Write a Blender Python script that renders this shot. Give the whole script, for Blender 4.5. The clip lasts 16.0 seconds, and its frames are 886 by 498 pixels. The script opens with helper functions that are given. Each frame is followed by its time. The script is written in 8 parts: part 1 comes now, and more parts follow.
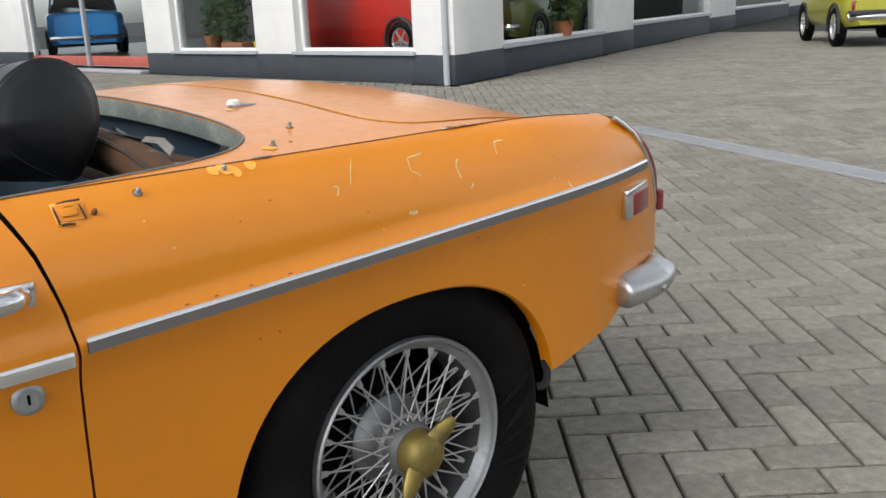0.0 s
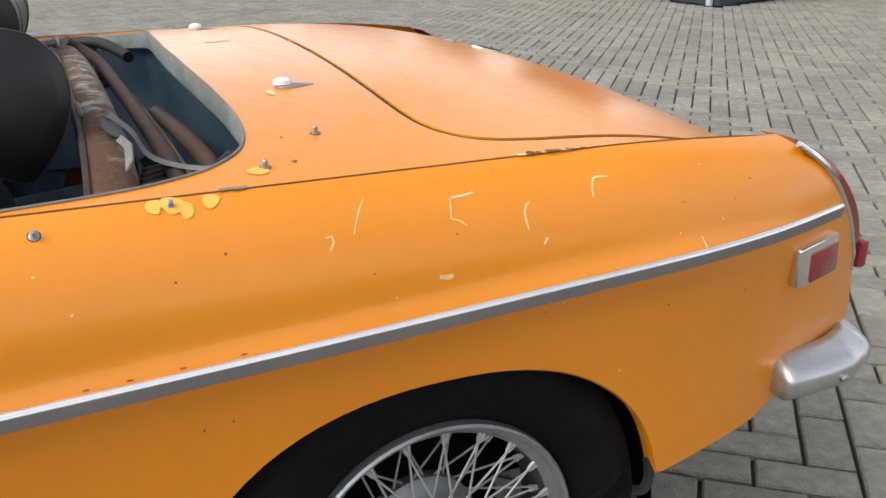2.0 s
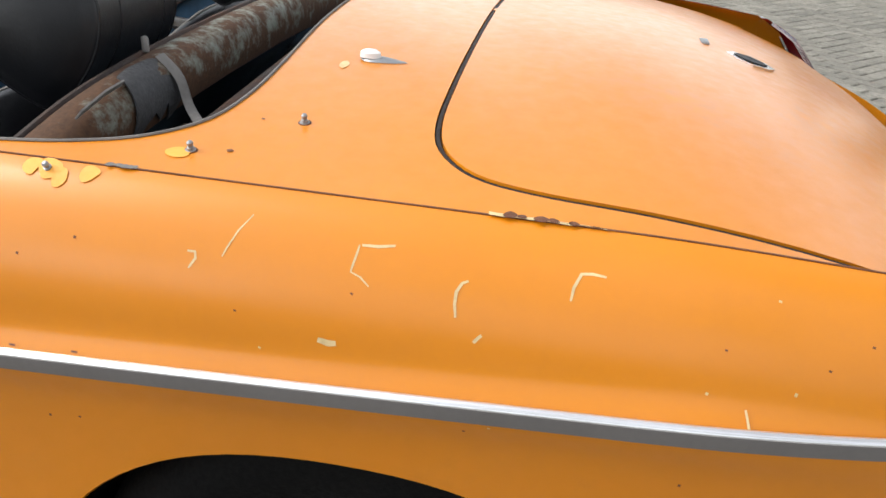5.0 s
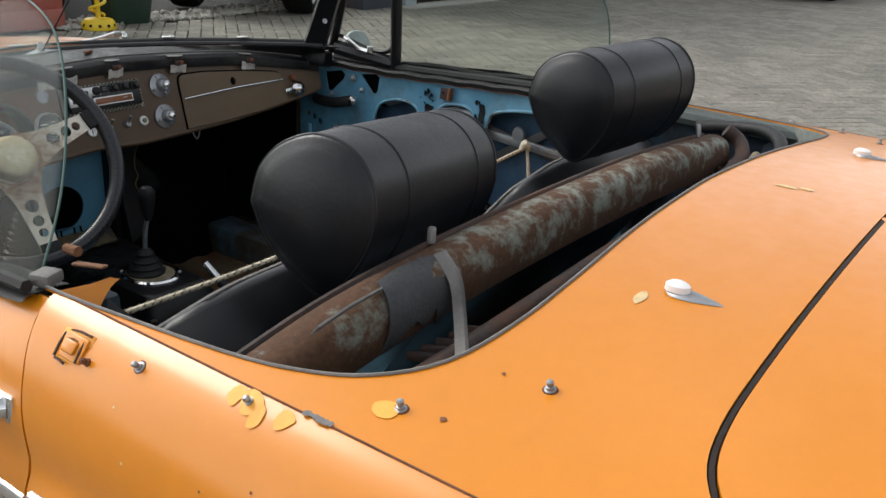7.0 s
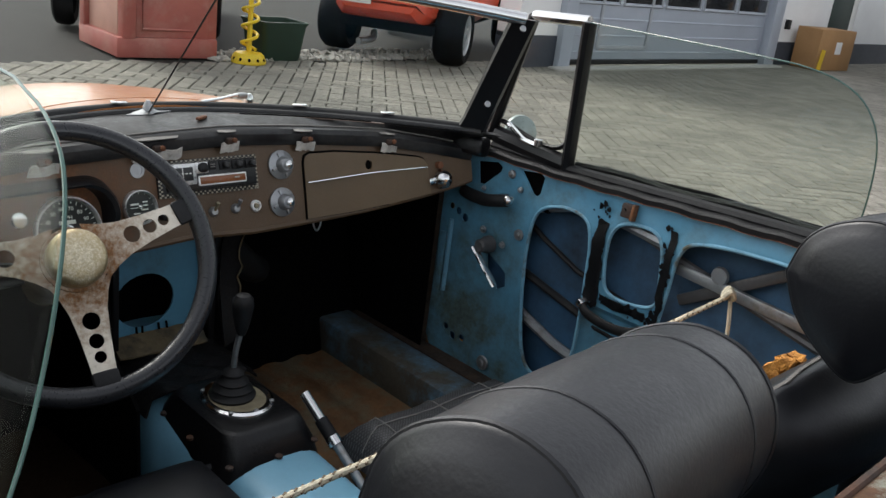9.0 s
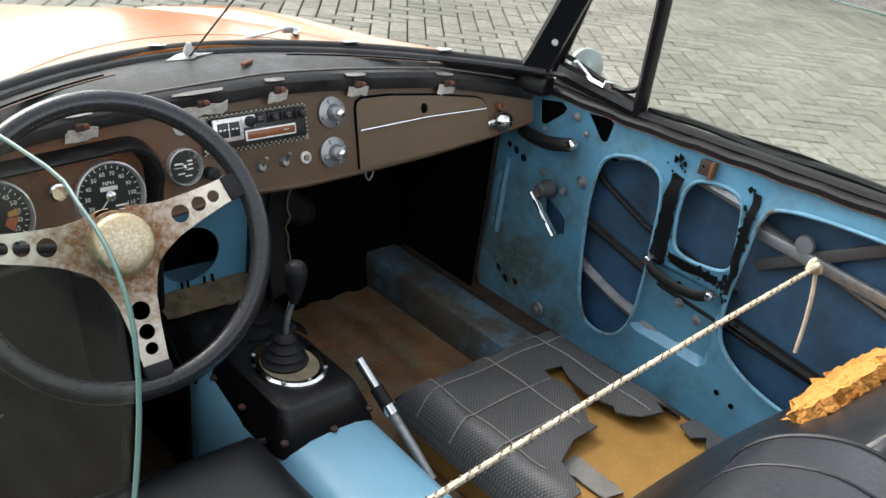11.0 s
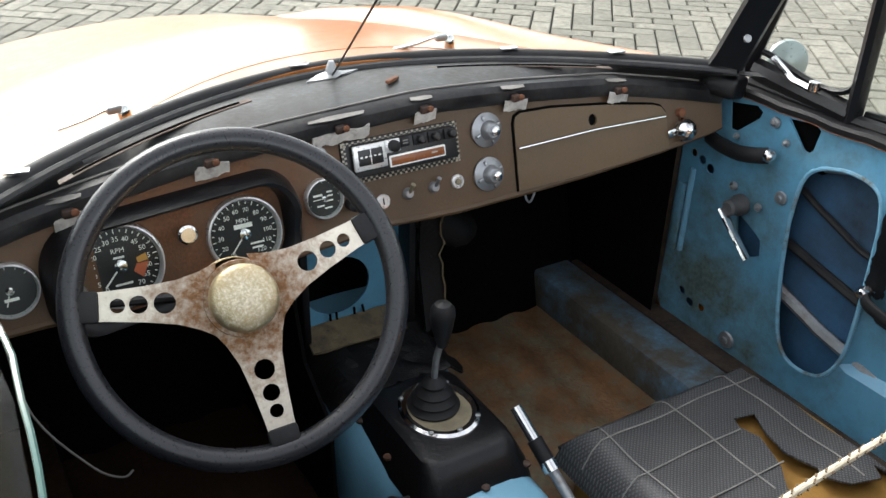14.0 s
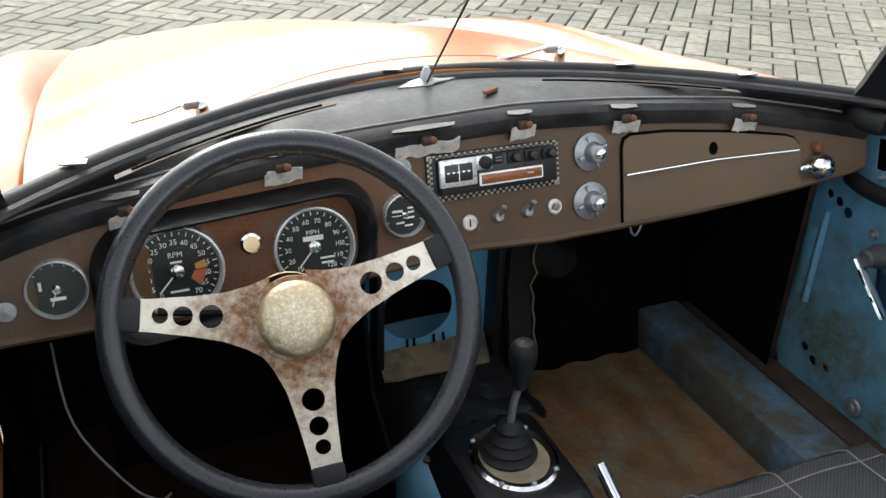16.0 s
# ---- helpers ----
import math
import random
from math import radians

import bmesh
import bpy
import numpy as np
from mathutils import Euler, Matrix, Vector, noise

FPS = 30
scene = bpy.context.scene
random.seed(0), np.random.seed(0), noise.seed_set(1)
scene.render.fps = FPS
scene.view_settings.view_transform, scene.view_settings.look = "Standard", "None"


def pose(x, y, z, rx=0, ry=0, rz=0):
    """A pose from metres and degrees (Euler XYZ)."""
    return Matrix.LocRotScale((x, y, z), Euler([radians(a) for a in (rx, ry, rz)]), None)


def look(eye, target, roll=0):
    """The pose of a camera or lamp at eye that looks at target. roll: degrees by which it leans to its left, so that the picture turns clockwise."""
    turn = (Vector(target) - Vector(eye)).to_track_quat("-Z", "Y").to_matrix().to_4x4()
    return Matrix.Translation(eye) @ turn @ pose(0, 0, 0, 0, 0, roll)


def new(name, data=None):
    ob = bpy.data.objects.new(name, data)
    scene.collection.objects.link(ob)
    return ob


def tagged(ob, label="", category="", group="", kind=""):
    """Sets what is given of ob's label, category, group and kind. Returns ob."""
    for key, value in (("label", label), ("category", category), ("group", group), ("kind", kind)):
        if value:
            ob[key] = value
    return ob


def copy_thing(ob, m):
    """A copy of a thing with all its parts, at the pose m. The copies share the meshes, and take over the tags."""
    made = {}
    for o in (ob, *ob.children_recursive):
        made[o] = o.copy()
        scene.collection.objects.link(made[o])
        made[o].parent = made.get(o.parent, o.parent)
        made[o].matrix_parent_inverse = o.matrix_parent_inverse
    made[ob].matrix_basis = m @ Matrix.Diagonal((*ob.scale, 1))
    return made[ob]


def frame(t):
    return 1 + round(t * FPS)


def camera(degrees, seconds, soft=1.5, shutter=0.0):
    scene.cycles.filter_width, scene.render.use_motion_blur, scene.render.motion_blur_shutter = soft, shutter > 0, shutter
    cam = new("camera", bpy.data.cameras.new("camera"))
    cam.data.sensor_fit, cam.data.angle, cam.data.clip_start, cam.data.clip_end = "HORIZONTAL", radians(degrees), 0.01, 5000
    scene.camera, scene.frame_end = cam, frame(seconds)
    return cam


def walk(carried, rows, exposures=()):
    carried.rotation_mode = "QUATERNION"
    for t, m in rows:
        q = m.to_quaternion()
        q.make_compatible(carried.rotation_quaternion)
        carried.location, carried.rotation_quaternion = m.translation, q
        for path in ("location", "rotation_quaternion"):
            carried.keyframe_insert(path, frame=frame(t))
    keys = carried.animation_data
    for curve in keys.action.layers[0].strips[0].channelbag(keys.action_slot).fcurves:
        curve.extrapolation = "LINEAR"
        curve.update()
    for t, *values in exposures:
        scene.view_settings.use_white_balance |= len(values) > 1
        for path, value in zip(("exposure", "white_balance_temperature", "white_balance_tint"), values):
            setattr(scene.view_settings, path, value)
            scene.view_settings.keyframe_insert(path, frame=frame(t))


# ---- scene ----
cam = camera(52.0, 16.0)
PATH = [
    (0, (-1.809, 0.851, 1.038), (-0.33, -0.393, 0.522), -2.6),
    (0.5, (-1.728, 0.708, 1.085), (-0.166, -0.394, 0.499), -2.1),
    (1, (-1.632, 0.591, 1.095), (-0.018, -0.401, 0.456), -1.2),
    (1.5, (-1.577, 0.512, 1.106), (0.071, -0.387, 0.416), -0.2),
    (2, (-1.593, 0.396, 1.114), (0.119, -0.364, 0.414), -0.1),
    (2.5, (-1.585, 0.267, 1.134), (0.173, -0.328, 0.389), 0.6),
    (3, (-1.507, 0.167, 1.121), (0.282, -0.282, 0.349), 1.7),
    (5.5, (-1.362, -0.205, 1.148), (0.401, 0.256, 0.325), 5.1),
    (6, (-1.288, -0.231, 1.173), (0.4, 0.471, 0.363), 5.1),
    (6.5, (-1.19, -0.26, 1.214), (0.37, 0.713, 0.426), 2.4),
    (7, (-1.124, -0.192, 1.225), (0.39, 0.895, 0.499), 3.1),
    (7.5, (-1.061, -0.096, 1.239), (0.426, 1.056, 0.559), 5.0),
    (8, (-0.982, 0.056, 1.235), (0.502, 1.232, 0.59), 7.8),
    (8.5, (-0.89, 0.135, 1.225), (0.546, 1.38, 0.602), 7.9),
    (9, (-0.802, 0.18, 1.229), (0.562, 1.491, 0.58), 7.4),
    (11.5, (-0.713, 0.362, 1.353), (0.512, 1.615, 0.39), 7.1),
    (12, (-0.652, 0.34, 1.371), (0.489, 1.658, 0.391), 5.1),
    (12.5, (-0.616, 0.345, 1.375), (0.442, 1.725, 0.386), 3.5),
    (13, (-0.605, 0.393, 1.358), (0.41, 1.805, 0.369), 2.9),
    (13.5, (-0.596, 0.435, 1.342), (0.374, 1.878, 0.353), 2.2),
    (14, (-0.586, 0.472, 1.328), (0.336, 1.946, 0.339), 1.6),
    (14.5, (-0.563, 0.495, 1.326), (0.295, 2.005, 0.333), 1.3),
    (15, (-0.535, 0.512, 1.321), (0.26, 2.058, 0.332), 1.4),
    (15.5, (-0.51, 0.529, 1.303), (0.232, 2.11, 0.328), 1.7),
    (16, (-0.491, 0.555, 1.274), (0.212, 2.164, 0.317), 2.0),
]
walk(cam, [(t, look(eye, target, roll)) for t, eye, target, roll in PATH],
     [(0, 0.52), (1, 0.68), (3, 0.83), (6, 0.85), (7, 0.6), (8.3, 0.65), (9.2, 0.95), (11.3, 1.7), (16, 1.75)])

# ---- light ----
world = bpy.data.worlds.new("sky")
scene.world = world
world.use_nodes = True
wn, wl = world.node_tree.nodes, world.node_tree.links
sky = wn.new("ShaderNodeTexSky")
sky.sky_type, sky.sun_disc = "NISHITA", False
sky.sun_elevation, sky.sun_rotation = radians(44), radians(-8)
sky.dust_density = 2.2
haze = wn.new("ShaderNodeHueSaturation")
haze.inputs["Saturation"].default_value = 0.22
wl.new(sky.outputs[0], haze.inputs["Color"])
# broken cloud: soft brighter and duller parts all over the sky
cloud = wn.new("ShaderNodeTexNoise")
cloud.inputs["Scale"].default_value, cloud.inputs["Detail"].default_value, cloud.inputs["Distortion"].default_value = 3.2, 5.0, 0.4
wl.new(wn.new("ShaderNodeTexCoord").outputs["Generated"], cloud.inputs["Vector"])
puff = wn.new("ShaderNodeMapRange")
puff.inputs["From Min"].default_value, puff.inputs["From Max"].default_value = 0.38, 0.62
puff.inputs["To Min"].default_value, puff.inputs["To Max"].default_value = 0.7, 1.5
wl.new(cloud.outputs["Fac"], puff.inputs["Value"])
lit = wn.new("ShaderNodeVectorMath")
lit.operation = "SCALE"
wl.new(haze.outputs[0], lit.inputs[0])
wl.new(puff.outputs[0], lit.inputs["Scale"])
wl.new(lit.outputs[0], wn["Background"].inputs[0])
wn["Background"].inputs[1].default_value = 0.165
sun = new("sun", bpy.data.lights.new("sun", "SUN"))
sun.data.energy, sun.data.angle, sun.data.color = 0.8, radians(25), (1.0, 0.97, 0.92)
sun.matrix_world = look((-0.12 * 20, 0.86 * 20, 0.84 * 20), (0, 0, 0))


# ---- materials ----
def surf(name, base, rough=0.5, metal=0.0, var=0.12, scale=6.0, fine=90.0, bump=0.05, stain=None, amount=0.0,
         stain_scale=9.0, coat=0.0, spread=0.08, stain_rough=None, stain_metal=None, spec=0.5, near=None, along=None):
    """A node material: base colour varied at two scales, with stains of a second colour, grain and relief."""
    m = bpy.data.materials.new(name)
    m.use_nodes = True
    n, l = m.node_tree.nodes, m.node_tree.links
    b = n["Principled BSDF"]
    co = n.new("ShaderNodeTexCoord").outputs["Object"]

    def noise_at(sc, detail=6.0, rough_=0.6):
        t = n.new("ShaderNodeTexNoise")
        t.inputs["Scale"].default_value, t.inputs["Detail"].default_value = sc, detail
        t.inputs["Roughness"].default_value = rough_
        l.new(co, t.inputs["Vector"])
        return t.outputs["Fac"]

    def ramp(fac, lo, hi, a, c):
        r = n.new("ShaderNodeMapRange")
        r.inputs["From Min"].default_value, r.inputs["From Max"].default_value = lo, hi
        r.inputs["To Min"].default_value, r.inputs["To Max"].default_value = a, c
        l.new(fac, r.inputs["Value"])
        return r.outputs[0]

    def mix(fac, a, c, kind="MIX"):
        x = n.new("ShaderNodeMix")
        x.data_type, x.blend_type = "RGBA", kind
        for sock, v in ((x.inputs[0], fac), (x.inputs[6], a), (x.inputs[7], c)):
            if hasattr(v, "is_linked"):
                l.new(v, sock)
            elif isinstance(v, tuple):
                sock.default_value = (*v, 1)
            else:
                sock.default_value = v
        return x.outputs[2]

    big, small = noise_at(scale), noise_at(fine, 3.0)
    lo, hi = tuple(c * (1 - var) for c in base), tuple(min(1, c * (1 + var)) for c in base)
    col = mix(ramp(big, 0.3, 0.7, 0, 1), lo, hi)
    col = mix(ramp(small, 0.3, 0.7, 0, var), col, tuple(c * 0.6 for c in base))
    rough_out = ramp(small, 0.3, 0.7, rough * 0.85, min(1, rough * 1.15))
    if stain:
        mask = noise_at(stain_scale, 9.0, 0.7)
        edge = 0.5 + (0.5 - amount) * 0.55
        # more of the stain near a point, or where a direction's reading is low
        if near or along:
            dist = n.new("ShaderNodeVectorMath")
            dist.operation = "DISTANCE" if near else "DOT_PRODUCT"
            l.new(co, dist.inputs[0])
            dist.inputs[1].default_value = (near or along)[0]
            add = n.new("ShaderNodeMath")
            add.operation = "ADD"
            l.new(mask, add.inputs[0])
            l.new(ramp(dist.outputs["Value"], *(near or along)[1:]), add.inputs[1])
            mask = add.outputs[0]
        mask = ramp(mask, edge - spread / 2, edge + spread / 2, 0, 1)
        col = mix(mask, col, mix(ramp(small, 0.3, 0.7, 0, 1), tuple(c * 0.7 for c in stain), tuple(min(1, c * 1.25) for c in stain)))
        if stain_rough is not None:
            r = n.new("ShaderNodeMix")
            l.new(mask, r.inputs[0]), l.new(rough_out, r.inputs[2])
            r.inputs[3].default_value = stain_rough
            rough_out = r.outputs[0]
        if stain_metal is not None:
            r = n.new("ShaderNodeMix")
            l.new(mask, r.inputs[0])
            r.inputs[2].default_value, r.inputs[3].default_value = metal, stain_metal
            l.new(r.outputs[0], b.inputs["Metallic"])
    l.new(col, b.inputs["Base Color"])
    l.new(rough_out, b.inputs["Roughness"])
    if not (stain and stain_metal is not None):
        b.inputs["Metallic"].default_value = metal
    b.inputs["Specular IOR Level"].default_value = spec
    b.inputs["Coat Weight"].default_value = coat
    b.inputs["Coat Roughness"].default_value = 0.18
    if bump:
        bp = n.new("ShaderNodeBump")
        bp.inputs["Strength"].default_value, bp.inputs["Distance"].default_value = bump, 0.01
        l.new(small, bp.inputs["Height"])
        l.new(bp.outputs[0], b.inputs["Normal"])
    return m


PAINT = surf("orange_paint", (0.64, 0.214, 0.004), 0.42, 0, 0.05, 3.0, 40, 0.008, (0.62, 0.225, 0.02), 0.16, 2.2, 0.68, 0.25, spec=0.3)
# body-paint copy, darkened and desaturated in colour to imitate exposure and sky sheen
BONNET = surf("exposure_toned_orange_paint", (0.36, 0.115, 0.022), 0.36, 0, 0.08, 3.0, 40, 0.008, (0.40, 0.17, 0.055), 0.35, 2.0, 0.36, 0.35, spec=0.4)
PRIMER = surf("yellow_primer", (0.84, 0.385, 0.06), 0.6, 0, 0.1, 30, 200, 0.05)
BARE = surf("bare_scratch", (0.66, 0.50, 0.26), 0.7, 0, 0.2, 60, 300, 0.05)
RUST = surf("rust", (0.16, 0.062, 0.03), 0.9, 0, 0.35, 20, 160, 0.3)
BLUE = surf("blue_body_paint", (0.095, 0.27, 0.40), 0.4, 0, 0.12, 7, 120, 0.04, (0.070, 0.105, 0.095), 0.42, 9.0, 0.0, 0.30, 0.8, near=((0.672, 1.52, 0.40), 0.05, 0.36, 0.11, -0.10))
BLUE_RIM = surf("pale_blue_edge_paint", (0.15, 0.34, 0.47), 0.4, 0, 0.15, 12, 120, 0.04, (0.10, 0.10, 0.075), 0.34, 14, 0, 0.15, 0.8)
RIM = surf("glossy_black_grip", (0.013, 0.014, 0.017), 0.30, 0, 0.03, 14, 260, 0.0)
PLATEM = surf("dusty_beige_plate", (0.24, 0.205, 0.13), 0.7, 0, 0.2, 20, 160, 0.1, (0.10, 0.08, 0.05), 0.3, 18, 0, 0.3)
# shaded copy of the blue paint, enclosed darkness put in as near-black stain
BLUE_DARK = surf("shaded_blue_paint", (0.02, 0.06, 0.11), 0.6, 0, 0.2, 5, 90, 0.05, (0.012, 0.014, 0.014), 0.64, 4.0, 0, 0.25, 0.9)
CHROME = surf("chrome", (0.72, 0.72, 0.72), 0.14, 1, 0.05, 12, 200, 0.01, (0.35, 0.33, 0.30), 0.15, 14, 0, 0.2, 0.45)
DULLCHROME = surf("dull_bumper_chrome", (0.50, 0.51, 0.52), 0.32, 0.85, 0.08, 10, 120, 0.03, (0.30, 0.29, 0.27), 0.25, 12, 0, 0.3, 0.5)
STEEL = surf("grey_steel", (0.33, 0.34, 0.35), 0.42, 0.75, 0.12, 14, 150, 0.05, (0.2, 0.17, 0.14), 0.25, 12, 0, 0.2, 0.7)
TRIM = surf("aluminium_trim", (0.80, 0.80, 0.80), 0.22, 0.85, 0.06, 9, 150, 0.02)
TRIM_DARK = surf("grey_trim_insert", (0.165, 0.155, 0.15), 0.45, 0.2, 0.1, 9, 150, 0.02)
LEATHER = surf("black_leather", (0.006, 0.0066, 0.0085), 0.36, 0, 0.2, 10, 220, 0.05, (0.013, 0.0135, 0.015), 0.25, 9, 0, 0.3, 0.5, spec=0.4)
RUBBER = surf("black_rubber", (0.009, 0.009, 0.010), 0.55, 0, 0.2, 12, 220, 0.08, (0.03, 0.029, 0.027), 0.25, 8, 0, 0.3, 0.8, spec=0.3)
TYRE = surf("tyre_rubber", (0.003, 0.003, 0.0033), 0.7, 0, 0.2, 10, 160, 0.12, (0.012, 0.0115, 0.011), 0.25, 7, 0, 0.3, 0.9, spec=0.12)
BLACK = surf("flaking_black_paint", (0.006, 0.006, 0.007), 0.34, 0, 0.2, 9, 140, 0.10, (0.05, 0.045, 0.038), 0.10, 34, 0, 0.12, 0.8, spec=0.3)
PAD = surf("cracked_dash_pad", (0.008, 0.0085, 0.010), 0.34, 0, 0.3, 8, 120, 0.08, (0.045, 0.043, 0.041), 0.42, 11, 0, 0.3, 0.8, spec=0.35)
DASH = surf("rusty_brown_dash", (0.086, 0.050, 0.024), 0.5, 0, 0.15, 10, 240, 0.1, (0.15, 0.060, 0.024), 0.34, 11, 0, 0.3, 0.85, near=((-0.30, 1.56, 0.76), 0.10, 0.36, 0.09, -0.13))
GLOVE = surf("brown_crackle_paint", (0.115, 0.075, 0.038), 0.5, 0, 0.10, 8, 260, 0.12, (0.22, 0.15, 0.09), 0.05, 30, 0, 0.1)
SPOKE = surf("rusty_wheel_steel", (0.60, 0.55, 0.46), 0.34, 0.75, 0.12, 20, 300, 0.10, (0.20, 0.095, 0.035), 0.38, 90, 0, 0.42, 0.85, 0.1, near=((-0.306, 1.362, 0.740), 0.05, 0.15, 0.22, -0.20))
HUBCAP = surf("worn_gold_cap", (0.42, 0.34, 0.20), 0.36, 0.75, 0.16, 24, 300, 0.16, (0.66, 0.60, 0.46), 0.42, 150, 0, 0.30, 0.75, 0.3, near=((-0.312, 1.331, 0.760), 0.012, 0.045, 0.10, -0.14))
BRASS = surf("brass_spinner", (0.30, 0.23, 0.06), 0.42, 0.7, 0.18, 14, 120, 0.1, (0.14, 0.11, 0.05), 0.4, 18, 0, 0.3, 0.7)
VENTM = surf("brown_vent_edge", (0.075, 0.048, 0.036), 0.7, 0, 0.2, 20, 150, 0.1)
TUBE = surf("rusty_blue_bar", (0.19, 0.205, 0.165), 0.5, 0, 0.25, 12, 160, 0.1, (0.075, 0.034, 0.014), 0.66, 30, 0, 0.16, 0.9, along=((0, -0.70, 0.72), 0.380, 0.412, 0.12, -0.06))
ORANGE_RUST = surf("orange_rust", (0.20, 0.08, 0.03), 0.85, 0, 0.3, 60, 260, 0.3, (0.09, 0.055, 0.035), 0.4, 60, 0, 0.2)
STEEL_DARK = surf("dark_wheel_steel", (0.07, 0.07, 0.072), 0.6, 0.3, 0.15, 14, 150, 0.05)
TUNNEL = surf("light_blue_tunnel_paint", (0.17, 0.37, 0.50), 0.38, 0, 0.1, 6, 120, 0.03, (0.03, 0.035, 0.04), 0.16, 12, 0, 0.06, 0.8)
RUSTBAR = surf("dark_rusty_bar", (0.034, 0.021, 0.016), 0.7, 0, 0.25, 14, 140, 0.12, (0.10, 0.042, 0.02), 0.35, 12, 0, 0.3, 0.9)
# darkened floor copy: puts the driver's footwell shade into floor and sill
FLOORDARK = surf("shaded_floor_copy", (0.022, 0.013, 0.008), 0.8, 0, 0.25, 6, 90, 0.2, spec=0.1)
SILLM = surf("grimy_sill_paint", (0.085, 0.076, 0.058), 0.6, 0, 0.25, 14, 90, 0.1, (0.12, 0.26, 0.38), 0.32, 9.0, 0, 0.25, 0.5)
FLOORPAN = surf("rusty_floor_pan", (0.17, 0.086, 0.037), 0.6, 0, 0.45, 12, 70, 0.25, (0.15, 0.125, 0.08), 0.44, 16, 0, 0.16)
# near-black that also stands in for shade in holes, gaps and closed spaces
DARK = surf("black_and_cavity_shade", (0.003, 0.003, 0.0033), 0.9, 0, 0.2, 8, 80, 0.05, spec=0.05)
WOODPLY = surf("bare_seat_board", (0.33, 0.175, 0.035), 0.7, 0, 0.2, 7, 120, 0.15, (0.22, 0.11, 0.02), 0.35, 6, 0, 0.25)
FOAM = surf("crumbling_orange_foam", (0.62, 0.27, 0.05), 0.95, 0, 0.3, 30, 120, 0.8, (0.30, 0.12, 0.03), 0.35, 30, 0, 0.2)
CLOTH = surf("black_basketweave_vinyl", (0.046, 0.046, 0.048), 0.5, 0, 0.2, 9, 420, 0.1, (0.052, 0.05, 0.047), 0.3, 7, 0, 0.3)
ROPE = surf("white_braided_rope", (0.62, 0.56, 0.42), 0.85, 0, 0.2, 30, 250, 0.3)
ROPE_DARK = surf("brown_rope_fleck", (0.14, 0.10, 0.06), 0.9, 0, 0.2, 30, 250, 0.2)
REDLENS = surf("red_lens", (0.20, 0.012, 0.014), 0.18, 0, 0.1, 20, 150, 0.02, None, 0, 9, 0.6)
WHITE = surf("white_paint", (0.75, 0.75, 0.74), 0.6, 0, 0.05, 2, 40, 0.05)
PLINTH = surf("dark_grey_plinth", (0.035, 0.042, 0.055), 0.7, 0, 0.12, 3, 60, 0.1)
GREY = surf("grey_frame_paint", (0.36, 0.38, 0.41), 0.5, 0, 0.06, 4, 60, 0.03)
GARAGE = surf("silver_grey_door_panel", (0.40, 0.44, 0.50), 0.45, 0.1, 0.05, 2, 40, 0.03)
TAPE = surf("torn_grey_tape", (0.17, 0.16, 0.148), 0.7, 0, 0.2, 25, 180, 0.2)
PAVER = surf("grey_concrete_paver", (0.27, 0.255, 0.212), 0.85, 0, 0.42, 26.0, 190, 0.7, (0.17, 0.16, 0.135), 0.4, 1.2, 0, 0.4)
JOINT = surf("dark_sandy_joint", (0.016, 0.015, 0.012), 0.95, 0, 0.2, 9, 120, 0.2)


def weave(m, pitch, light):
    """Presses a fine regular dot pattern into a material."""
    n, l = m.node_tree.nodes, m.node_tree.links
    b = n["Principled BSDF"]
    place = n.new("ShaderNodeMapping")
    place.inputs["Rotation"].default_value = (0, 0, radians(45))
    l.new(n.new("ShaderNodeTexCoord").outputs["Object"], place.inputs["Vector"])
    dots = n.new("ShaderNodeTexVoronoi")
    dots.voronoi_dimensions, dots.inputs["Scale"].default_value, dots.inputs["Randomness"].default_value = "2D", 1 / pitch, 0.0
    l.new(place.outputs[0], dots.inputs["Vector"])
    cut = n.new("ShaderNodeMapRange")
    cut.inputs["From Min"].default_value, cut.inputs["From Max"].default_value = 0.24, 0.36
    cut.inputs["To Min"].default_value, cut.inputs["To Max"].default_value = 1, 0
    l.new(dots.outputs["Distance"], cut.inputs["Value"])
    x = n.new("ShaderNodeMix")
    x.data_type = "RGBA"
    l.new(cut.outputs[0], x.inputs[0])
    l.new(b.inputs["Base Color"].links[0].from_socket, x.inputs[6])
    x.inputs[7].default_value = (*light, 1)
    l.new(x.outputs[2], b.inputs["Base Color"])
    bp = n.new("ShaderNodeBump")
    bp.inputs["Strength"].default_value, bp.inputs["Distance"].default_value = 0.5, 0.002
    l.new(cut.outputs[0], bp.inputs["Height"])
    l.new(bp.outputs[0], b.inputs["Normal"])


weave(CLOTH, 0.0050, (0.105, 0.105, 0.108))


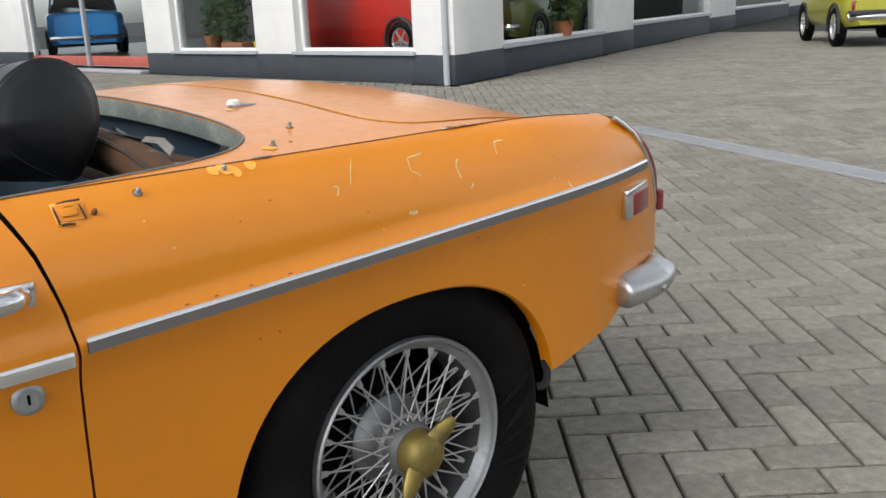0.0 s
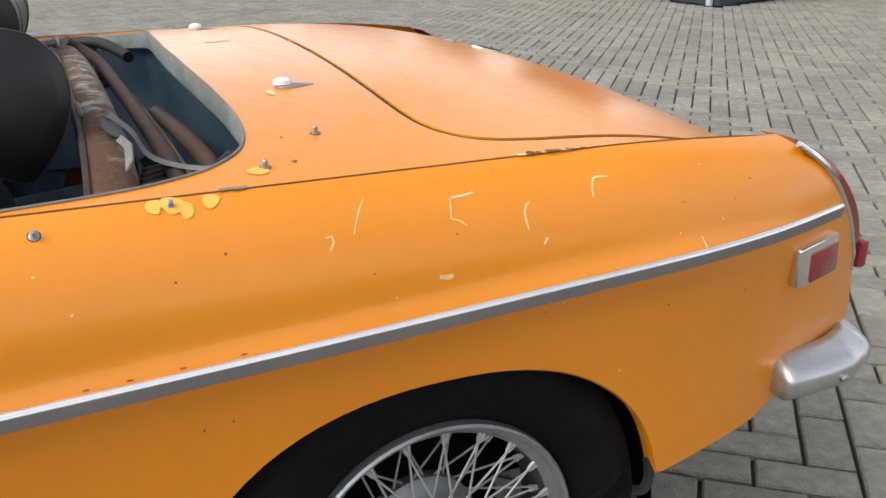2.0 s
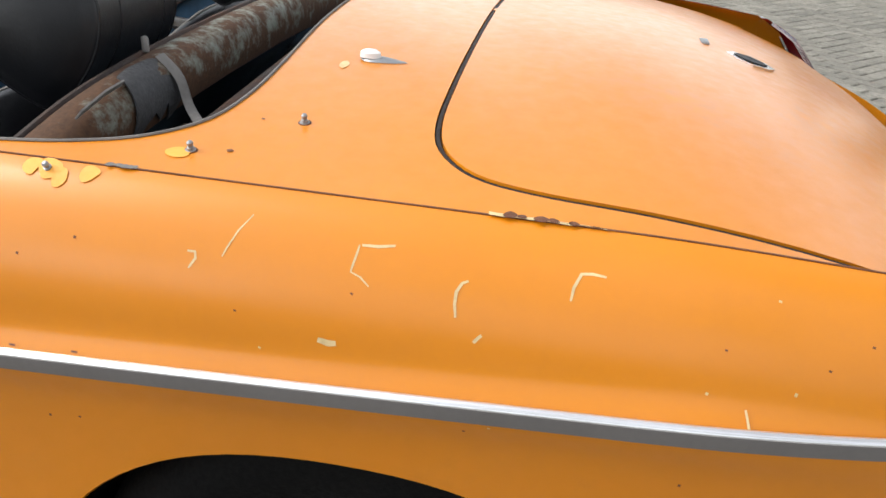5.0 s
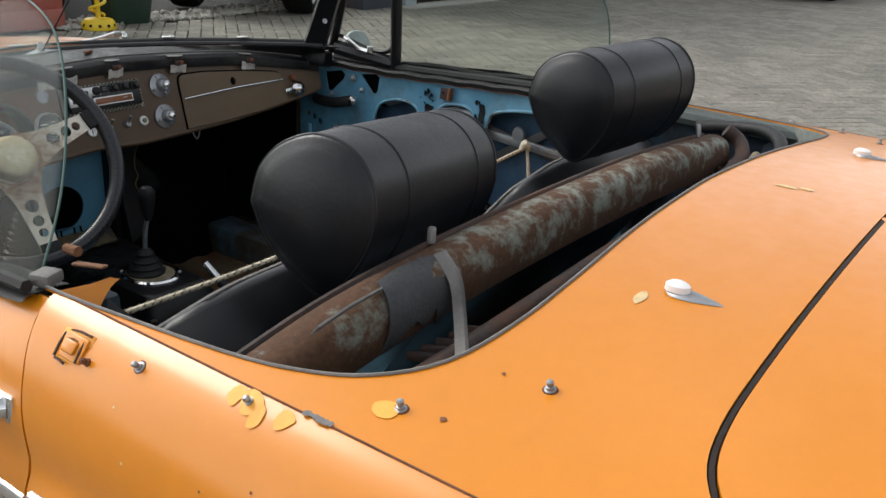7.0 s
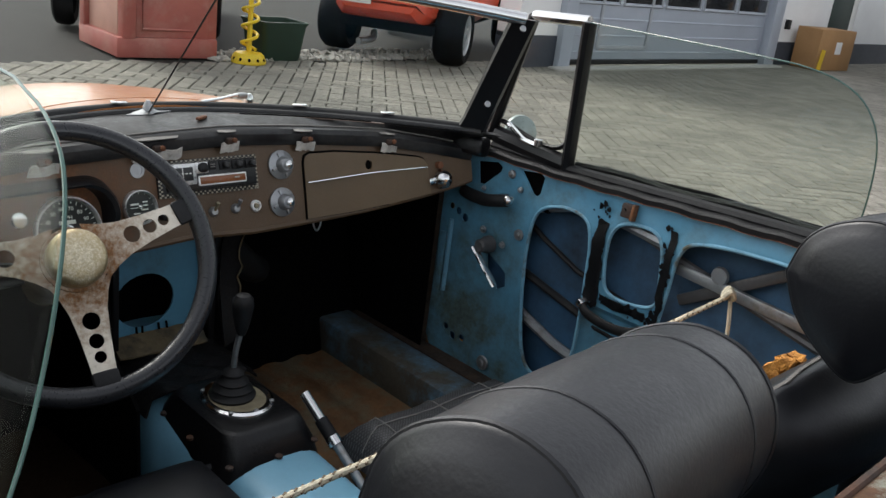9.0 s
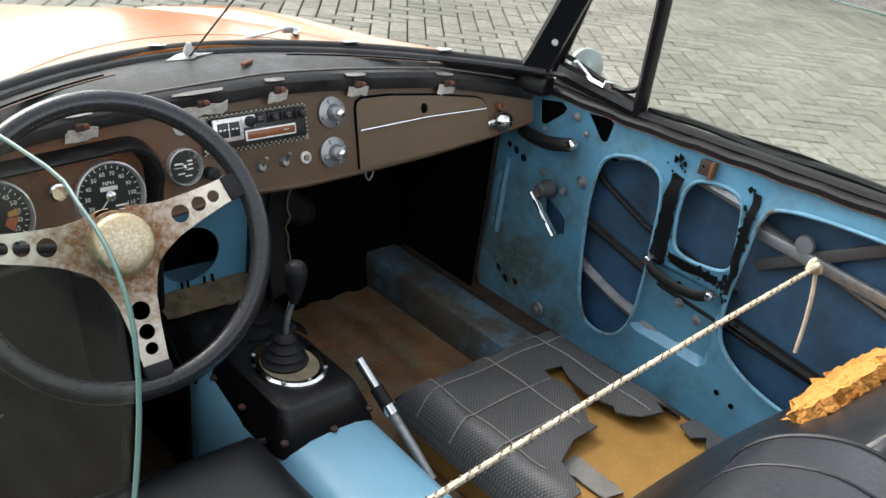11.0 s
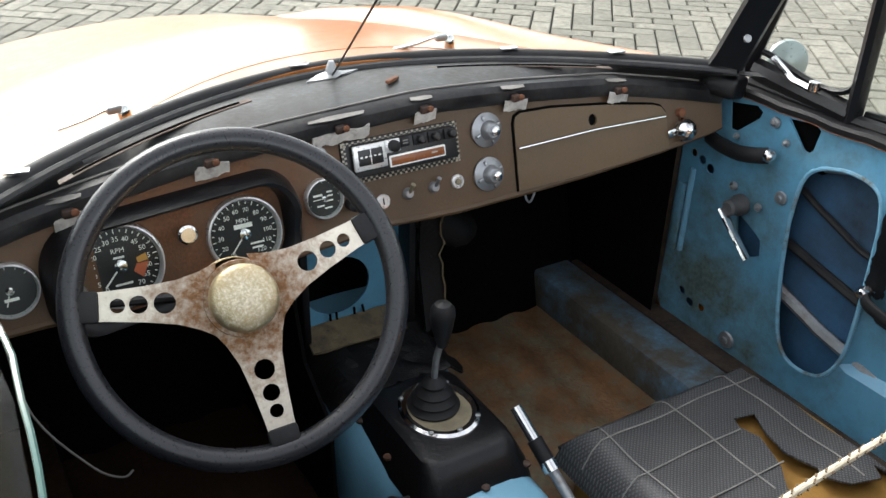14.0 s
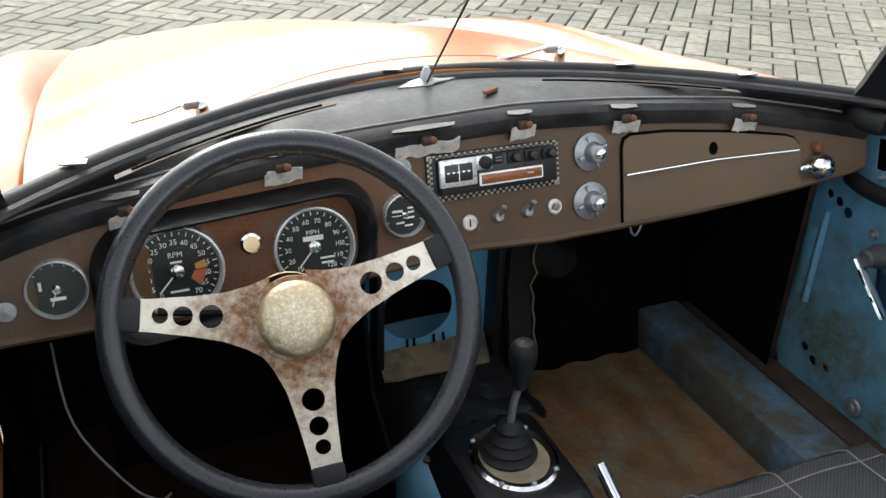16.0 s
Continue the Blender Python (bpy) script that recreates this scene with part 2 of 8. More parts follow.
def glass(name, tint, rough=0.0, shine=0.04):
    m = bpy.data.materials.new(name)
    m.use_nodes = True
    n, l = m.node_tree.nodes, m.node_tree.links
    out = n["Material Output"]
    clear = n.new("ShaderNodeBsdfTransparent")
    clear.inputs[0].default_value = (*tint, 1)
    gloss = n.new("ShaderNodeBsdfGlossy")
    gloss.inputs["Roughness"].default_value = max(rough, 0.005)
    face = n.new("ShaderNodeLayerWeight")
    face.inputs["Blend"].default_value = 0.5
    power = n.new("ShaderNodeMath")
    power.operation = "POWER"
    power.inputs[1].default_value = 4.6
    l.new(face.outputs["Facing"], power.inputs[0])
    fres = n.new("ShaderNodeMapRange")
    fres.inputs["To Min"].default_value, fres.inputs["To Max"].default_value = shine, 0.12
    l.new(power.outputs[0], fres.inputs["Value"])
    mx = n.new("ShaderNodeMixShader")
    l.new(fres.outputs[0], mx.inputs[0]), l.new(clear.outputs[0], mx.inputs[1]), l.new(gloss.outputs[0], mx.inputs[2])
    l.new(mx.outputs[0], out.inputs[0])
    return m


GLASS = glass("car_glass", (0.90, 0.93, 0.90), 0.0, 0.02)
WINDOW = glass("shop_window_glass", (0.90, 0.93, 0.93), 0.0, 0.02)


# ---- shape helpers ----
def part(name, bm, material, parent=None, label="", smooth=True, recalc=True):
    """Links a bmesh as one mesh object under its thing."""
    if recalc:
        bmesh.ops.recalc_face_normals(bm, faces=bm.faces)
    me = bpy.data.meshes.new(name)
    bm.to_mesh(me)
    bm.free()
    me.materials.append(material)
    if smooth:
        me.polygons.foreach_set("use_smooth", [True] * len(me.polygons))
        me.set_sharp_from_angle(angle=radians(38))
    ob = new(name, me)
    ob.parent = parent
    return tagged(ob, label)


def thing(name, label, category, group="", at=(0, 0, 0)):
    ob = new(name)
    ob.empty_display_size = 0.1
    ob.location = at
    return tagged(ob, label, category, group)


def grid(rows, close_u=False, close_v=False, bm=None):
    """A surface through rows of points."""
    bm = bm or bmesh.new()
    vs = [[bm.verts.new(p) for p in r] for r in rows]
    a, b = len(vs), len(vs[0])
    for i in range(a if close_u else a - 1):
        for j in range(b if close_v else b - 1):
            q = (vs[i][j], vs[(i + 1) % a][j], vs[(i + 1) % a][(j + 1) % b], vs[i][(j + 1) % b])
            if len(set(q)) == 4:
                bm.faces.new(q)
    return bm


def ends(bm):
    """Closes open ends with faces."""
    bmesh.ops.holes_fill(bm, edges=[e for e in bm.edges if e.is_boundary], sides=0)
    return bm


def spline(points, steps=6):
    """A smooth line through points (Catmull-Rom)."""
    p = [Vector(q) for q in points]
    out = []
    for i in range(len(p) - 1):
        a, b, c, d = p[max(i - 1, 0)], p[i], p[i + 1], p[min(i + 2, len(p) - 1)]
        for k in range(steps):
            t = k / steps
            out.append(0.5 * ((2 * b) + (c - a) * t + (2 * a - 5 * b + 4 * c - d) * t * t + (3 * b - a - 3 * c + d) * t ** 3))
    return out + [p[-1]]


def tube(path, r, sides=10, bm=None, closed=False, radii=None, squash=1.0):
    """A round bar along a path."""
    bm = bm or bmesh.new()
    p = [Vector(q) for q in path]
    n = len(p)
    rows, up = [], None
    for i in range(n):
        t = (p[(i + 1) % n] - p[i - 1]) if closed else (p[min(i + 1, n - 1)] - p[max(i - 1, 0)])
        t.normalize()
        if up is None:
            up = Vector((0, 0, 1)) if abs(t.z) < 0.9 else Vector((1, 0, 0))
        s = t.cross(up).normalized()
        up = s.cross(t).normalized()
        rr = radii[i] if radii else r
        rows.append([p[i] + (s * math.cos(a) + up * math.sin(a) * squash) * rr for a in (2 * math.pi * k / sides for k in range(sides))])
    grid(rows, closed, True, bm)
    return bm if closed else ends(bm)


def turned(profile, m=None, sides=24, bm=None, close=True):
    """A body of revolution: profile of (radius, height) about z, set by the pose m."""
    bm2 = bmesh.new()
    rows = [[Vector((r * math.cos(a), r * math.sin(a), h)) for a in (2 * math.pi * k / sides for k in range(sides))] for r, h in profile]
    grid(rows, False, True, bm2)
    if close:
        ends(bm2)
    if m is not None:
        bm2.transform(m)
    return joined(bm, bm2) if bm else bm2


def joined(bm, other):
    me = bpy.data.meshes.new("tmp")
    other.to_mesh(me)
    other.free()
    bm.from_mesh(me)
    bpy.data.meshes.remove(me)
    return bm


def block(size, m=None, bevel=0.004, segments=2, bm=None):
    """A box with rounded edges."""
    b2 = bmesh.new()
    bmesh.ops.create_cube(b2, size=1)
    b2.transform(Matrix.Diagonal((*size, 1)))
    if bevel:
        bmesh.ops.bevel(b2, geom=list(b2.edges), offset=min(bevel, min(size) * 0.45), segments=segments, affect="EDGES", profile=0.5)
    if m is not None:
        b2.transform(m)
    return joined(bm, b2) if bm else b2


def inside(p, poly):
    c = False
    for i in range(len(poly)):
        (x1, y1), (x2, y2) = poly[i - 1][:2], poly[i][:2]
        if (y1 > p[1]) != (y2 > p[1]) and p[0] < (x2 - x1) * (p[1] - y1) / (y2 - y1) + x1:
            c = not c
    return c


def sheet(outline, shape, holes=(), step=0.03, thick=0.0, lip=0.0):
    """A plate cut to an outline with holes, laid into space by shape(u, v); thick gives it depth behind."""
    from mathutils.geometry import delaunay_2d_cdt
    loops = [list(outline)] + [list(h) for h in holes]
    pts, edges = [], []
    for lp in loops:
        dense = []
        for i in range(len(lp)):
            a, b = Vector(lp[i][:2]), Vector(lp[(i + 1) % len(lp)][:2])
            k = max(1, int((b - a).length / (step * 1.2)))
            dense += [a + (b - a) * (j / k) for j in range(k)]
        s = len(pts)
        pts += dense
        edges += [(s + i, s + (i + 1) % len(dense)) for i in range(len(dense))]
    xs, ys = [p.x for p in pts], [p.y for p in pts]
    border = list(pts)
    x = min(xs) + step * 0.5
    while x < max(xs):
        y = min(ys) + step * 0.5
        while y < max(ys):
            q = Vector((x, y))
            if inside(q, loops[0]) and not any(inside(q, h) for h in loops[1:]) and min((q - w).length_squared for w in border) > (step * 0.45) ** 2:
                pts.append(q)
            y += step
        x += step
    vs, es, fs, *_ = delaunay_2d_cdt(pts, edges, [], 0, 1e-6)
    bm = bmesh.new()
    bv = [bm.verts.new(shape(v.x, v.y)) for v in vs]
    for f in fs:
        c = sum((Vector(vs[i]) for i in f), Vector((0, 0))) / len(f)
        if inside(c, loops[0]) and not any(inside(c, h) for h in loops[1:]):
            bm.faces.new([bv[i] for i in f])
    bmesh.ops.delete(bm, geom=[v for v in bm.verts if not v.link_faces], context="VERTS")
    bmesh.ops.recalc_face_normals(bm, faces=bm.faces)
    bm.normal_update()
    mean = sum((f.normal * f.calc_area() for f in bm.faces), Vector())
    mid = sum((v.co for v in bm.verts), Vector()) / len(bm.verts)
    front = Vector((0, 0, 1)) if abs(mean.normalized().z) > 0.35 else Vector((0, 1.1, 0.6)) - mid
    if mean.dot(front) < 0:
        bmesh.ops.reverse_faces(bm, faces=bm.faces)
    if thick:
        r = bmesh.ops.extrude_face_region(bm, geom=list(bm.faces))
        nv = [g for g in r["geom"] if isinstance(g, bmesh.types.BMVert)]
        bm.normal_update()
        off = {v: v.normal.copy() for v in nv}
        sgn = thick
        for v in nv:
            v.co -= off[v] * sgn
        bmesh.ops.recalc_face_normals(bm, faces=bm.faces)
    return bm


def rounded(x0, y0, x1, y1, r, n=6):
    """A rectangle's outline with round corners."""
    out = []
    for cx, cy, a0 in ((x1 - r, y1 - r, 0), (x0 + r, y1 - r, 90), (x0 + r, y0 + r, 180), (x1 - r, y0 + r, 270)):
        out += [(cx + r * math.cos(radians(a0 + 90 * k / n)), cy + r * math.sin(radians(a0 + 90 * k / n))) for k in range(n + 1)]
    return out


def lerp(x, table):
    """Straight-line reading of a table of (x, y) pairs."""
    t = sorted(table)
    if x <= t[0][0]:
        return t[0][1]
    for (a, b), (c, d) in zip(t, t[1:]):
        if x <= c:
            return b + (d - b) * (x - a) / (c - a)
    return t[-1][1]


def flip(bm):
    """Mirrors a mesh to the car's other side."""
    bm.transform(Matrix.Diagonal((-1, 1, 1, 1)))
    bmesh.ops.reverse_faces(bm, faces=bm.faces)
    return bm

# ---- the convertible: outer body ----
car = thing("convertible_car", "weathered orange two-seat convertible with stripped rusty interior, parked on pavers", "car")

HALF = [(0.15, 0.665), (0.20, 0.695), (0.30, 0.715), (0.42, 0.728), (0.55, 0.739), (0.62, 0.748), (0.67, 0.754), (0.70, 0.757),
        (0.74, 0.7555), (0.77, 0.7485), (0.79, 0.7405), (0.805, 0.732), (0.820, 0.721), (0.832, 0.709), (0.840, 0.698), (0.845, 0.688)]


HALF = [(p.x, p.y) for p in spline([(a, b, 0) for a, b in HALF], 5)]


def trim_z(y):
    return lerp(y, [(-0.66, 0.720), (-0.55, 0.719), (-0.30, 0.712), (-0.035, 0.698), (0.20, 0.686), (0.35, 0.679), (0.533, 0.671), (1.6, 0.657)])


def half(y, z):
    """Half the body's width at a place along it and a height."""
    w = lerp(z, HALF)
    # the swage under the side trim stands proud
    d = z - trim_z(y)
    w += 0.014 * math.exp(-(d / (0.018 if d > 0 else 0.034)) ** 2) * (1 if y > -0.30 else max(0, 1 - (-0.30 - y) / 0.30))
    if y < -0.22:
        w -= 0.055 * ((-0.22 - y) / 0.42) ** 2.5
    if y > 1.7:
        w -= 0.10 * ((y - 1.7) / 1.5) ** 2.2
    return w


def seam_z(y):
    return 0.845 - (0.020 * ((-0.2 - y) / 0.31) ** 2 if y < -0.2 else 0)


def rear_end(z):
    """How far back the wing reaches at a height."""
    return lerp(z, [(0.44, -0.715), (0.50, -0.722), (0.53, -0.724), (0.634, -0.683), (0.714, -0.628), (0.789, -0.572), (0.826, -0.515), (0.85, -0.49)])


def arch(y, c=0.012):
    t = 1 - (abs(y - c) / 0.342) ** 2.3
    return 0.26 + 0.345 * t ** (1 / 2.3) if t > 0 else 0.26


def wing_low(y):
    if y >= 0.354:
        return 0.17
    if y >= -0.329:
        return arch(y) if y > 0 else max(arch(y), 0.372)
    return lerp(y, [(-0.72, 0.50), (-0.60, 0.455), (-0.545, 0.435), (-0.50, 0.408), (-0.33, 0.372)])


def squeeze(yb, z):
    if yb >= -0.40:
        return yb
    return -0.40 - (-0.40 - yb) * (-0.40 - rear_end(z)) / 0.325


def quarter_panel():
    cols = [0.533, 0.52, 0.50, 0.46, 0.42, 0.38, 0.3545, 0.3535] + [0.012 + 0.3415 * math.cos(math.pi * k / 40) for k in range(1, 40)]
    cols += [-0.329, -0.345, -0.37, -0.40, -0.43, -0.46, -0.50, -0.54, -0.58, -0.62, -0.65, -0.68, -0.705, -0.725]
    vv = list(np.linspace(0, 0.86, 30)) + [0.88, 0.90, 0.92, 0.94, 0.96, 0.975, 0.99, 1.0]
    rows = []
    for yb in cols:
        zt = seam_z(squeeze(yb, 0.84))
        zl = wing_low(yb)
        r = []
        zs = [zl + (0.615 - zl) * k / 7 for k in range(7)] + [0.615 + (zt - 0.615) * v for v in vv]
        for z in zs:
            v = (z - zl) / (zt - zl)
            y = squeeze(yb, z)
            zq = z + (0.845 - zt) * max(0, (v - 0.5) * 2)
            r.append((-half(y, zq), y, z))
        rows.append(r)
    bm = grid(rows)
    # turned-in flange round the wheel arch and the lower edge
    flange = [[(p[0], p[1], p[2]), (p[0] + 0.006, p[1], p[2] - 0.004), (p[0] + 0.03, p[1], p[2] + 0.002)] for p in (r[0] for r in rows)]
    grid(flange, bm=bm)
    shut = [[p, (p[0] + 0.02, p[1] - 0.003, p[2]), (p[0] + 0.06, p[1] - 0.01, p[2])] for p in rows[0]]
    grid(shut, bm=bm)
    bmesh.ops.remove_doubles(bm, verts=bm.verts, dist=0.0004)
    return bm


WING_LABEL = "orange rear wing with scratches and bare chips"
wing_l = part("rear_wing", quarter_panel(), PAINT, car, WING_LABEL)
wing_r = part("rear_wing", flip(quarter_panel()), PAINT, car, "faded orange rear wing")


def deck_z(x, y):
    k = min(1, abs(x) / 0.69)
    z = seam_z(y) + 0.053 * (1 - k ** 2)
    if y < -0.05:
        z -= 0.10 * ((-0.05 - y) / 0.62) ** 2.2 * (1 - 0.3 * k ** 6)
    return z


COCKPIT = [(-0.690, 0.60), (-0.686, 0.53), (-0.668, 0.363), (-0.650, 0.285), (-0.622, 0.232), (-0.572, 0.194), (-0.491, 0.180), (-0.377, 0.181),
           (-0.197, 0.192), (0.0, 0.198)]
COCKPIT = [tuple(p[:2]) for p in spline([(a, b, 0) for a, b in COCKPIT], 4)]
COCKPIT += [(-x, y) for x, y in reversed(COCKPIT[:-1])]
LID = [(0.0, -0.022), (-0.245, -0.024), (-0.42, -0.026), (-0.52, -0.030), (-0.580, -0.044), (-0.622, -0.080), (-0.638, -0.135), (-0.641, -0.21), (-0.637, -0.33),
       (-0.620, -0.50), (-0.595, -0.63)]
LID = [tuple(p[:2]) for p in spline([(a, b, 0) for a, b in LID], 4)]
LID += [(-x, y) for x, y in reversed(LID[:-1])]


def grow(loop, d):
    """An outline moved outwards by d from its middle line."""
    out, n = [], len(loop)
    for i in range(n):
        a, b = Vector(loop[max(i - 1, 0)]), Vector(loop[min(i + 1, n - 1)])
        t = (b - a).normalized()
        out.append((loop[i][0] - t.y * d, loop[i][1] + t.x * d))
    return out


seam_line = [(-half(y, 0.845) if y > -0.22 else -half(y, 0.845), y) for y in (0.60, 0.53, 0.4, 0.25, 0.1, 0.0, -0.1, -0.2, -0.27, -0.33, -0.40, -0.45, -0.49)]
lid_gap = grow(LID, -0.0072)
outline = list(reversed(COCKPIT)) + seam_line[1:] + [p for p in lid_gap if p[1] > -0.48] + [(-x, y) for x, y in reversed(seam_line[1:])]


def rolled_deck(x, y):
    z = deck_z(x, y)
    return (x, y, z)


deck = part("rear_deck", sheet(outline, rolled_deck, step=0.025, thick=0.004), PAINT, car, "orange rear deck with tonneau studs and chipped edge")
lid = part("boot_lid", sheet(LID, lambda x, y: (x, y, deck_z(x, y) + 0.001), step=0.03, thick=0.008), PAINT, car, "orange boot lid with a small badge")

GAP_SHADE = surf("brown_black_gap_shade", (0.010, 0.005, 0.003), 0.7, 0, 0.2, 20, 120, 0.05)
# near-black channel painting the depth under the boot lid's gap
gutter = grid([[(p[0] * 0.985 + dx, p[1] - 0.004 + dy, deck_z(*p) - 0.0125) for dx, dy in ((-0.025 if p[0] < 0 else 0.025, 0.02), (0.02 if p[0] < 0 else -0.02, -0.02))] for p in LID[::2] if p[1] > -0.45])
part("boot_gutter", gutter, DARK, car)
# bead added along the gap, coloured as the shade between lid and deck
midgap = [(x, y, deck_z(x, y) - 0.0042) for x, y in grow(LID, -0.0036) if y > -0.47]
part("boot_seal", tube(midgap, 0.0038, 6), GAP_SHADE, car, "dark bead painting the shade in the boot lid's gap")


def bead(points, r, material, name, label="", parent=car, sides=6):
    return part(name, tube(points, r, sides), material, parent, label)


for s in (-1, 1):
    line = [(s * (half(y, 0.845) + 0.0005), y, seam_z(y) + 0.0002) for y in np.linspace(0.58, -0.49, 30)]
    bead(line, 0.0010, RUST, "wing_seam", "thin dark wing seam with rust")
    edge = [(s * -x, y, deck_z(x, y) + 0.001) for x, y in COCKPIT[: len(COCKPIT) // 2 + 1]]
    bead(edge, 0.0018, TAPE, "cockpit_edge_bead", "chipped grey cockpit edge")

# rear panel under the boot lid and tail corners
rows = []
for z in (0.40, 0.46, 0.52, 0.58, 0.64, 0.70):
    row = []
    for k in range(-12, 13):
        x = k / 12
        w = half(rear_end(z), z) - 0.002
        y = rear_end(z) - 0.045 * (1 - abs(x) ** 3)
        row.append((x * w, y, z))
    rows.append(row)
rows.append([(x / 12 * 0.63, -0.645 - 0.03 * (1 - abs(x / 12) ** 3), deck_z(x / 12 * 0.6, -0.64) - 0.01) for x in range(-12, 13)])
part("rear_panel", grid(rows), PAINT, car)


def strip(points, profile, bm=None):
    """Sweeps a small section, given as (out, up) pairs, along points on the body's side."""
    rows = []
    for p in points:
        s = -1 if p[0] < 0 else 1
        rows.append([(p[0] + s * o, p[1], p[2] + u) for o, u in profile])
    return ends(grid(rows, False, True, bm))


SECTION = [(-0.002, -0.0095), (0.002, -0.0095), (0.0035, -0.002), (0.0042, 0.002), (0.0045, 0.005), (0.0038, 0.0078), (0.0015, 0.0098), (-0.002, 0.0102)]
for s in (-1, 1):
    ys = np.linspace(0.527, -0.605, 40)
    t = part("side_trim", strip([(s * (half(y, trim_z(y)) + 0.0005), y, trim_z(y)) for y in ys], SECTION), TRIM, car, "dull aluminium side trim strip")
    lower = [(s * (half(y, trim_z(y)) + 0.0012), y, trim_z(y) - 0.0044) for y in ys]
    part("trim_insert", strip(lower, [(-0.002, -0.0044), (0.0026, -0.0044), (0.0042, 0.0070), (0.0042, 0.0100), (0, 0.0100)]), TRIM_DARK, t)
    ys = np.linspace(1.55, 0.543, 20)
    part("side_trim", strip([(s * (half(y, trim_z(y) - 0.012) + 0.0005), y, trim_z(y) - 0.012) for y in ys], SECTION), TRIM, car, "dull aluminium side trim strip")

# tail lamps: tall red lens in a chrome frame on each corner
for s in (-1, 1):
    rows, chrome = [], []
    for z in np.linspace(0.60, 0.818, 14):
        y = rear_end(z)
        w = half(y, z)
        f = math.sin(math.pi * (z - 0.595) / 0.235) ** 0.5
        rows.append([(s * (w - 0.003), y + 0.004, z), (s * (w - 0.012 + 0.006 * f), y - 0.018 * f - 0.004, z), (s * (w - 0.045), y - 0.028 * f - 0.006, z), (s * (w - 0.085), y - 0.018 * f, z)])
        chrome.append((s * (w - 0.001), y + 0.002, z))
    lamp = part("tail_lamp", grid(rows), REDLENS, car, "red tail lamp lens")
    part("lamp_rim", tube(chrome, 0.0045, 8), CHROME, lamp, "chrome lamp rim")
    part("reflector", block((0.05, 0.02, 0.045), pose(s * 0.655, -0.705, 0.625), 0.006), REDLENS, lamp)

# side marker lamps
for s in (-1, 1):
    yc, zc = -0.552, 0.6585
    m = Matrix.Translation((s * (half(yc, zc) + 0.004), yc, zc)) @ pose(0, 0, 0, -4, 0, s * -14)
    marker = part("side_marker", block((0.020, 0.094, 0.060), m, 0.005), CHROME, car, "chrome-framed red side marker lamp")
    part("lens", block((0.016, 0.066, 0.044), m @ pose(s * 0.005, -0.009, -0.004), 0.003), REDLENS, marker)

# rear bumper wrapping round both corners
path = spline([(-0.745, -0.520, 0.476), (-0.748, -0.55, 0.476), (-0.745, -0.62, 0.475), (-0.730, -0.680, 0.476), (-0.685, -0.735, 0.478), (-0.5, -0.785, 0.48), (-0.25, -0.805, 0.48), (0, -0.81, 0.48)], 6)
path += [Vector((-p.x, p.y, p.z)) for p in reversed(path[:-1])]
rows = []
for i, p in enumerate(path):
    t = (path[min(i + 1, len(path) - 1)] - path[max(i - 1, 0)]).normalized()
    o = Vector((-t.y, t.x, 0)) * -1
    o = -o if o.dot(Vector((p.x, p.y + 0.3, 0))) < 0 else o
    k = min(1.0, (0.62, 0.80, 0.91, 0.97)[min(i, len(path) - 1 - i)] if min(i, len(path) - 1 - i) < 4 else 1.0)
    rows.append([p + o * (a * k - 0.05 * (1 - k)) + Vector((0, 0, b * k)) for a, b in ((-0.058, 0.026), (-0.050, 0.030), (-0.038, 0.028), (-0.014, 0.016), (-0.005, 0.009), (-0.001, 0.003), (0, -0.004), (-0.003, -0.018), (-0.010, -0.030), (-0.020, -0.038), (-0.034, -0.040), (-0.046, -0.034))])
bumper = part("rear_bumper", ends(grid(rows, False, True)), DULLCHROME, car, "dull chrome rear bumper")
for s in (-1, 1):
    part("bolt", turned([(0.007, 0), (0.007, 0.004), (0.004, 0.007)], Matrix.Translation((s * 0.7425, -0.630, 0.464)) @ pose(0, 0, 0, 0, s * 90, 0), 10), STEEL, bumper)

# sills
for s in (-1, 1):
    part("sill", grid([[(s * half(y, z), y, z) for z in (0.15, 0.17, 0.20)] + [(s * 0.66, y, 0.205)] for y in (0.35, 0.6, 1.0, 1.5, 1.95)]), PAINT, car)


def door_skin():
    rows = []
    for y in list(np.linspace(0.5365, 1.55, 24)):
        zt = lerp(y, [(0.60, 0.838), (0.75, 0.824), (1.29, 0.800), (1.55, 0.798)])
        zs = np.linspace(0.20, zt, 44)
        r = [(-half(y, z + 0.842 - zt if z > 0.7 else z), y, z) for z in zs] + [(-0.686, y, zt - 0.004)]
        rows.append(r)
    bm = grid(rows)
    grid([[p, (p[0] + 0.02, p[1] + 0.003, p[2]), (p[0] + 0.07, p[1] + 0.006, p[2])] for p in rows[0]], bm=bm)
    # the shut line leans forward near the top
    for v in bm.verts:
        if v.co.y < 0.6:
            v.co.y += lerp(v.co.z, [(0.2, 0.0), (0.60, 0.0), (0.66, 0.001), (0.71, 0.007), (0.786, 0.027), (0.84, 0.05)]) * (0.6 - v.co.y) / 0.06
    return bm


# the quarter panel's edge follows the same line
for w in (wing_l, wing_r):
    for v in w.data.vertices:
        if v.co.y > 0.46:
            v.co.y += lerp(v.co.z, [(0.2, 0.0), (0.60, 0.0), (0.66, 0.001), (0.71, 0.007), (0.786, 0.027), (0.84, 0.05)]) * (v.co.y - 0.46) / 0.073

door_l = part("door", door_skin(), PAINT, car, "orange driver's door with chrome handle")
door_r = part("door", flip(door_skin()), PAINT, car, "passenger door with stripped blue inner panel")
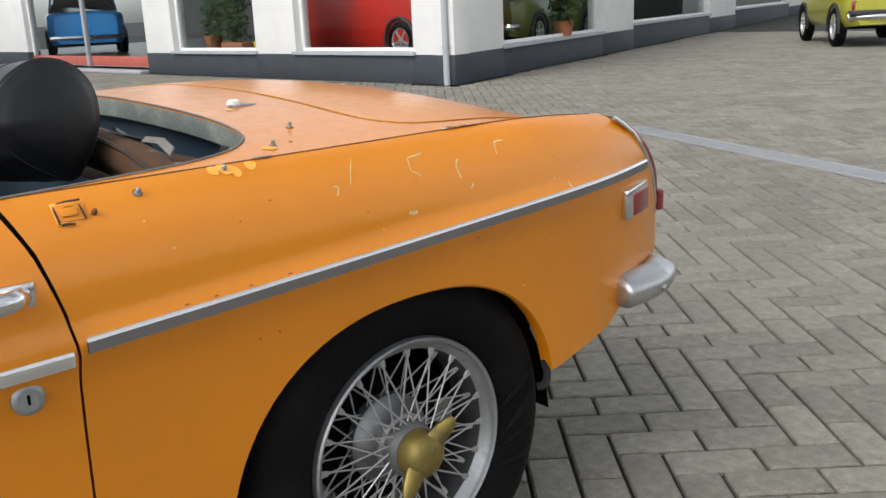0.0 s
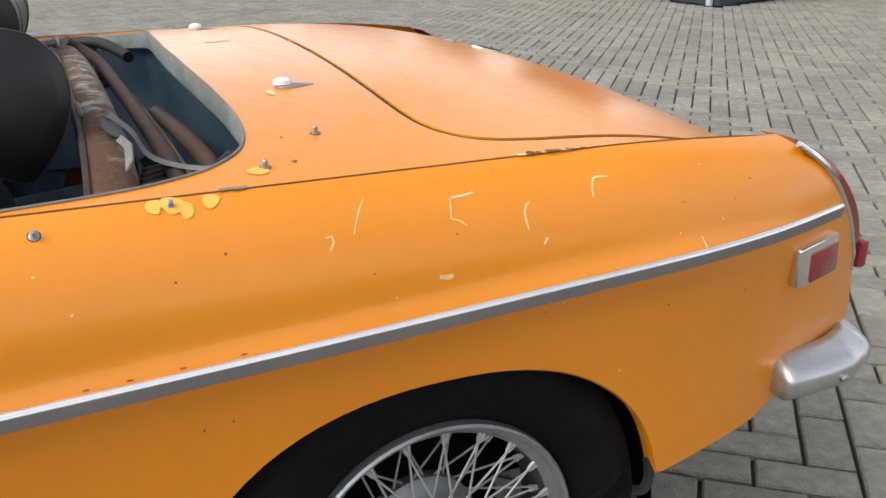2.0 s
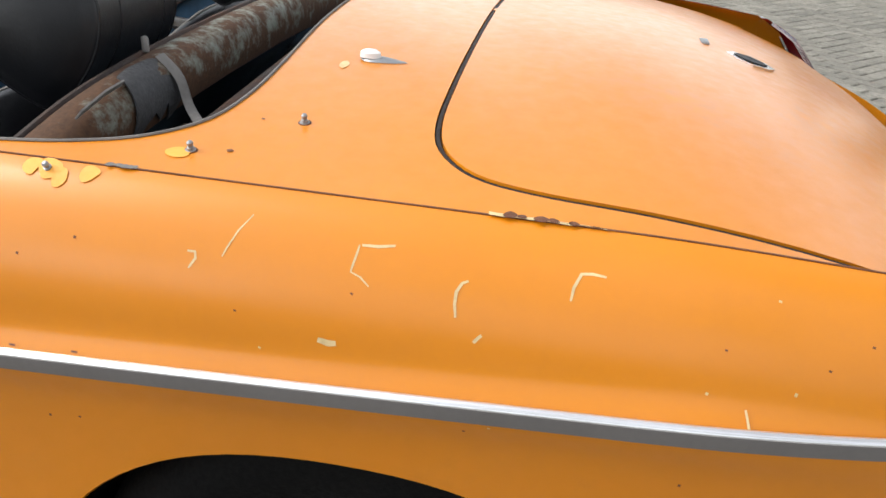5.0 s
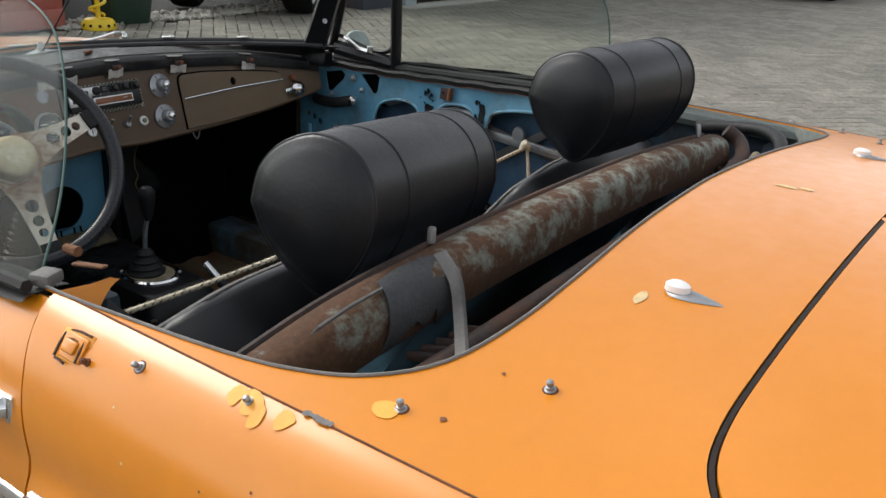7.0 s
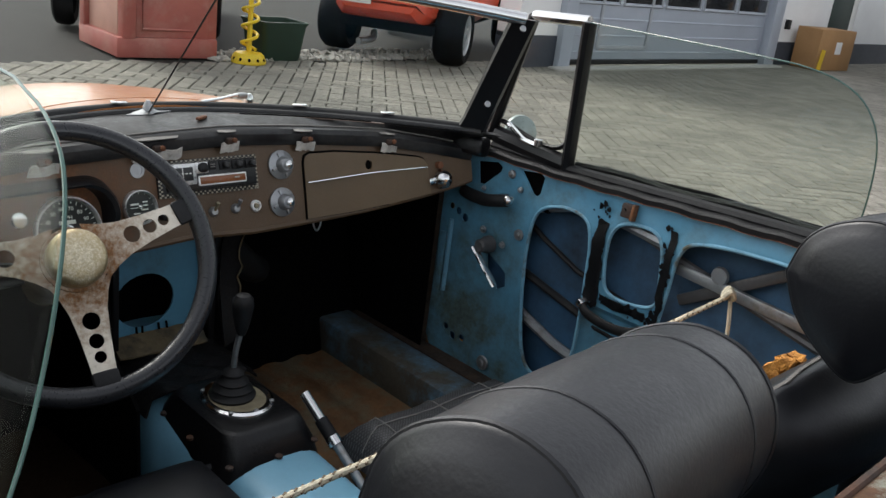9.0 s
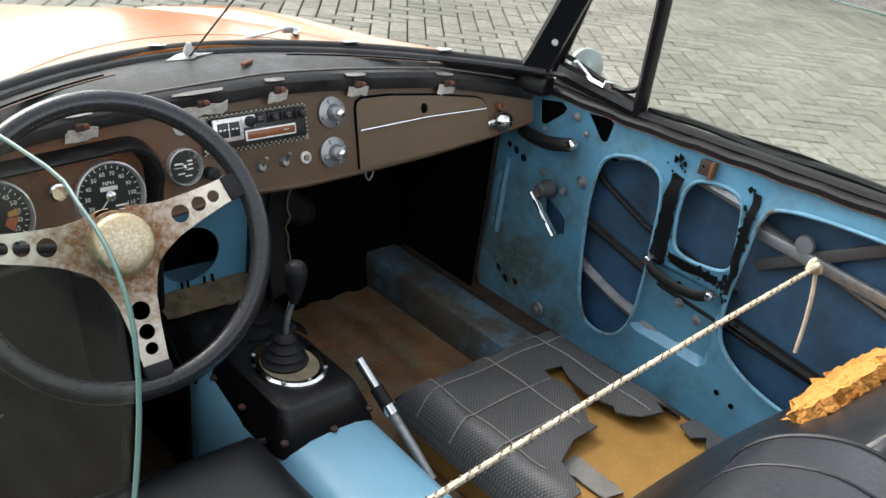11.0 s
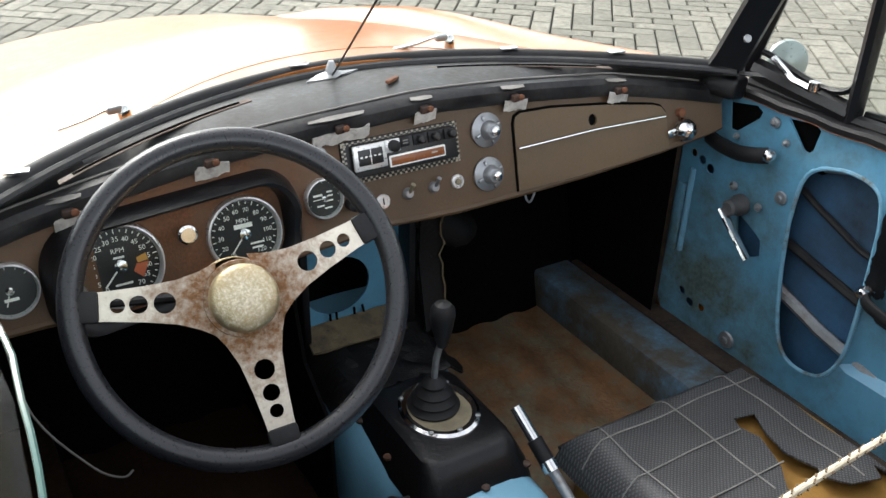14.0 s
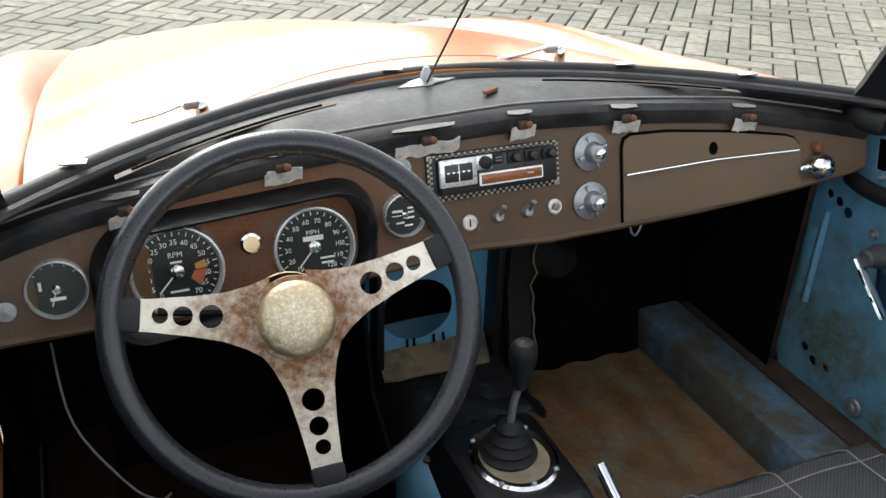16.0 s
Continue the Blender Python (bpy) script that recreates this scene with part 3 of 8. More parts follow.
handle = part("door_handle", tube(spline([(-0.752, 0.585, 0.742), (-0.772, 0.60, 0.744), (-0.778, 0.64, 0.744), (-0.775, 0.69, 0.742), (-0.752, 0.71, 0.740)], 5), 0.011, 10, squash=1.2), CHROME, door_l, "worn chrome door handle")
part("handle_plate", block((0.008, 0.045, 0.034), pose(-0.752, 0.592, 0.742), 0.006), CHROME, door_l)
part("door_lock", turned([(0.019, 0), (0.019, 0.006), (0.015, 0.009), (0.012, 0.009), (0.012, 0.007), (0.0, 0.007)], Matrix.Translation((-0.7495, 0.597, 0.622)) @ pose(0, 0, 0, 0, -86, 0), 24, close=False), STEEL, door_l, "round steel door lock")
part("keyhole", block((0.003, 0.003, 0.012), pose(-0.7570, 0.597, 0.622), 0.0005), DARK, door_l)

# ---- bonnet, front wings, scuttle ----


def bonnet_z(x, y):
    z = 0.860 - 0.26 * (y - 1.8) ** 2 if y < 2.35 else 0.860 - 0.26 * 0.3025 - 0.24 * (y - 2.35)
    drop = lerp(y, [(1.84, 0.0763), (2.05, 0.098), (2.34, 0.092), (2.71, 0.078), (3.2, 0.058)])
    return z - drop * (abs(x) / 0.52) ** lerp(y, [(1.84, 2.2), (2.1, 1.75)])


def screen_y(x):
    """The windscreen's foot in plan."""
    return 1.782 - 0.27 * (abs(x) / 0.57) ** 1.9


EDGE = [(1.55, 0.575), (1.6, 0.572), (1.9, 0.56), (2.2, 0.55), (2.5, 0.54), (2.9, 0.50), (3.2, 0.46)]
out_b = [(x, screen_y(x) + 0.06) for x in np.linspace(-0.57, 0.57, 29)]
out_b += [(lerp(y, EDGE), y) for y in np.linspace(1.62, 3.18, 16)] + [(-lerp(y, EDGE), y) for y in np.linspace(3.18, 1.62, 16)]
part("bonnet", sheet(out_b, lambda x, y: (x, y, bonnet_z(x, y)), step=0.045, thick=0.006), BONNET, car, "long orange bonnet, glossy paint toned for exposure and sheen")


def crest(y):
    return lerp(y, [(1.45, 0.808), (1.6, 0.803), (1.75, 0.793), (1.87, 0.776), (2.05, 0.750), (2.2, 0.733), (2.4, 0.712), (2.6, 0.684), (2.8, 0.642), (3.05, 0.58), (3.27, 0.512)])


def front_wing():
    rows = []
    for y in np.linspace(1.555, 3.27, 40):
        inner = lerp(y, EDGE) + 0.002
        c, w = crest(y), half(y, 0.6)
        g = w - inner
        zl = 0.17 if y < 1.96 else (0.26 + 0.345 * max(0.0, 1 - (abs(y - 2.31) / 0.35) ** 2.3) ** (1 / 2.3) if abs(y - 2.31) < 0.35 else 0.3)
        zb = bonnet_z(inner, y) - 0.002
        d = max(0.004, c - zb)
        e = c - 0.10 - zl
        prof = [(w - 0.05, zl), (w - 0.01, zl + 0.35 * e), (w, zl + 0.7 * e), (w - 0.002, zl + e), (w - 0.010, c - 0.05), (w - 0.03, c - 0.026), (w - 0.28 * g, c - 0.009), (w - 0.44 * g, c - 0.001), (w - 0.56 * g, c), (w - 0.70 * g, c - 0.12 * d), (w - 0.84 * g, c - 0.48 * d), (w - 0.94 * g, c - 0.86 * d), (inner, zb - 0.006)]
        rows.append([(-a, y, b) for a, b in prof])
    return grid(rows)


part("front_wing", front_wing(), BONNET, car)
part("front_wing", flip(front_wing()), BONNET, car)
part("nose_panel", grid([[(x, 3.19 + 0.05 * (1 - (x / 0.62) ** 2), z) for x in np.linspace(-0.6, 0.6, 9)] for z in (0.3, 0.40, 0.48, 0.505)]), PAINT, car)
scuttle = [(x, screen_y(x) - 0.012) for x in np.linspace(-0.47, 0.47, 25)] + [(x, screen_y(x) + 0.059) for x in np.linspace(0.47, -0.47, 25)]
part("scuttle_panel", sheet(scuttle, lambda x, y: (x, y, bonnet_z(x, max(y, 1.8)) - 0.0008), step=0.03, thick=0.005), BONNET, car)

for s in (-1, 1):
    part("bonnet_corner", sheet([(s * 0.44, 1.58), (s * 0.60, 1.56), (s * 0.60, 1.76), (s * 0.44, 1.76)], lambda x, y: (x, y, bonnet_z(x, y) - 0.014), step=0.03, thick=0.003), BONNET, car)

# ---- wheels ----


TRIM_SPOKE = surf("dull_spoke_steel", (0.42, 0.42, 0.42), 0.4, 0.5, 0.1, 20, 150, 0.02)


def wire_wheel(at, turn, label):
    w = new("wheel")
    w.parent = car
    w.matrix_basis = Matrix.Translation(at) @ pose(0, 0, 0, 0, -90, 0) @ pose(0, 0, 0, 0, 0, turn)
    tagged(w, label)
    # +z of the wheel points out of the car
    prof = [(0.195, 0.045), (0.215, 0.062), (0.245, 0.072), (0.275, 0.068), (0.300, 0.055), (0.312, 0.030), (0.315, 0.0), (0.312, -0.030), (0.300, -0.055), (0.275, -0.068), (0.245, -0.072), (0.215, -0.062), (0.195, -0.045)]
    part("tyre", turned(prof, None, 64, close=False), TYRE, w, "worn black tyre")
    prof = [(0.1955, 0.058), (0.1925, 0.061), (0.188, 0.058), (0.1855, 0.050), (0.182, 0.046), (0.172, 0.037), (0.182, 0.030), (0.182, -0.05), (0.1955, -0.058), (0.1965, -0.05), (0.1965, 0.05)]
    # slack rubber folded below the arch
    for a0, a1, z0_ in ((118, 133, 0.066), (126, 146, 0.070), (108, 118, 0.068), (140, 152, 0.066)):
        fold = [(r_ * math.cos(radians(a)), r_ * math.sin(radians(a)), z0_ - 0.9 * max(0, r_ - 0.268)) for r_, a in zip(np.linspace(0.205, 0.302, 7), np.linspace(a0, a1, 7))]
        part("tyre_fold", tube(fold, 0.006, 8, radii=[0.003, 0.006, 0.008, 0.009, 0.008, 0.006, 0.003]), TYRE, w)
    part("rim", turned(prof + prof[:1], None, 72, close=False), STEEL, w, "dull grey wheel rim")
    # barrel split off the rim and darkened, painting shade behind the spokes
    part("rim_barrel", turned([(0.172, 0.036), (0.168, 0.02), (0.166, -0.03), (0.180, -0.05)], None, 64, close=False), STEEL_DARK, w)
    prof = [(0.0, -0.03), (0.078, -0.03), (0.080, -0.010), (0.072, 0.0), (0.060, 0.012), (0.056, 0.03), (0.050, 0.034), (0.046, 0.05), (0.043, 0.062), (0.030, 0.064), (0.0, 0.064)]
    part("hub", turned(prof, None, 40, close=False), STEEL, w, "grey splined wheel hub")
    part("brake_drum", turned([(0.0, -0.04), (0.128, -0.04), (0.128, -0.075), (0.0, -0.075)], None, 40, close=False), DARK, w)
    spoke = None
    for row, (n, r0, z0, r1, z1, lean) in enumerate(((20, 0.049, 0.050, 0.174, 0.037, 24), (20, 0.049, 0.044, 0.174, 0.037, -24), (16, 0.079, -0.018, 0.168, 0.020, 16), (16, 0.079, -0.018, 0.168, 0.020, -16))):
        bm = tube([(r0, 0, z0), (r1 * math.cos(radians(lean)), r1 * math.sin(radians(lean)), z1)], 0.0017, 6)
        a = Vector((r1 * math.cos(radians(lean)), r1 * math.sin(radians(lean)), z1))
        b = Vector((r0, 0, z0))
        tube([a, a + (b - a).normalized() * 0.013], 0.0033, 6, bm)
        first = part("spoke", bm, TRIM_SPOKE, w)
        first.rotation_euler.z = row * 0.17
        for k in range(1, n):
            o = first.copy()
            scene.collection.objects.link(o)
            o.rotation_euler.z = row * 0.17 + 2 * math.pi * k / n
    # two-eared knock-off spinner
    bm = turned([(0.0, 0.105), (0.022, 0.104), (0.034, 0.096), (0.040, 0.082), (0.042, 0.064), (0.036, 0.060)], None, 28, close=False)
    for s in (1, -1):
        ear = [(s * 0.025, 0, 0.086), (s * 0.05, 0, 0.092), (s * 0.068, 0, 0.098), (s * 0.078, 0, 0.10)]
        tube(ear, 0.016, 10, bm, radii=[0.022, 0.018, 0.014, 0.006], squash=0.6)
    part("spinner", bm, BRASS, w, "dull brass knock-off spinner with two ears")
    return w


wheel = wire_wheel((-0.640, 0.0, 0.315), 135, "grey wire-spoked rear wheel with brass spinner")
for at, flip_z in (((0.640, 0, 0.315), 1), ((-0.640, 2.31, 0.315), 0), ((0.640, 2.31, 0.315), 1)):
    o = copy_thing(wheel, Matrix.Translation(at) @ pose(0, 0, 0, 0, 90 if flip_z else -90, 0))
for s in (-1, 1):
    for yc in (0.0, 2.31):
        # near-black liners carry the wheel arch's shade in their colour
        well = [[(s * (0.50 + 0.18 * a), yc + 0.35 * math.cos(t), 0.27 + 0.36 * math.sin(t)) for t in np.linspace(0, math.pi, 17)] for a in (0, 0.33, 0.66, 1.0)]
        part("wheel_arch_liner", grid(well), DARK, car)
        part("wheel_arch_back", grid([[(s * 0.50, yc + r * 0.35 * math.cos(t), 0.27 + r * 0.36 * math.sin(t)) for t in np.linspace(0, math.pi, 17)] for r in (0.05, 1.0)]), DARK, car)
part("mud_flap_scrap", tube(spline([(-0.70, -0.318, 0.385), (-0.712, -0.314, 0.362), (-0.716, -0.302, 0.345), (-0.708, -0.290, 0.342)], 4), 0.008, 6), RUBBER, car, "torn black rubber scrap")
# chassis floor and undertray
part("undertray", block((1.28, 1.65, 0.02), pose(0, 1.15, 0.165), 0.005), DARK, car)
part("boot_floor", block((0.98, 0.95, 0.02), pose(0, -0.15, 0.36), 0.005), DARK, car)
part("engine_bay_floor", block((0.98, 0.95, 0.02), pose(0, 2.42, 0.30), 0.005), DARK, car)
# bulkhead coloured near-black to carry the footwell's shade
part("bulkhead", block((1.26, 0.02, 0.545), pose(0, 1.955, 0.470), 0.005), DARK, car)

# ---- interior shell ----
FLOOR = 0.195


def floor_ribs(u, v):
    return (u, v, FLOOR + 0.006 * (0.5 + 0.5 * math.tanh(2.5 * math.sin(u * 2 * math.pi / 0.085))))


SEALM = surf("grimy_brown_seal", (0.030, 0.020, 0.014), 0.8, 0, 0.3, 20, 120, 0.2, (0.075, 0.045, 0.025), 0.35, 24, 0, 0.3)
for s in (-1, 1):
    x0, x1 = sorted((s * 0.10, s * 0.545))
    part("floor_pan", sheet([(x0, 0.45), (x1, 0.45), (x1, 1.95), (x0, 1.95)], floor_ribs, step=0.016), FLOORPAN if s > 0 else FLOORDARK, car, "ribbed floor pan with brown surface rust, driver's side coloured as shade")
    part("inner_sill", block((0.10, 1.42, 0.092), pose(s * 0.568, 1.24, 0.237), 0.010), SILLM if s > 0 else FLOORDARK, car, "grimy inner sill with blue patches, driver's side coloured as shade")
    part("sill_seal", block((0.05, 1.3, 0.014), pose(s * 0.648, 1.2, 0.272), 0.005), SEALM, car, "grimy brown door seal")
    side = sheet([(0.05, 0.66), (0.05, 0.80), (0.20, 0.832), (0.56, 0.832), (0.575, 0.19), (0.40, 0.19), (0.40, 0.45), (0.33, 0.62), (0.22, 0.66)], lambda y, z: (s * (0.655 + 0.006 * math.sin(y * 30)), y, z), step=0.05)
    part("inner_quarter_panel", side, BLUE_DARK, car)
    # kick panels get the footwell's shade as their colour
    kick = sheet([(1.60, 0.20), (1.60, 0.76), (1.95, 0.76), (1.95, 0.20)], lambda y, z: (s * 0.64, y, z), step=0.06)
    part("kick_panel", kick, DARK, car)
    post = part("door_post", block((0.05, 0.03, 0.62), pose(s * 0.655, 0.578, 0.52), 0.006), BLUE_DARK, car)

# near-black parts added as footwell shade: driver's side of the tunnel, dashboard rear, sill
part("insulation_panel", sheet([(1.46, 0.20), (1.95, 0.20), (1.95, 0.66), (1.62, 0.66), (1.56, 0.46), (1.47, 0.40)], lambda y, z: (-0.152 - 0.09 * max(0, y - 1.6), y, z), step=0.05, thick=0.006), DARK, car, "near-black panel added as shade beside the tunnel")
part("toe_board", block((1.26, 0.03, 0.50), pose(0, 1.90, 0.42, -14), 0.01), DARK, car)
part("sill_carpet", block((0.05, 1.36, 0.14), pose(-0.652, 1.28, 0.235), 0.01), DARK, car, "near-black block added as shade on the driver's sill")
# transmission tunnel
rows = []
for y in np.linspace(0.45, 1.95, 24):
    top = lerp(y, [(0.45, 0.335), (1.0, 0.345), (1.30, 0.362), (1.55, 0.385), (1.95, 0.43)])
    w = lerp(y, [(0.45, 0.105), (1.30, 0.112), (1.6, 0.135), (1.95, 0.18)])
    rows.append([(w * math.copysign(abs(math.cos(a)) ** 0.55, math.cos(a)), y, 0.19 + (top - 0.19) * math.sin(a) ** 0.55) for a in np.linspace(0.001, math.pi - 0.001, 17)])
tunnel = part("transmission_tunnel", grid(rows), TUNNEL, car, "light blue transmission tunnel with chipped paint")
# black gear surround bolted over the tunnel
rows = []
for z, gx, gy in ((0.335, 0.100, 0.140), (0.362, 0.093, 0.132), (0.388, 0.082, 0.116), (0.402, 0.076, 0.104), (0.406, 0.068, 0.092)):
    rows.append([(0.0 + p[0], 1.405 + p[1], z) for p in rounded(-gx, -gy, gx, gy, min(gx, gy) * 0.42, 5)])
gear = part("gear_surround", ends(grid(rows, False, True)), BLACK, car, "black painted gear lever surround")
ring = turned([(0.047, 0.0), (0.050, 0.005), (0.058, 0.007), (0.063, 0.004), (0.064, 0.0)], Matrix.Translation((0.004, 1.414, 0.405)) @ Matrix.Diagonal((0.98, 1.14, 1, 1)), 36, close=False)
part("gear_ring", ring, CHROME, gear, "dull chrome gear lever ring")
part("gear_plate", turned([(0.0, 0.005), (0.050, 0.004)], Matrix.Translation((0.004, 1.414, 0.405)) @ Matrix.Diagonal((0.98, 1.14, 1, 1)), 30, close=False), PLATEM, gear)
part("gaiter", turned([(0.040, 0.0), (0.042, 0.006), (0.036, 0.010), (0.034, 0.014), (0.036, 0.018), (0.030, 0.023), (0.027, 0.027), (0.029, 0.031), (0.022, 0.037), (0.019, 0.042), (0.020, 0.047), (0.013, 0.055), (0.007, 0.058)], Matrix.Translation((0.0, 1.424, 0.408)), 28, close=False), RUBBER, gear, "black ribbed rubber gaiter")
part("gear_lever", tube(spline([(0.0, 1.424, 0.46), (0.001, 1.421, 0.50), (0.0, 1.408, 0.54), (-0.001, 1.404, 0.56)], 4), 0.0055, 8), STEEL, gear)
part("gear_knob", turned([(0.007, -0.062), (0.011, -0.05), (0.0165, -0.025), (0.019, -0.008), (0.018, 0.004), (0.012, 0.012), (0.0, 0.015)], Matrix.Translation((-0.002, 1.402, 0.600)), 24, close=False), RUBBER, gear, "matte black gear knob")
for x, y in ((-0.038, 1.367), (0.046, 1.367), (0.046, 1.461), (-0.038, 1.461), (0.004, 1.352), (0.004, 1.476)):
    part("ring_screw", turned([(0.0042, 0), (0.0042, 0.002), (0.002, 0.0035), (0, 0.0035)], Matrix.Translation((x, y, 0.4115)), 10, close=False), STEEL, gear)
for x, y in ((-0.100, 1.50), (-0.102, 1.40), (-0.094, 1.28), (0.088, 1.278), (0.100, 1.47), (0.0, 1.266)):
    part("surround_bolt", turned([(0.007, 0), (0.007, 0.004), (0.004, 0.006), (0, 0.006)], Matrix.Translation((x * 0.93, 1.405 + (y - 1.405) * 0.96, 0.362)), 8, close=False), RUSTBAR, gear)

# heater panel ahead of the tunnel with its round opening
hole = [(-0.040 + 0.060 * math.cos(a), 0.503 + 0.055 * math.sin(a)) for a in np.linspace(0, 2 * math.pi, 25)[:-1]]
panel = part("heater_panel", sheet([(-0.115, 0.335), (0.075, 0.335), (0.085, 0.66), (-0.13, 0.66)], lambda x, z: (x, 1.68, z), [hole], 0.02, 0.004), BLUE, car, "blue heater panel with a round opening")
part("panel_edge", block((0.014, 0.05, 0.36), pose(-0.112, 1.672, 0.48), 0.004), BLACK, panel)
part("panel_edge", block((0.014, 0.06, 0.36), pose(0.085, 1.672, 0.48), 0.004), BLACK, panel)
# near-black backing paints the depth behind the round opening
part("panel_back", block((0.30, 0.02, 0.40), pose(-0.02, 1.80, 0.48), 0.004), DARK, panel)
FLAKE = surf("flaking_black_underseal", (0.007, 0.007, 0.0075), 0.4, 0, 0.25, 12, 140, 0.25, (0.11, 0.095, 0.07), 0.16, 42, 0, 0.10, 0.85, spec=0.25)
OCHRE = surf("dusty_ochre_board", (0.13, 0.10, 0.055), 0.75, 0, 0.25, 20, 160, 0.2, (0.03, 0.026, 0.02), 0.34, 24, 0, 0.2)
ragged = random.Random(8)
loop = [(-0.128 + 0.23 * k / 12, 1.505 + ragged.uniform(-0.012, 0.012)) for k in range(13)] + [(0.118 + ragged.uniform(-0.008, 0.008), 1.53 + 0.03 * k) for k in range(5)] + [(0.11, 1.672), (-0.122, 1.672)]
part("tunnel_cover", sheet(loop, lambda x, y: (x, y, 0.402 + 0.18 * max(0, y - 1.60) + 0.010 * noise.noise((x * 26, y * 26, 3)) + 0.005 * noise.noise((x * 70, y * 70, 5)) - 1.6 * max(0, abs(x) - 0.085) ** 1.2), step=0.012, thick=0.004), FLAKE, car, "flaking black underseal over the tunnel")
part("ochre_board", sheet([(-0.112, 1.628), (0.065, 1.622), (0.078, 1.677), (-0.112, 1.677)], lambda x, y: (x, y, 0.419 + 0.42 * (y - 1.63) + 0.002 * noise.noise((x * 60, y * 60, 1))), step=0.014, thick=0.004), OCHRE, car, "dusty ochre board at the foot of the heater panel")
for x, drop in ((-0.058, 0.050), (-0.046, 0.062), (-0.012, 0.056), (0.004, 0.020)):
    part("tar_run", tube(spline([(x, 1.6768, 0.452), (x + 0.002, 1.6765, 0.452 - drop * 0.6), (x + 0.003, 1.6768, 0.452 - drop)], 4), 0.0022, 6), DARK, panel, "run of black tar below the opening")
torn = [(0.100, 0.665), (0.150, 0.665)] + [(0.142 + ragged.uniform(-0.006, 0.006), 0.655 - 0.02 * k) for k in range(13)] + [(0.098, 0.40)]
insul = part("insulation_flap", sheet(torn, lambda x, z: (x, 1.625 + 0.02 * math.sin(z * 14), z), step=0.02, thick=0.006), FLAKE, car, "torn black insulation beside the tunnel")
part("torn_edge", tube([(p[0], 1.621 + 0.02 * math.sin(p[1] * 14), p[1]) for p in torn[2:-1]], 0.0018, 5), OCHRE, insul, "pale torn edge")
part("air_duct", tube(spline([(0.06, 1.72, 0.62), (0.16, 1.74, 0.57), (0.24, 1.76, 0.50), (0.30, 1.82, 0.46)], 5), 0.032, 12), RUBBER, car)
part("loose_wire", tube(spline([(0.26, 1.57, 0.69), (0.255, 1.56, 0.655), (0.27, 1.565, 0.64), (0.285, 1.575, 0.66), (0.28, 1.59, 0.70)], 5), 0.0018, 6), STEEL, car)
part("loose_wire", tube(spline([(-0.56, 1.56, 0.64), (-0.55, 1.50, 0.56), (-0.50, 1.44, 0.50), (-0.47, 1.42, 0.485), (-0.455, 1.42, 0.49)], 5), 0.0015, 6), TAPE, car)

# hand brake
hb = part("hand_brake", tube([(0.122, 1.15, 0.285), (0.118, 1.21, 0.325), (0.112, 1.265, 0.362)], 0.0085, 10), STEEL, car, "hand brake with chrome tip and black grip")
part("grip", tube([(0.112, 1.262, 0.360), (0.107, 1.300, 0.388)], 0.0125, 12), RUBBER, hb)
part("ferrule", tube([(0.1125, 1.256, 0.356), (0.111, 1.270, 0.366)], 0.0135, 12), CHROME, hb)
part("tip", tube([(0.107, 1.300, 0.388), (0.1005, 1.345, 0.4215)], 0.0095, 12), CHROME, hb, "chrome release tip")

# ---- dashboard ----


def dash_y(x, z):
    return 1.592 - 0.075 * (x / 0.6) ** 2 + 0.28 * (z - 0.74)


def on_dash(x, z, out=0.0):
    """A pose on the dashboard's face whose z axis points at the seats."""
    return Matrix.Translation((x, dash_y(x, z) - out, z)) @ pose(0, 0, 0, 90 - 15.6, 0, 0)


TOP = [(-0.64, 0.770), (-0.587, 0.780), (-0.52, 0.789), (-0.455, 0.794), (-0.261, 0.808), (-0.061, 0.813), (0.082, 0.818), (0.242, 0.813), (0.432, 0.803), (0.56, 0.784), (0.64, 0.770)]
LOW = [(-0.64, 0.690), (-0.606, 0.686), (-0.509, 0.674), (-0.40, 0.655), (-0.30, 0.648), (-0.12, 0.655), (0.002, 0.662), (0.123, 0.657), (0.24, 0.663), (0.375, 0.675), (0.516, 0.697), (0.615, 0.72), (0.64, 0.728)]
ring_o = rounded(-0.500, 0.642, -0.145, 0.786, 0.055, 8)
dash = part("dashboard", sheet([(x, z) for x, z in TOP] + [(x, z) for x, z in reversed(LOW)], lambda x, z: (x, dash_y(x, z), z), step=0.03, thick=0.01), DASH, car, "rusty brown metal dashboard stripped of its trim")
part("dash_lower_lip", tube([(x, dash_y(x, z) + 0.006, z) for x, z in LOW], 0.007, 8), DASH, dash)
# hood round the two large dials
hood = [on_dash(x, z) @ Vector((0, 0, 0)) for x, z in ring_o]
rows = []
for inset, out in ((0.004, 0.0), (0.0, 0.018), (-0.006, 0.028), (-0.014, 0.026), (-0.022, 0.010), (-0.024, 0.0)):
    cx, cz = -0.322, 0.714
    row = []
    for x, z in ring_o:
        k = 1.0 if z > cz else 0.45
        dx, dz = x - cx, z - cz
        n = math.hypot(dx, dz)
        xx, zz = x + dx / n * inset, z + dz / n * inset
        row.append((xx, dash_y(xx, zz) - out * k * 1.3, zz))
    rows.append(row)
part("dial_hood", grid(rows, False, True), BLACK, dash, "black hood round the main dials")

SILVER = surf("satin_silver", (0.66, 0.66, 0.65), 0.3, 0.55, 0.05, 20, 200, 0.02)
DIAL = surf("black_dial_face", (0.012, 0.013, 0.014), 0.35, 0, 0.1, 20, 200, 0.0)
INK = surf("white_dial_print", (0.88, 0.88, 0.84), 0.6, 0, 0.05, 20, 200, 0.0)
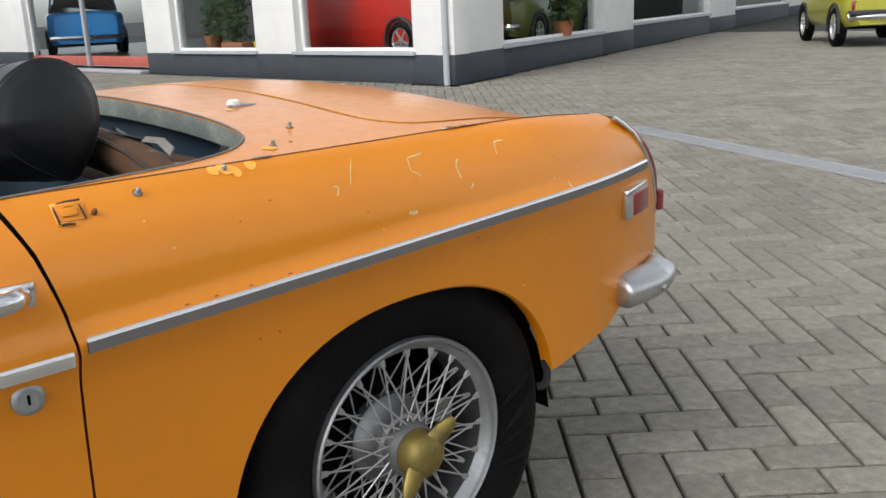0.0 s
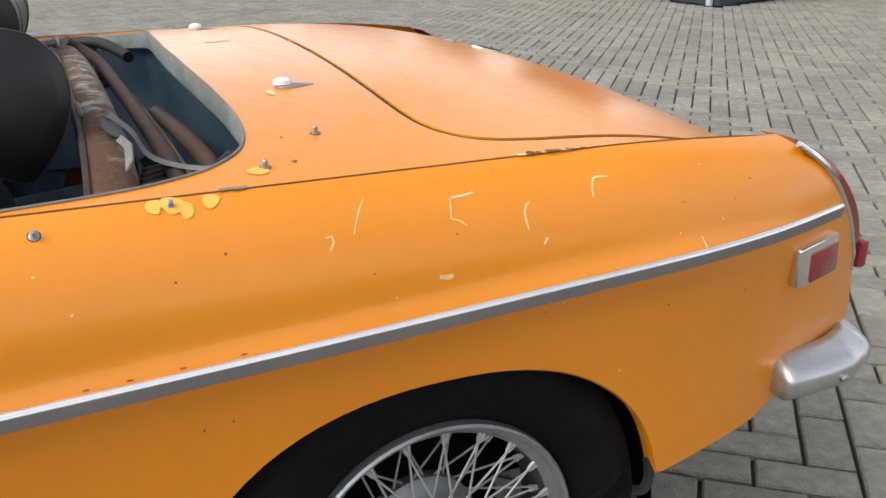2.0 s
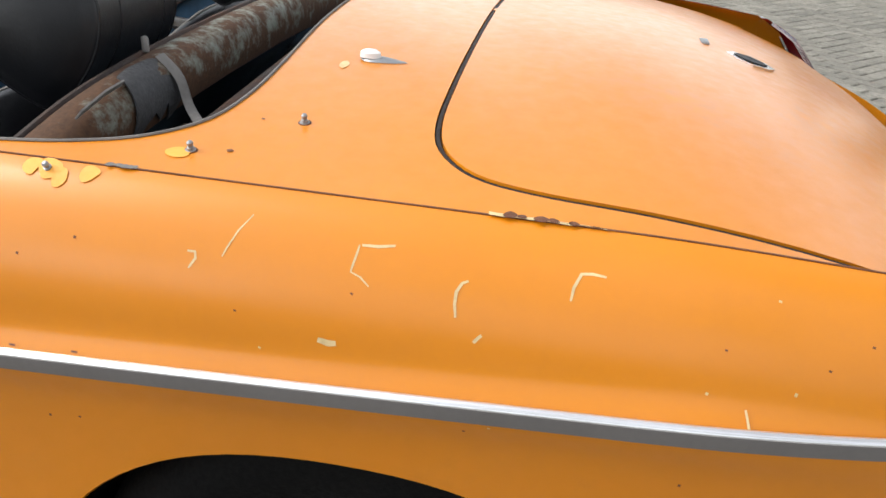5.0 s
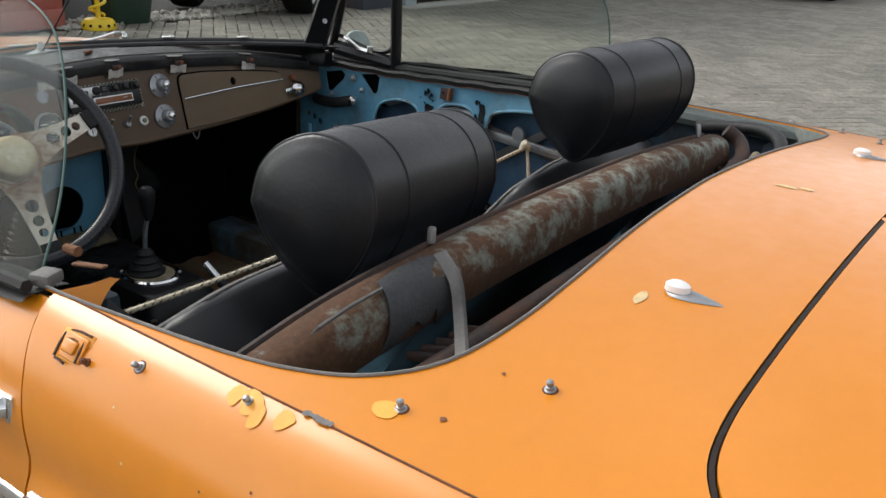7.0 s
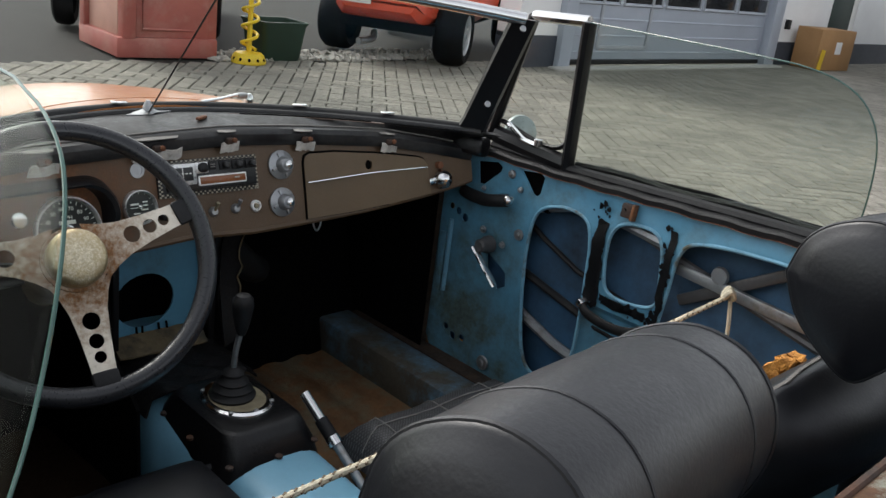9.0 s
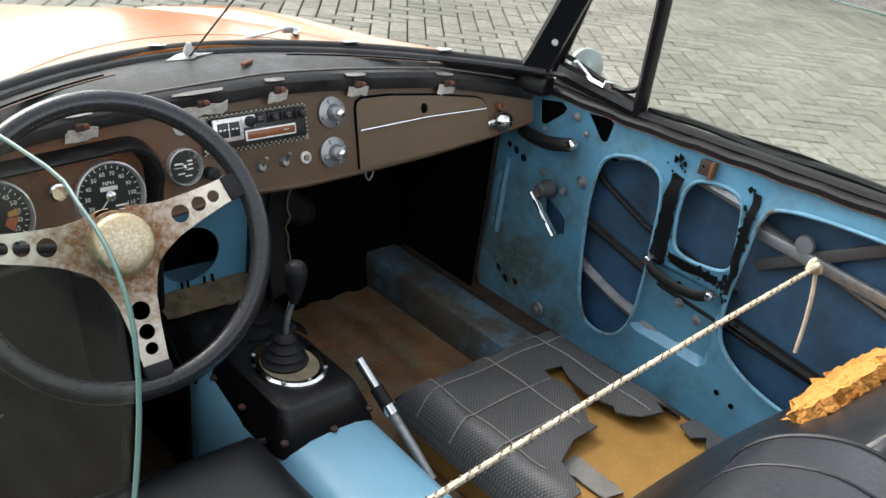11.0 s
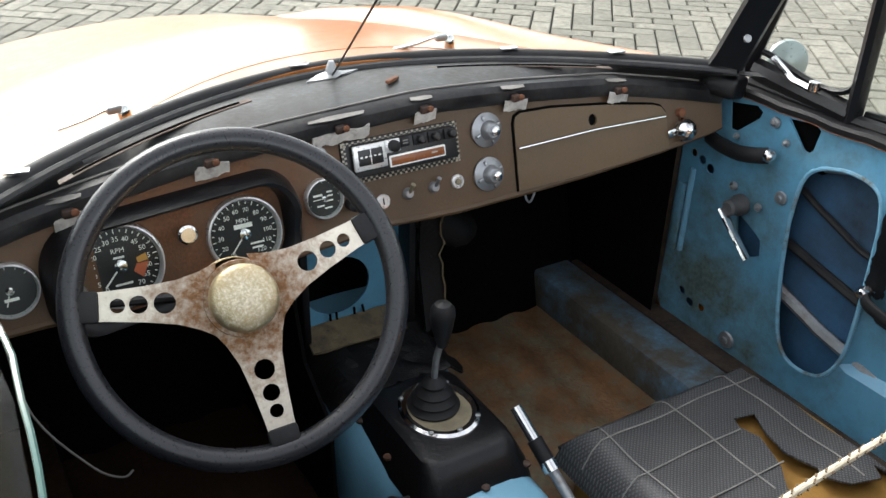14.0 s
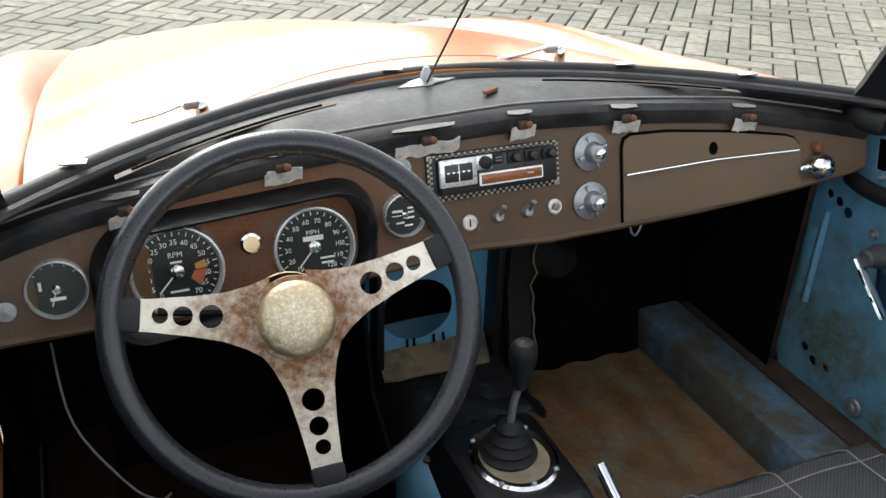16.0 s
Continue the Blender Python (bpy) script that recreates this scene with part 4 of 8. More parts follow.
INK_RED = surf("red_dial_print", (0.50, 0.12, 0.05), 0.6, 0, 0.05, 20, 200, 0.0)
INK_AMBER = surf("amber_dial_print", (0.55, 0.28, 0.06), 0.6, 0, 0.05, 20, 200, 0.0)


def lettering(text, size, m, parent, name="dial_lettering", material=None):
    """Letters turned into a mesh and laid at a pose."""
    cu = bpy.data.curves.new("letters", "FONT")
    cu.body, cu.size, cu.align_x, cu.align_y, cu.extrude, cu.resolution_u = text, size, "CENTER", "CENTER", 0.0001, 2
    tmp = bpy.data.objects.new("letters", cu)
    me = bpy.data.meshes.new_from_object(tmp)
    bpy.data.objects.remove(tmp)
    me.transform(m)
    me.materials.clear()
    me.materials.append(material or INK)
    ob = new(name, me)
    ob.parent = parent
    return ob


def dial(x, z, r, name, label, marks, first, last, numbers=(), words=(), needle=210, bars=()):
    m = on_dash(x, z, 0.0)
    g = part(name, turned([(0.0, 0.004), (r * 0.9, 0.004), (r * 0.92, 0.010), (r * 0.96, 0.014), (r, 0.013), (r * 1.03, 0.006), (r * 1.03, -0.004)], m, 44, close=False), SILVER, dash, label)
    part("face", turned([(0.0, 0.0048), (r * 0.905, 0.0048)], m, 40, close=False), DIAL, g)
    bm = bmesh.new()
    for k in range(marks):
        a = radians(first + (last - first) * k / (marks - 1))
        big = k % 2 == 0
        joined(bm, block((r * (0.10 if big else 0.06), r * 0.022, 0.0004), m @ pose(math.cos(a) * r * 0.83, math.sin(a) * r * 0.83, 0.0052, 0, 0, math.degrees(a)), 0))
    for bx, by, bw, bh in bars:
        joined(bm, block((r * bw, r * bh, 0.0004), m @ pose(bx * r, by * r, 0.0052), 0))
    part("scale_marks", bm, INK, g, smooth=False)
    for k, tx in enumerate(numbers):
        a = radians(first + (last - first) * k / (len(numbers) - 1))
        lettering(tx, r * 0.17, m @ pose(math.cos(a) * r * 0.64, math.sin(a) * r * 0.64, 0.0054), g, "dial_number")
    for tx, px, py, sz in words:
        lettering(tx, r * sz, m @ pose(px * r, py * r, 0.0054), g)
    a = radians(needle)
    part("needle", block((r * 0.62, r * 0.035, 0.0006), m @ pose(math.cos(a) * r * 0.30, math.sin(a) * r * 0.30, 0.0072, 0, 0, needle), 0), INK, g)
    part("needle_boss", turned([(r * 0.16, 0.0054), (r * 0.15, 0.010), (r * 0.08, 0.012), (0, 0.012)], m, 18, close=False), CHROME, g)
    lens = part("glass", turned([(0.0, 0.0125), (r * 0.93, 0.0125)], m, 30, close=False), GLASS, g)
    lens.visible_shadow = False
    return g


dial(-0.231, 0.707, 0.0535, "speedometer", "round chrome-rimmed speedometer with black face", 25, 232, -52, ("10", "20", "30", "40", "50", "60", "70", "80", "90", "100", "110", "120"), (("MPH", 0, 0.36, 0.17),), 228, ((0, 0.22, 0.5, 0.12), (0.3, -0.3, 0.35, 0.05), (0.3, -0.42, 0.3, 0.05)))
tacho = dial(-0.406, 0.716, 0.0555, "tachometer", "round chrome-rimmed rev counter with black face", 29, 232, -52, ("0", "5", "10", "15", "20", "25", "30", "35", "40", "45", "50", "55", "60", "65", "70"), (("RPM", 0, 0.36, 0.17),), 226, ((0, 0.20, 0.25, 0.05), (0, -0.45, 0.4, 0.05)))
mt = on_dash(-0.406, 0.716)
part("amber_sector", sheet([(0.022, -0.001), (0.036, 0.0), (0.034, 0.010), (0.021, 0.006)], lambda u, v: mt @ Vector((u, v, 0.0056)), step=0.01), INK_AMBER, tacho)
part("red_sector", sheet([(0.015, -0.011), (0.026, -0.022), (0.036, -0.002), (0.020, -0.002)], lambda u, v: mt @ Vector((u, v, 0.0056)), step=0.01), INK_RED, tacho)
dial(-0.102, 0.7255, 0.0295, "oil_gauge", "small chrome-rimmed oil and water gauge", 9, 200, -20, (), (), 180, ((-0.3, 0.2, 0.5, 0.10), (0.35, 0.3, 0.3, 0.08), (0.35, 0.1, 0.3, 0.08), (0.3, -0.15, 0.4, 0.08), (-0.2, -0.35, 0.4, 0.08), (0.2, -0.5, 0.4, 0.08)))
dial(-0.540, 0.731, 0.0335, "fuel_gauge", "small chrome-rimmed fuel gauge with black face", 5, 140, 40, (), (), 250, ((0, -0.35, 0.5, 0.12), (-0.5, 0.15, 0.1, 0.3)))

# column shroud, wheel
hub = Vector((-0.306, 1.3624, 0.7398))
TILT, YAW = 31.6, -10.7
wheel_m = Matrix.Translation(hub) @ pose(0, 0, 0, 90 - TILT, 0, YAW)
sw = part("steering_wheel", tube([(0.192 * math.cos(a), 0.192 * math.sin(a), -0.012) for a in np.linspace(0, 2 * math.pi, 73)[:-1]], 0.0145, 16, closed=True), RIM, car, "three-spoke steering wheel with thick black rim")
for v in sw.data.vertices:
    v.co = wheel_m @ v.co


def wheel_spoke(a):
    d = Vector((math.cos(radians(a)), math.sin(radians(a))))
    n = Vector((-d.y, d.x))
    prof = [(0.030, 0.044), (0.050, 0.034), (0.075, 0.026), (0.11, 0.021), (0.15, 0.0175), (0.172, 0.0165)]
    loop = [d * r + n * w for r, w in prof] + [d * r - n * w for r, w in reversed(prof)]
    holes = []
    for r, hr in ((0.089, 0.0125), (0.118, 0.0105), (0.141, 0.0085)):
        c = d * r
        holes.append([(c.x + hr * math.cos(t), c.y + hr * math.sin(t)) for t in np.linspace(0, 2 * math.pi, 17)[:-1]])
    return sheet([tuple(p) for p in loop], lambda u, v: wheel_m @ Vector((u, v, -0.004 - 0.05 * max(0, math.hypot(u, v) - 0.1))), holes, 0.012, 0.003)


SPOKES = (20.7, 173.9, -82.6)
for a in SPOKES:
    sp = part("spoke", wheel_spoke(a), SPOKE, sw, "rust-stained steel spoke with three round holes")
    d = Vector((math.cos(radians(a)), math.sin(radians(a)), 0))
    part("spoke_sleeve", block((0.026, 0.037, 0.014), wheel_m @ Matrix.Translation(d * 0.174 + Vector((0, 0, -0.009))) @ pose(0, 0, 0, 0, 0, a), 0.004), RUBBER, sp)
part("hub_plate", turned([(0.0, -0.001), (0.046, -0.001), (0.047, -0.006), (0.0, -0.007)], wheel_m, 32, close=False), SPOKE, sw)
part("horn_cap", turned([(0.041, 0.0), (0.041, 0.016), (0.039, 0.024), (0.034, 0.028), (0.022, 0.031), (0.006, 0.033), (0.0, 0.034)], wheel_m @ pose(0, 0, -0.002), 40, close=False), HUBCAP, sw, "pitted gold-coloured horn cap")
SHROUD = surf("rusty_cream_shroud", (0.42, 0.33, 0.19), 0.5, 0.2, 0.15, 14, 200, 0.1, (0.20, 0.10, 0.045), 0.40, 30, 0, 0.35)
part("column_shroud", turned([(0.046, -0.012), (0.048, -0.03), (0.044, -0.06), (0.036, -0.10), (0.034, -0.22)], wheel_m @ pose(-0.006, 0.004, 0), 28, close=False), SHROUD, car, "rusty cream steering column shroud")
part("column_stalk", tube([wheel_m @ Vector((-0.04, 0.01, -0.09)), wheel_m @ Vector((-0.15, 0.02, -0.075))], 0.006, 8), RUBBER, car)

# radio
rx0, rx1, rz0, rz1 = -0.064, 0.138, 0.733, 0.798
MESHM = surf("black_radio_plastic", (0.012, 0.012, 0.012), 0.4, 0, 0.1, 20, 200, 0.05)
CREAM = surf("dotted_cream_bezel", (0.36, 0.33, 0.26), 0.6, 0, 0.1, 20, 200, 0.05)
AMBER = surf("brown_radio_window", (0.20, 0.065, 0.02), 0.25, 0, 0.1, 20, 200, 0.02)


def slab_on_dash(x0, z0, x1, z1, out, depth, material, name, parent, label="", bevel=0.002):
    m = on_dash((x0 + x1) / 2, (z0 + z1) / 2, 0)
    return part(name, block((x1 - x0, z1 - z0, depth), m @ pose(0, 0, out - depth / 2), bevel), material, parent, label)


radio = slab_on_dash(rx0, rz0, rx1, rz1, 0.006, 0.02, MESHM, "car_radio", dash, "black and silver car radio with a chequered surround")
bm = bmesh.new()
mr = on_dash((rx0 + rx1) / 2, (rz0 + rz1) / 2, 0)
w2, h2 = (rx1 - rx0) / 2, (rz1 - rz0) / 2
for k in range(44):
    for j in (0, 1):
        if (k + j) % 2:
            continue
        u = -w2 + (k + 0.5) * 2 * w2 / 44
        for v in (h2 - 0.002 - j * 0.0038, -h2 + 0.002 + j * 0.0038):
            joined(bm, block((0.0034, 0.003, 0.001), mr @ pose(u, v, 0.0066), 0))
for k in range(18):
    for j in (0, 1):
        if (k + j) % 2:
            continue
        v = -h2 + (k + 0.5) * 2 * h2 / 18
        for u in (w2 - 0.002 - j * 0.0038, -w2 + 0.002 + j * 0.0038):
            joined(bm, block((0.0034, 0.003, 0.001), mr @ pose(u, v, 0.0066), 0))
part("chequer_surround", bm, CREAM, radio, "cream and black chequered surround", smooth=False)
slab_on_dash(-0.050, 0.7425, 0.128, 0.7925, 0.020, 0.03, MESHM, "radio_face", radio, "black radio body standing proud of the dash", 0.004)
slab_on_dash(-0.052, 0.7535, 0.003, 0.7915, 0.0235, 0.006, SILVER, "tuner_frame", radio, "silver tuner frame")
slab_on_dash(0.002, 0.7715, 0.027, 0.7915, 0.0233, 0.006, SILVER, "knob_frame", radio, "silver tuner frame")
slab_on_dash(-0.045, 0.7605, -0.004, 0.7845, 0.0242, 0.002, DIAL, "tuner_window", radio)
bm = bmesh.new()
for k in range(5):
    joined(bm, block((0.0040, 0.0022, 0.0006), on_dash(-0.040 + k * 0.0075, 0.7735) @ pose(0, 0, 0.0246), 0))
joined(bm, block((0.0012, 0.022, 0.0006), on_dash(-0.0245, 0.7725) @ pose(0, 0, 0.0248), 0))
part("tuner_marks", bm, INK, radio, smooth=False)
part("tuner_knob", turned([(0.0088, 0.020), (0.0088, 0.031), (0.006, 0.033), (0, 0.033)], on_dash(0.0145, 0.7815), 20, close=False), RUBBER, radio)
slab_on_dash(0.006, 0.7500, 0.104, 0.7680, 0.0228, 0.004, INK, "tape_slot_frame", radio)
slab_on_dash(0.0085, 0.7525, 0.1015, 0.7655, 0.0234, 0.002, AMBER, "tape_slot", radio, "brown tape slot flap")
slab_on_dash(0.078, 0.7590, 0.088, 0.7612, 0.0240, 0.001, CREAM, "slot_print", radio, bevel=0)
for x in (0.061, 0.087, 0.115):
    slab_on_dash(x - 0.011, 0.7745, x + 0.011, 0.7915, 0.0222, 0.004, RUBBER, "knob_recess", radio)
    part("radio_knob", turned([(0.0065, 0.021), (0.006, 0.031), (0.004, 0.033), (0, 0.033)], on_dash(x, 0.783), 16, close=False), MESHM, radio)
slab_on_dash(0.029, 0.776, 0.044, 0.7905, 0.0222, 0.004, RUBBER, "wave_band_key", radio)
for k in range(2):
    slab_on_dash(0.032, 0.7805 + k * 0.004, 0.041, 0.7825 + k * 0.004, 0.0230, 0.001, TAPE, "key_print", radio, bevel=0)

# heater knobs, switches
for z, x in ((0.706, 0.186), (0.775, 0.190)):
    m = on_dash(x, z)
    k = part("heater_knob", turned([(0.028, 0.0), (0.028, 0.004), (0.024, 0.006), (0.016, 0.010), (0.014, 0.020), (0.011, 0.024), (0, 0.024)], m, 30, close=False), STEEL, dash, "grey winged heater control knob")
    for a in (20, 110, 200, 290):
        part("wing", block((0.018, 0.006, 0.006), m @ pose(0, 0, 0, 0, 0, a) @ pose(0.016, 0, 0.008), 0.002), STEEL, k)
    part("cap", turned([(0.008, 0.02), (0.008, 0.032), (0.005, 0.034), (0, 0.034)], m, 16, close=False), CHROME, k)
for k, (x, z) in enumerate(((-0.004, 0.699), (0.040, 0.702), (0.086, 0.703), (0.129, 0.704))):
    m = on_dash(x, z)
    flat = k in (0, 3)
    b = part("switch_bezel", turned([(0.0115, 0.0), (0.0115, 0.003), (0.0095, 0.005), (0.007, 0.005), (0.0065, 0.003), (0, 0.003)] if flat else [(0.0095, 0.0), (0.0095, 0.003), (0.006, 0.008), (0, 0.008)], m, 20, close=False), SILVER if flat else STEEL, dash, "worn switch bezel")
    if k in (1, 2):
        part("toggle", tube([m @ Vector((0, 0, 0.004)), m @ Vector((0.002, 0.008, 0.012)), m @ Vector((0.003, 0.016, 0.018))], 0.0032, 8, radii=[0.0025, 0.0032, 0.0042]), PLATEM if k == 1 else STEEL, b)
    elif k == 0:
        part("key_slot", block((0.0018, 0.010, 0.001), m @ pose(0, 0, 0.0035), 0), DARK, b)
    else:
        part("button", turned([(0.005, 0.003), (0.005, 0.006), (0, 0.007)], m, 14, close=False), PLATEM, b)
part("choke_knob", turned([(0.006, 0), (0.006, 0.022), (0.013, 0.024), (0.013, 0.034), (0.010, 0.037), (0, 0.037)], on_dash(-0.317, 0.7345), 18, close=False), CHROME, dash, "chrome pull knob between the dials")
part("pull_knob", turned([(0.005, 0), (0.005, 0.018), (0.011, 0.02), (0.011, 0.03), (0, 0.031)], on_dash(-0.592, 0.727), 16, close=False), STEEL, dash)
part("bezel_hole", turned([(0.013, 0.0), (0.013, 0.003), (0.009, 0.003), (0.009, 0.001), (0, 0.001)], on_dash(-0.098, 0.786), 18, close=False), STEEL, dash)
part("black_knob", turned([(0.010, 0), (0.011, 0.02), (0.006, 0.024), (0, 0.024)], on_dash(-0.058, 0.708), 14, close=False), RUBBER, dash)

# glove box
GB = [(0.238, 0.671), (0.2395, 0.778), (0.243, 0.789), (0.254, 0.794), (0.31, 0.795), (0.42, 0.788), (0.505, 0.779), (0.518, 0.775), (0.527, 0.764), (0.531, 0.703), (0.44, 0.688), (0.34, 0.677)]
lockhole = [(0.386 + 0.008 * math.cos(a), 0.767 + 0.010 * math.sin(a)) for a in np.linspace(0, 2 * math.pi, 13)[:-1]]
box = part("glove_box_lid", sheet(GB, lambda x, z: (x, dash_y(x, z) - 0.006, z), [lockhole], 0.025, 0.012), GLOVE, dash, "brown crackle-finish glove box lid")
part("lid_gap", tube([(x, dash_y(x, z) - 0.001, z) for x, z in GB], 0.003, 6, closed=True), DARK, dash)
part("lid_strip", tube([(x, dash_y(x, z) - 0.009, z) for x, z in ((0.242, 0.741), (0.39, 0.7525), (0.523, 0.7595))], 0.0030, 8, squash=0.7), CHROME, box, "thin bright metal strip")
part("lock_hole", turned([(0.0, 0.0025), (0.011, 0.0025)], on_dash(0.386, 0.767), 14, close=False), DARK, box)
lampm = on_dash(0.560, 0.731)
ml = part("map_lamp", turned([(0.020, 0), (0.022, 0.006), (0.019, 0.018), (0.012, 0.026), (0, 0.029)], lampm, 22, close=False), CHROME, dash, "chrome dome map lamp")
part("lamp_ear", block((0.05, 0.014, 0.004), lampm @ pose(-0.01, 0, 0.003, 0, 0, 8), 0.002), CHROME, ml)
part("rusty_bolt", turned([(0.008, 0), (0.008, 0.01), (0.004, 0.012), (0, 0.012)], on_dash(0.556, 0.760), 12, close=False), RUST, dash)

# ---- dash top pad and windscreen ----


def pad_top(x):
    return lerp(x, TOP) + 0.029


def foot_z(x):
    return 0.849 - 0.004 * (abs(x) / 0.6) ** 2


rows = []
for x in np.linspace(-0.63, 0.63, 43):
    z0, z1 = lerp(x, TOP) - 0.001, pad_top(x)
    y0 = dash_y(x, z0)
    yf = screen_y(x) - 0.012
    zf = foot_z(x) + 0.001
    rows.append([(x, y0 + 0.012, z0 - 0.002), (x, y0 - 0.008, z0), (x, y0 - 0.013, z0 + 0.008), (x, y0 - 0.012, z1 - 0.008), (x, y0 - 0.004, z1), (x, y0 + 0.02, z1 + 0.003),
                 (x, y0 + (yf - y0) * 0.5, (z1 + zf) / 2 + 0.007), (x, yf - 0.02, zf), (x, yf, zf + 0.002)])
pad = part("dash_pad", grid(rows), PAD, car, "faded black dash top, cracked and peeling")
part("pad_seam", tube([(x, dash_y(x, lerp(x, TOP)) + 0.012, pad_top(x) + 0.0035) for x in np.linspace(-0.60, 0.60, 30)], 0.0016, 6), TAPE, pad)
SCRAP = surf("torn_pale_foam", (0.50, 0.47, 0.43), 0.85, 0, 0.25, 40, 220, 0.3, (0.22, 0.19, 0.17), 0.3, 60, 0, 0.2)
for x, w in ((-0.452, 0.022), (-0.262, 0.024), (-0.062, 0.046), (0.080, 0.019), (0.241, 0.022), (0.432, 0.021)):
    z0 = lerp(x, TOP)
    y0 = dash_y(x, z0)
    tr = random.Random(int(x * 1000))
    tilt = (lerp(x + 0.03, TOP) - lerp(x - 0.03, TOP)) / 0.06
    ragged = lambda lo, hi, n=9: [(-w + 2 * w * k / n, lo + tr.uniform(-0.0025, 0.0025)) for k in range(n + 1)] + [(w - 2 * w * k / n, hi + tr.uniform(-0.002, 0.002)) for k in range(n + 1)]
    c = part("trim_clip", sheet(ragged(-0.014, 0.005), lambda u, v: (x + u, y0 - 0.016 + 0.25 * max(0, -v) + 0.002 * math.sin(u * 150), z0 + v + tilt * u + 0.002), step=0.006, thick=0.003), SCRAP, pad, "torn pale foam scrap under the trim clip")
    part("clip_bracket", block((0.016, 0.010, 0.012), pose(x - 0.003, y0 - 0.017, z0 + 0.011, 8, 0, 4), 0.003), RUSTBAR, c, "rusty trim clip")
    part("clip_bolt", turned([(0.005, 0), (0.005, 0.004), (0.002, 0.006), (0, 0.006)], Matrix.Translation((x + 0.004, y0 - 0.021, z0 + 0.013)) @ pose(0, 0, 0, 90, 0, 0), 8, close=False), RUST, c)
    part("upper_flap", sheet([(-w, 0.0), (-w * 0.2, -0.003), (w * 0.9, -0.002), (w, 0.004), (w * 0.3, 0.006), (-w * 0.9, 0.007)], lambda u, v: (x - 0.005 + u, y0 - 0.012 + 1.2 * v, z0 + 0.0275 + tilt * u + 0.25 * v), step=0.006, thick=0.0008), TAPE, c, "grey clip leaf")
for xa, xb in ((-0.46, -0.16), (0.14, 0.42)):
    strip = [(x, 0.006) for x in np.linspace(xa, xb, 10)] + [(x, -0.006) for x in np.linspace(xb, xa, 10)]
    vent = part("demister_vent", sheet(strip, lambda x, v: (x, screen_y(x) - 0.060 + v, foot_z(x) + 0.0035), step=0.02, thick=0.0012), VENTM, pad, "brown edged demister slot")
    part("vent_slot", tube([(x, screen_y(x) - 0.060, foot_z(x) + 0.0042) for x in np.linspace(xa + 0.02, xb - 0.02, 9)], 0.0016, 6), DARK, vent)
part("pad_bolt", block((0.03, 0.008, 0.006), pose(0.060, 1.668, 0.8565, 0, 0, 30), 0.002), RUST, pad)

foot = [(x, screen_y(x), foot_z(x) + 0.004) for x in np.linspace(-0.60, 0.60, 41)]
ws = part("windscreen_seal", tube(foot, 0.012, 10, squash=0.9), RUBBER, car, "black windscreen with rubber seal and black pillars")
part("seal_lip", tube([(x, y - 0.022, z - 0.002) for x, y, z in foot], 0.007, 8), PAD, ws)
for x in (-0.50, -0.05, 0.30, 0.455):
    part("seal_tab", block((0.03, 0.012, 0.003), pose(x, screen_y(x) - 0.006, foot_z(x) + 0.018, 0, 0, -12), 0.001), CHROME, ws)


def screen_top(x):
    k = x / 0.60
    return Vector((x * 0.965, screen_y(x) - 0.10 - 0.02 * k * k, 1.125 - 0.03 * k * k))


rows = [[Vector((x, screen_y(x) + 0.002, foot_z(x) + 0.008)).lerp(screen_top(x), v) for v in (0, 0.25, 0.5, 0.75, 1)] for x in np.linspace(-0.595, 0.595, 33)]
g = part("windscreen_glass", grid(rows), GLASS, ws)
g.visible_shadow = False
part("top_rail", tube([screen_top(x) for x in np.linspace(-0.60, 0.60, 33)], 0.013, 10), CHROME, ws, "chrome windscreen top rail")
for s in (-1, 1):
    a = Vector((s * 0.602, screen_y(0.6) + 0.0, 0.842))
    b = screen_top(s * 0.60)
    rows = []
    for v in np.linspace(0, 1, 9):
        p = a.lerp(b, v)
        w = 0.030 - 0.012 * v if v > 0.1 else 0.036
        rows.append([p + Vector((s * 0.012, 0.016, 0)), p + Vector((s * 0.016, -0.018, 0)), p + Vector((0, -0.024, 0)), p + Vector((-s * w, -0.004 + 0.02, 0)), p + Vector((-s * w * 0.8, 0.028, 0))])
    part("pillar", ends(grid(rows, False, True)), BLACK, ws, "black painted windscreen pillar")
    for v in (0.28, 0.93):
        q = a.lerp(b, v)
        part("pillar_screw", turned([(0.007, 0), (0.006, 0.003), (0, 0.004)], Matrix.Translation(q + Vector((-s * 0.012, -0.012, 0))) @ pose(0, 0, 0, 70, 0, -s * 30), 10, close=False), STEEL, ws)
    part("pillar_bracket", block((0.052, 0.070, 0.042), pose(s * 0.632, 1.512, 0.806, 0, s * 12, s * 14), 0.010, 3), BLACK, ws, "black pillar foot bracket")
    part("hood_catch", block((0.03, 0.02, 0.016), pose(s * 0.615, 1.475, 0.845, 0, 10, s * 20), 0.004), STEEL, ws, "steel hood catch")

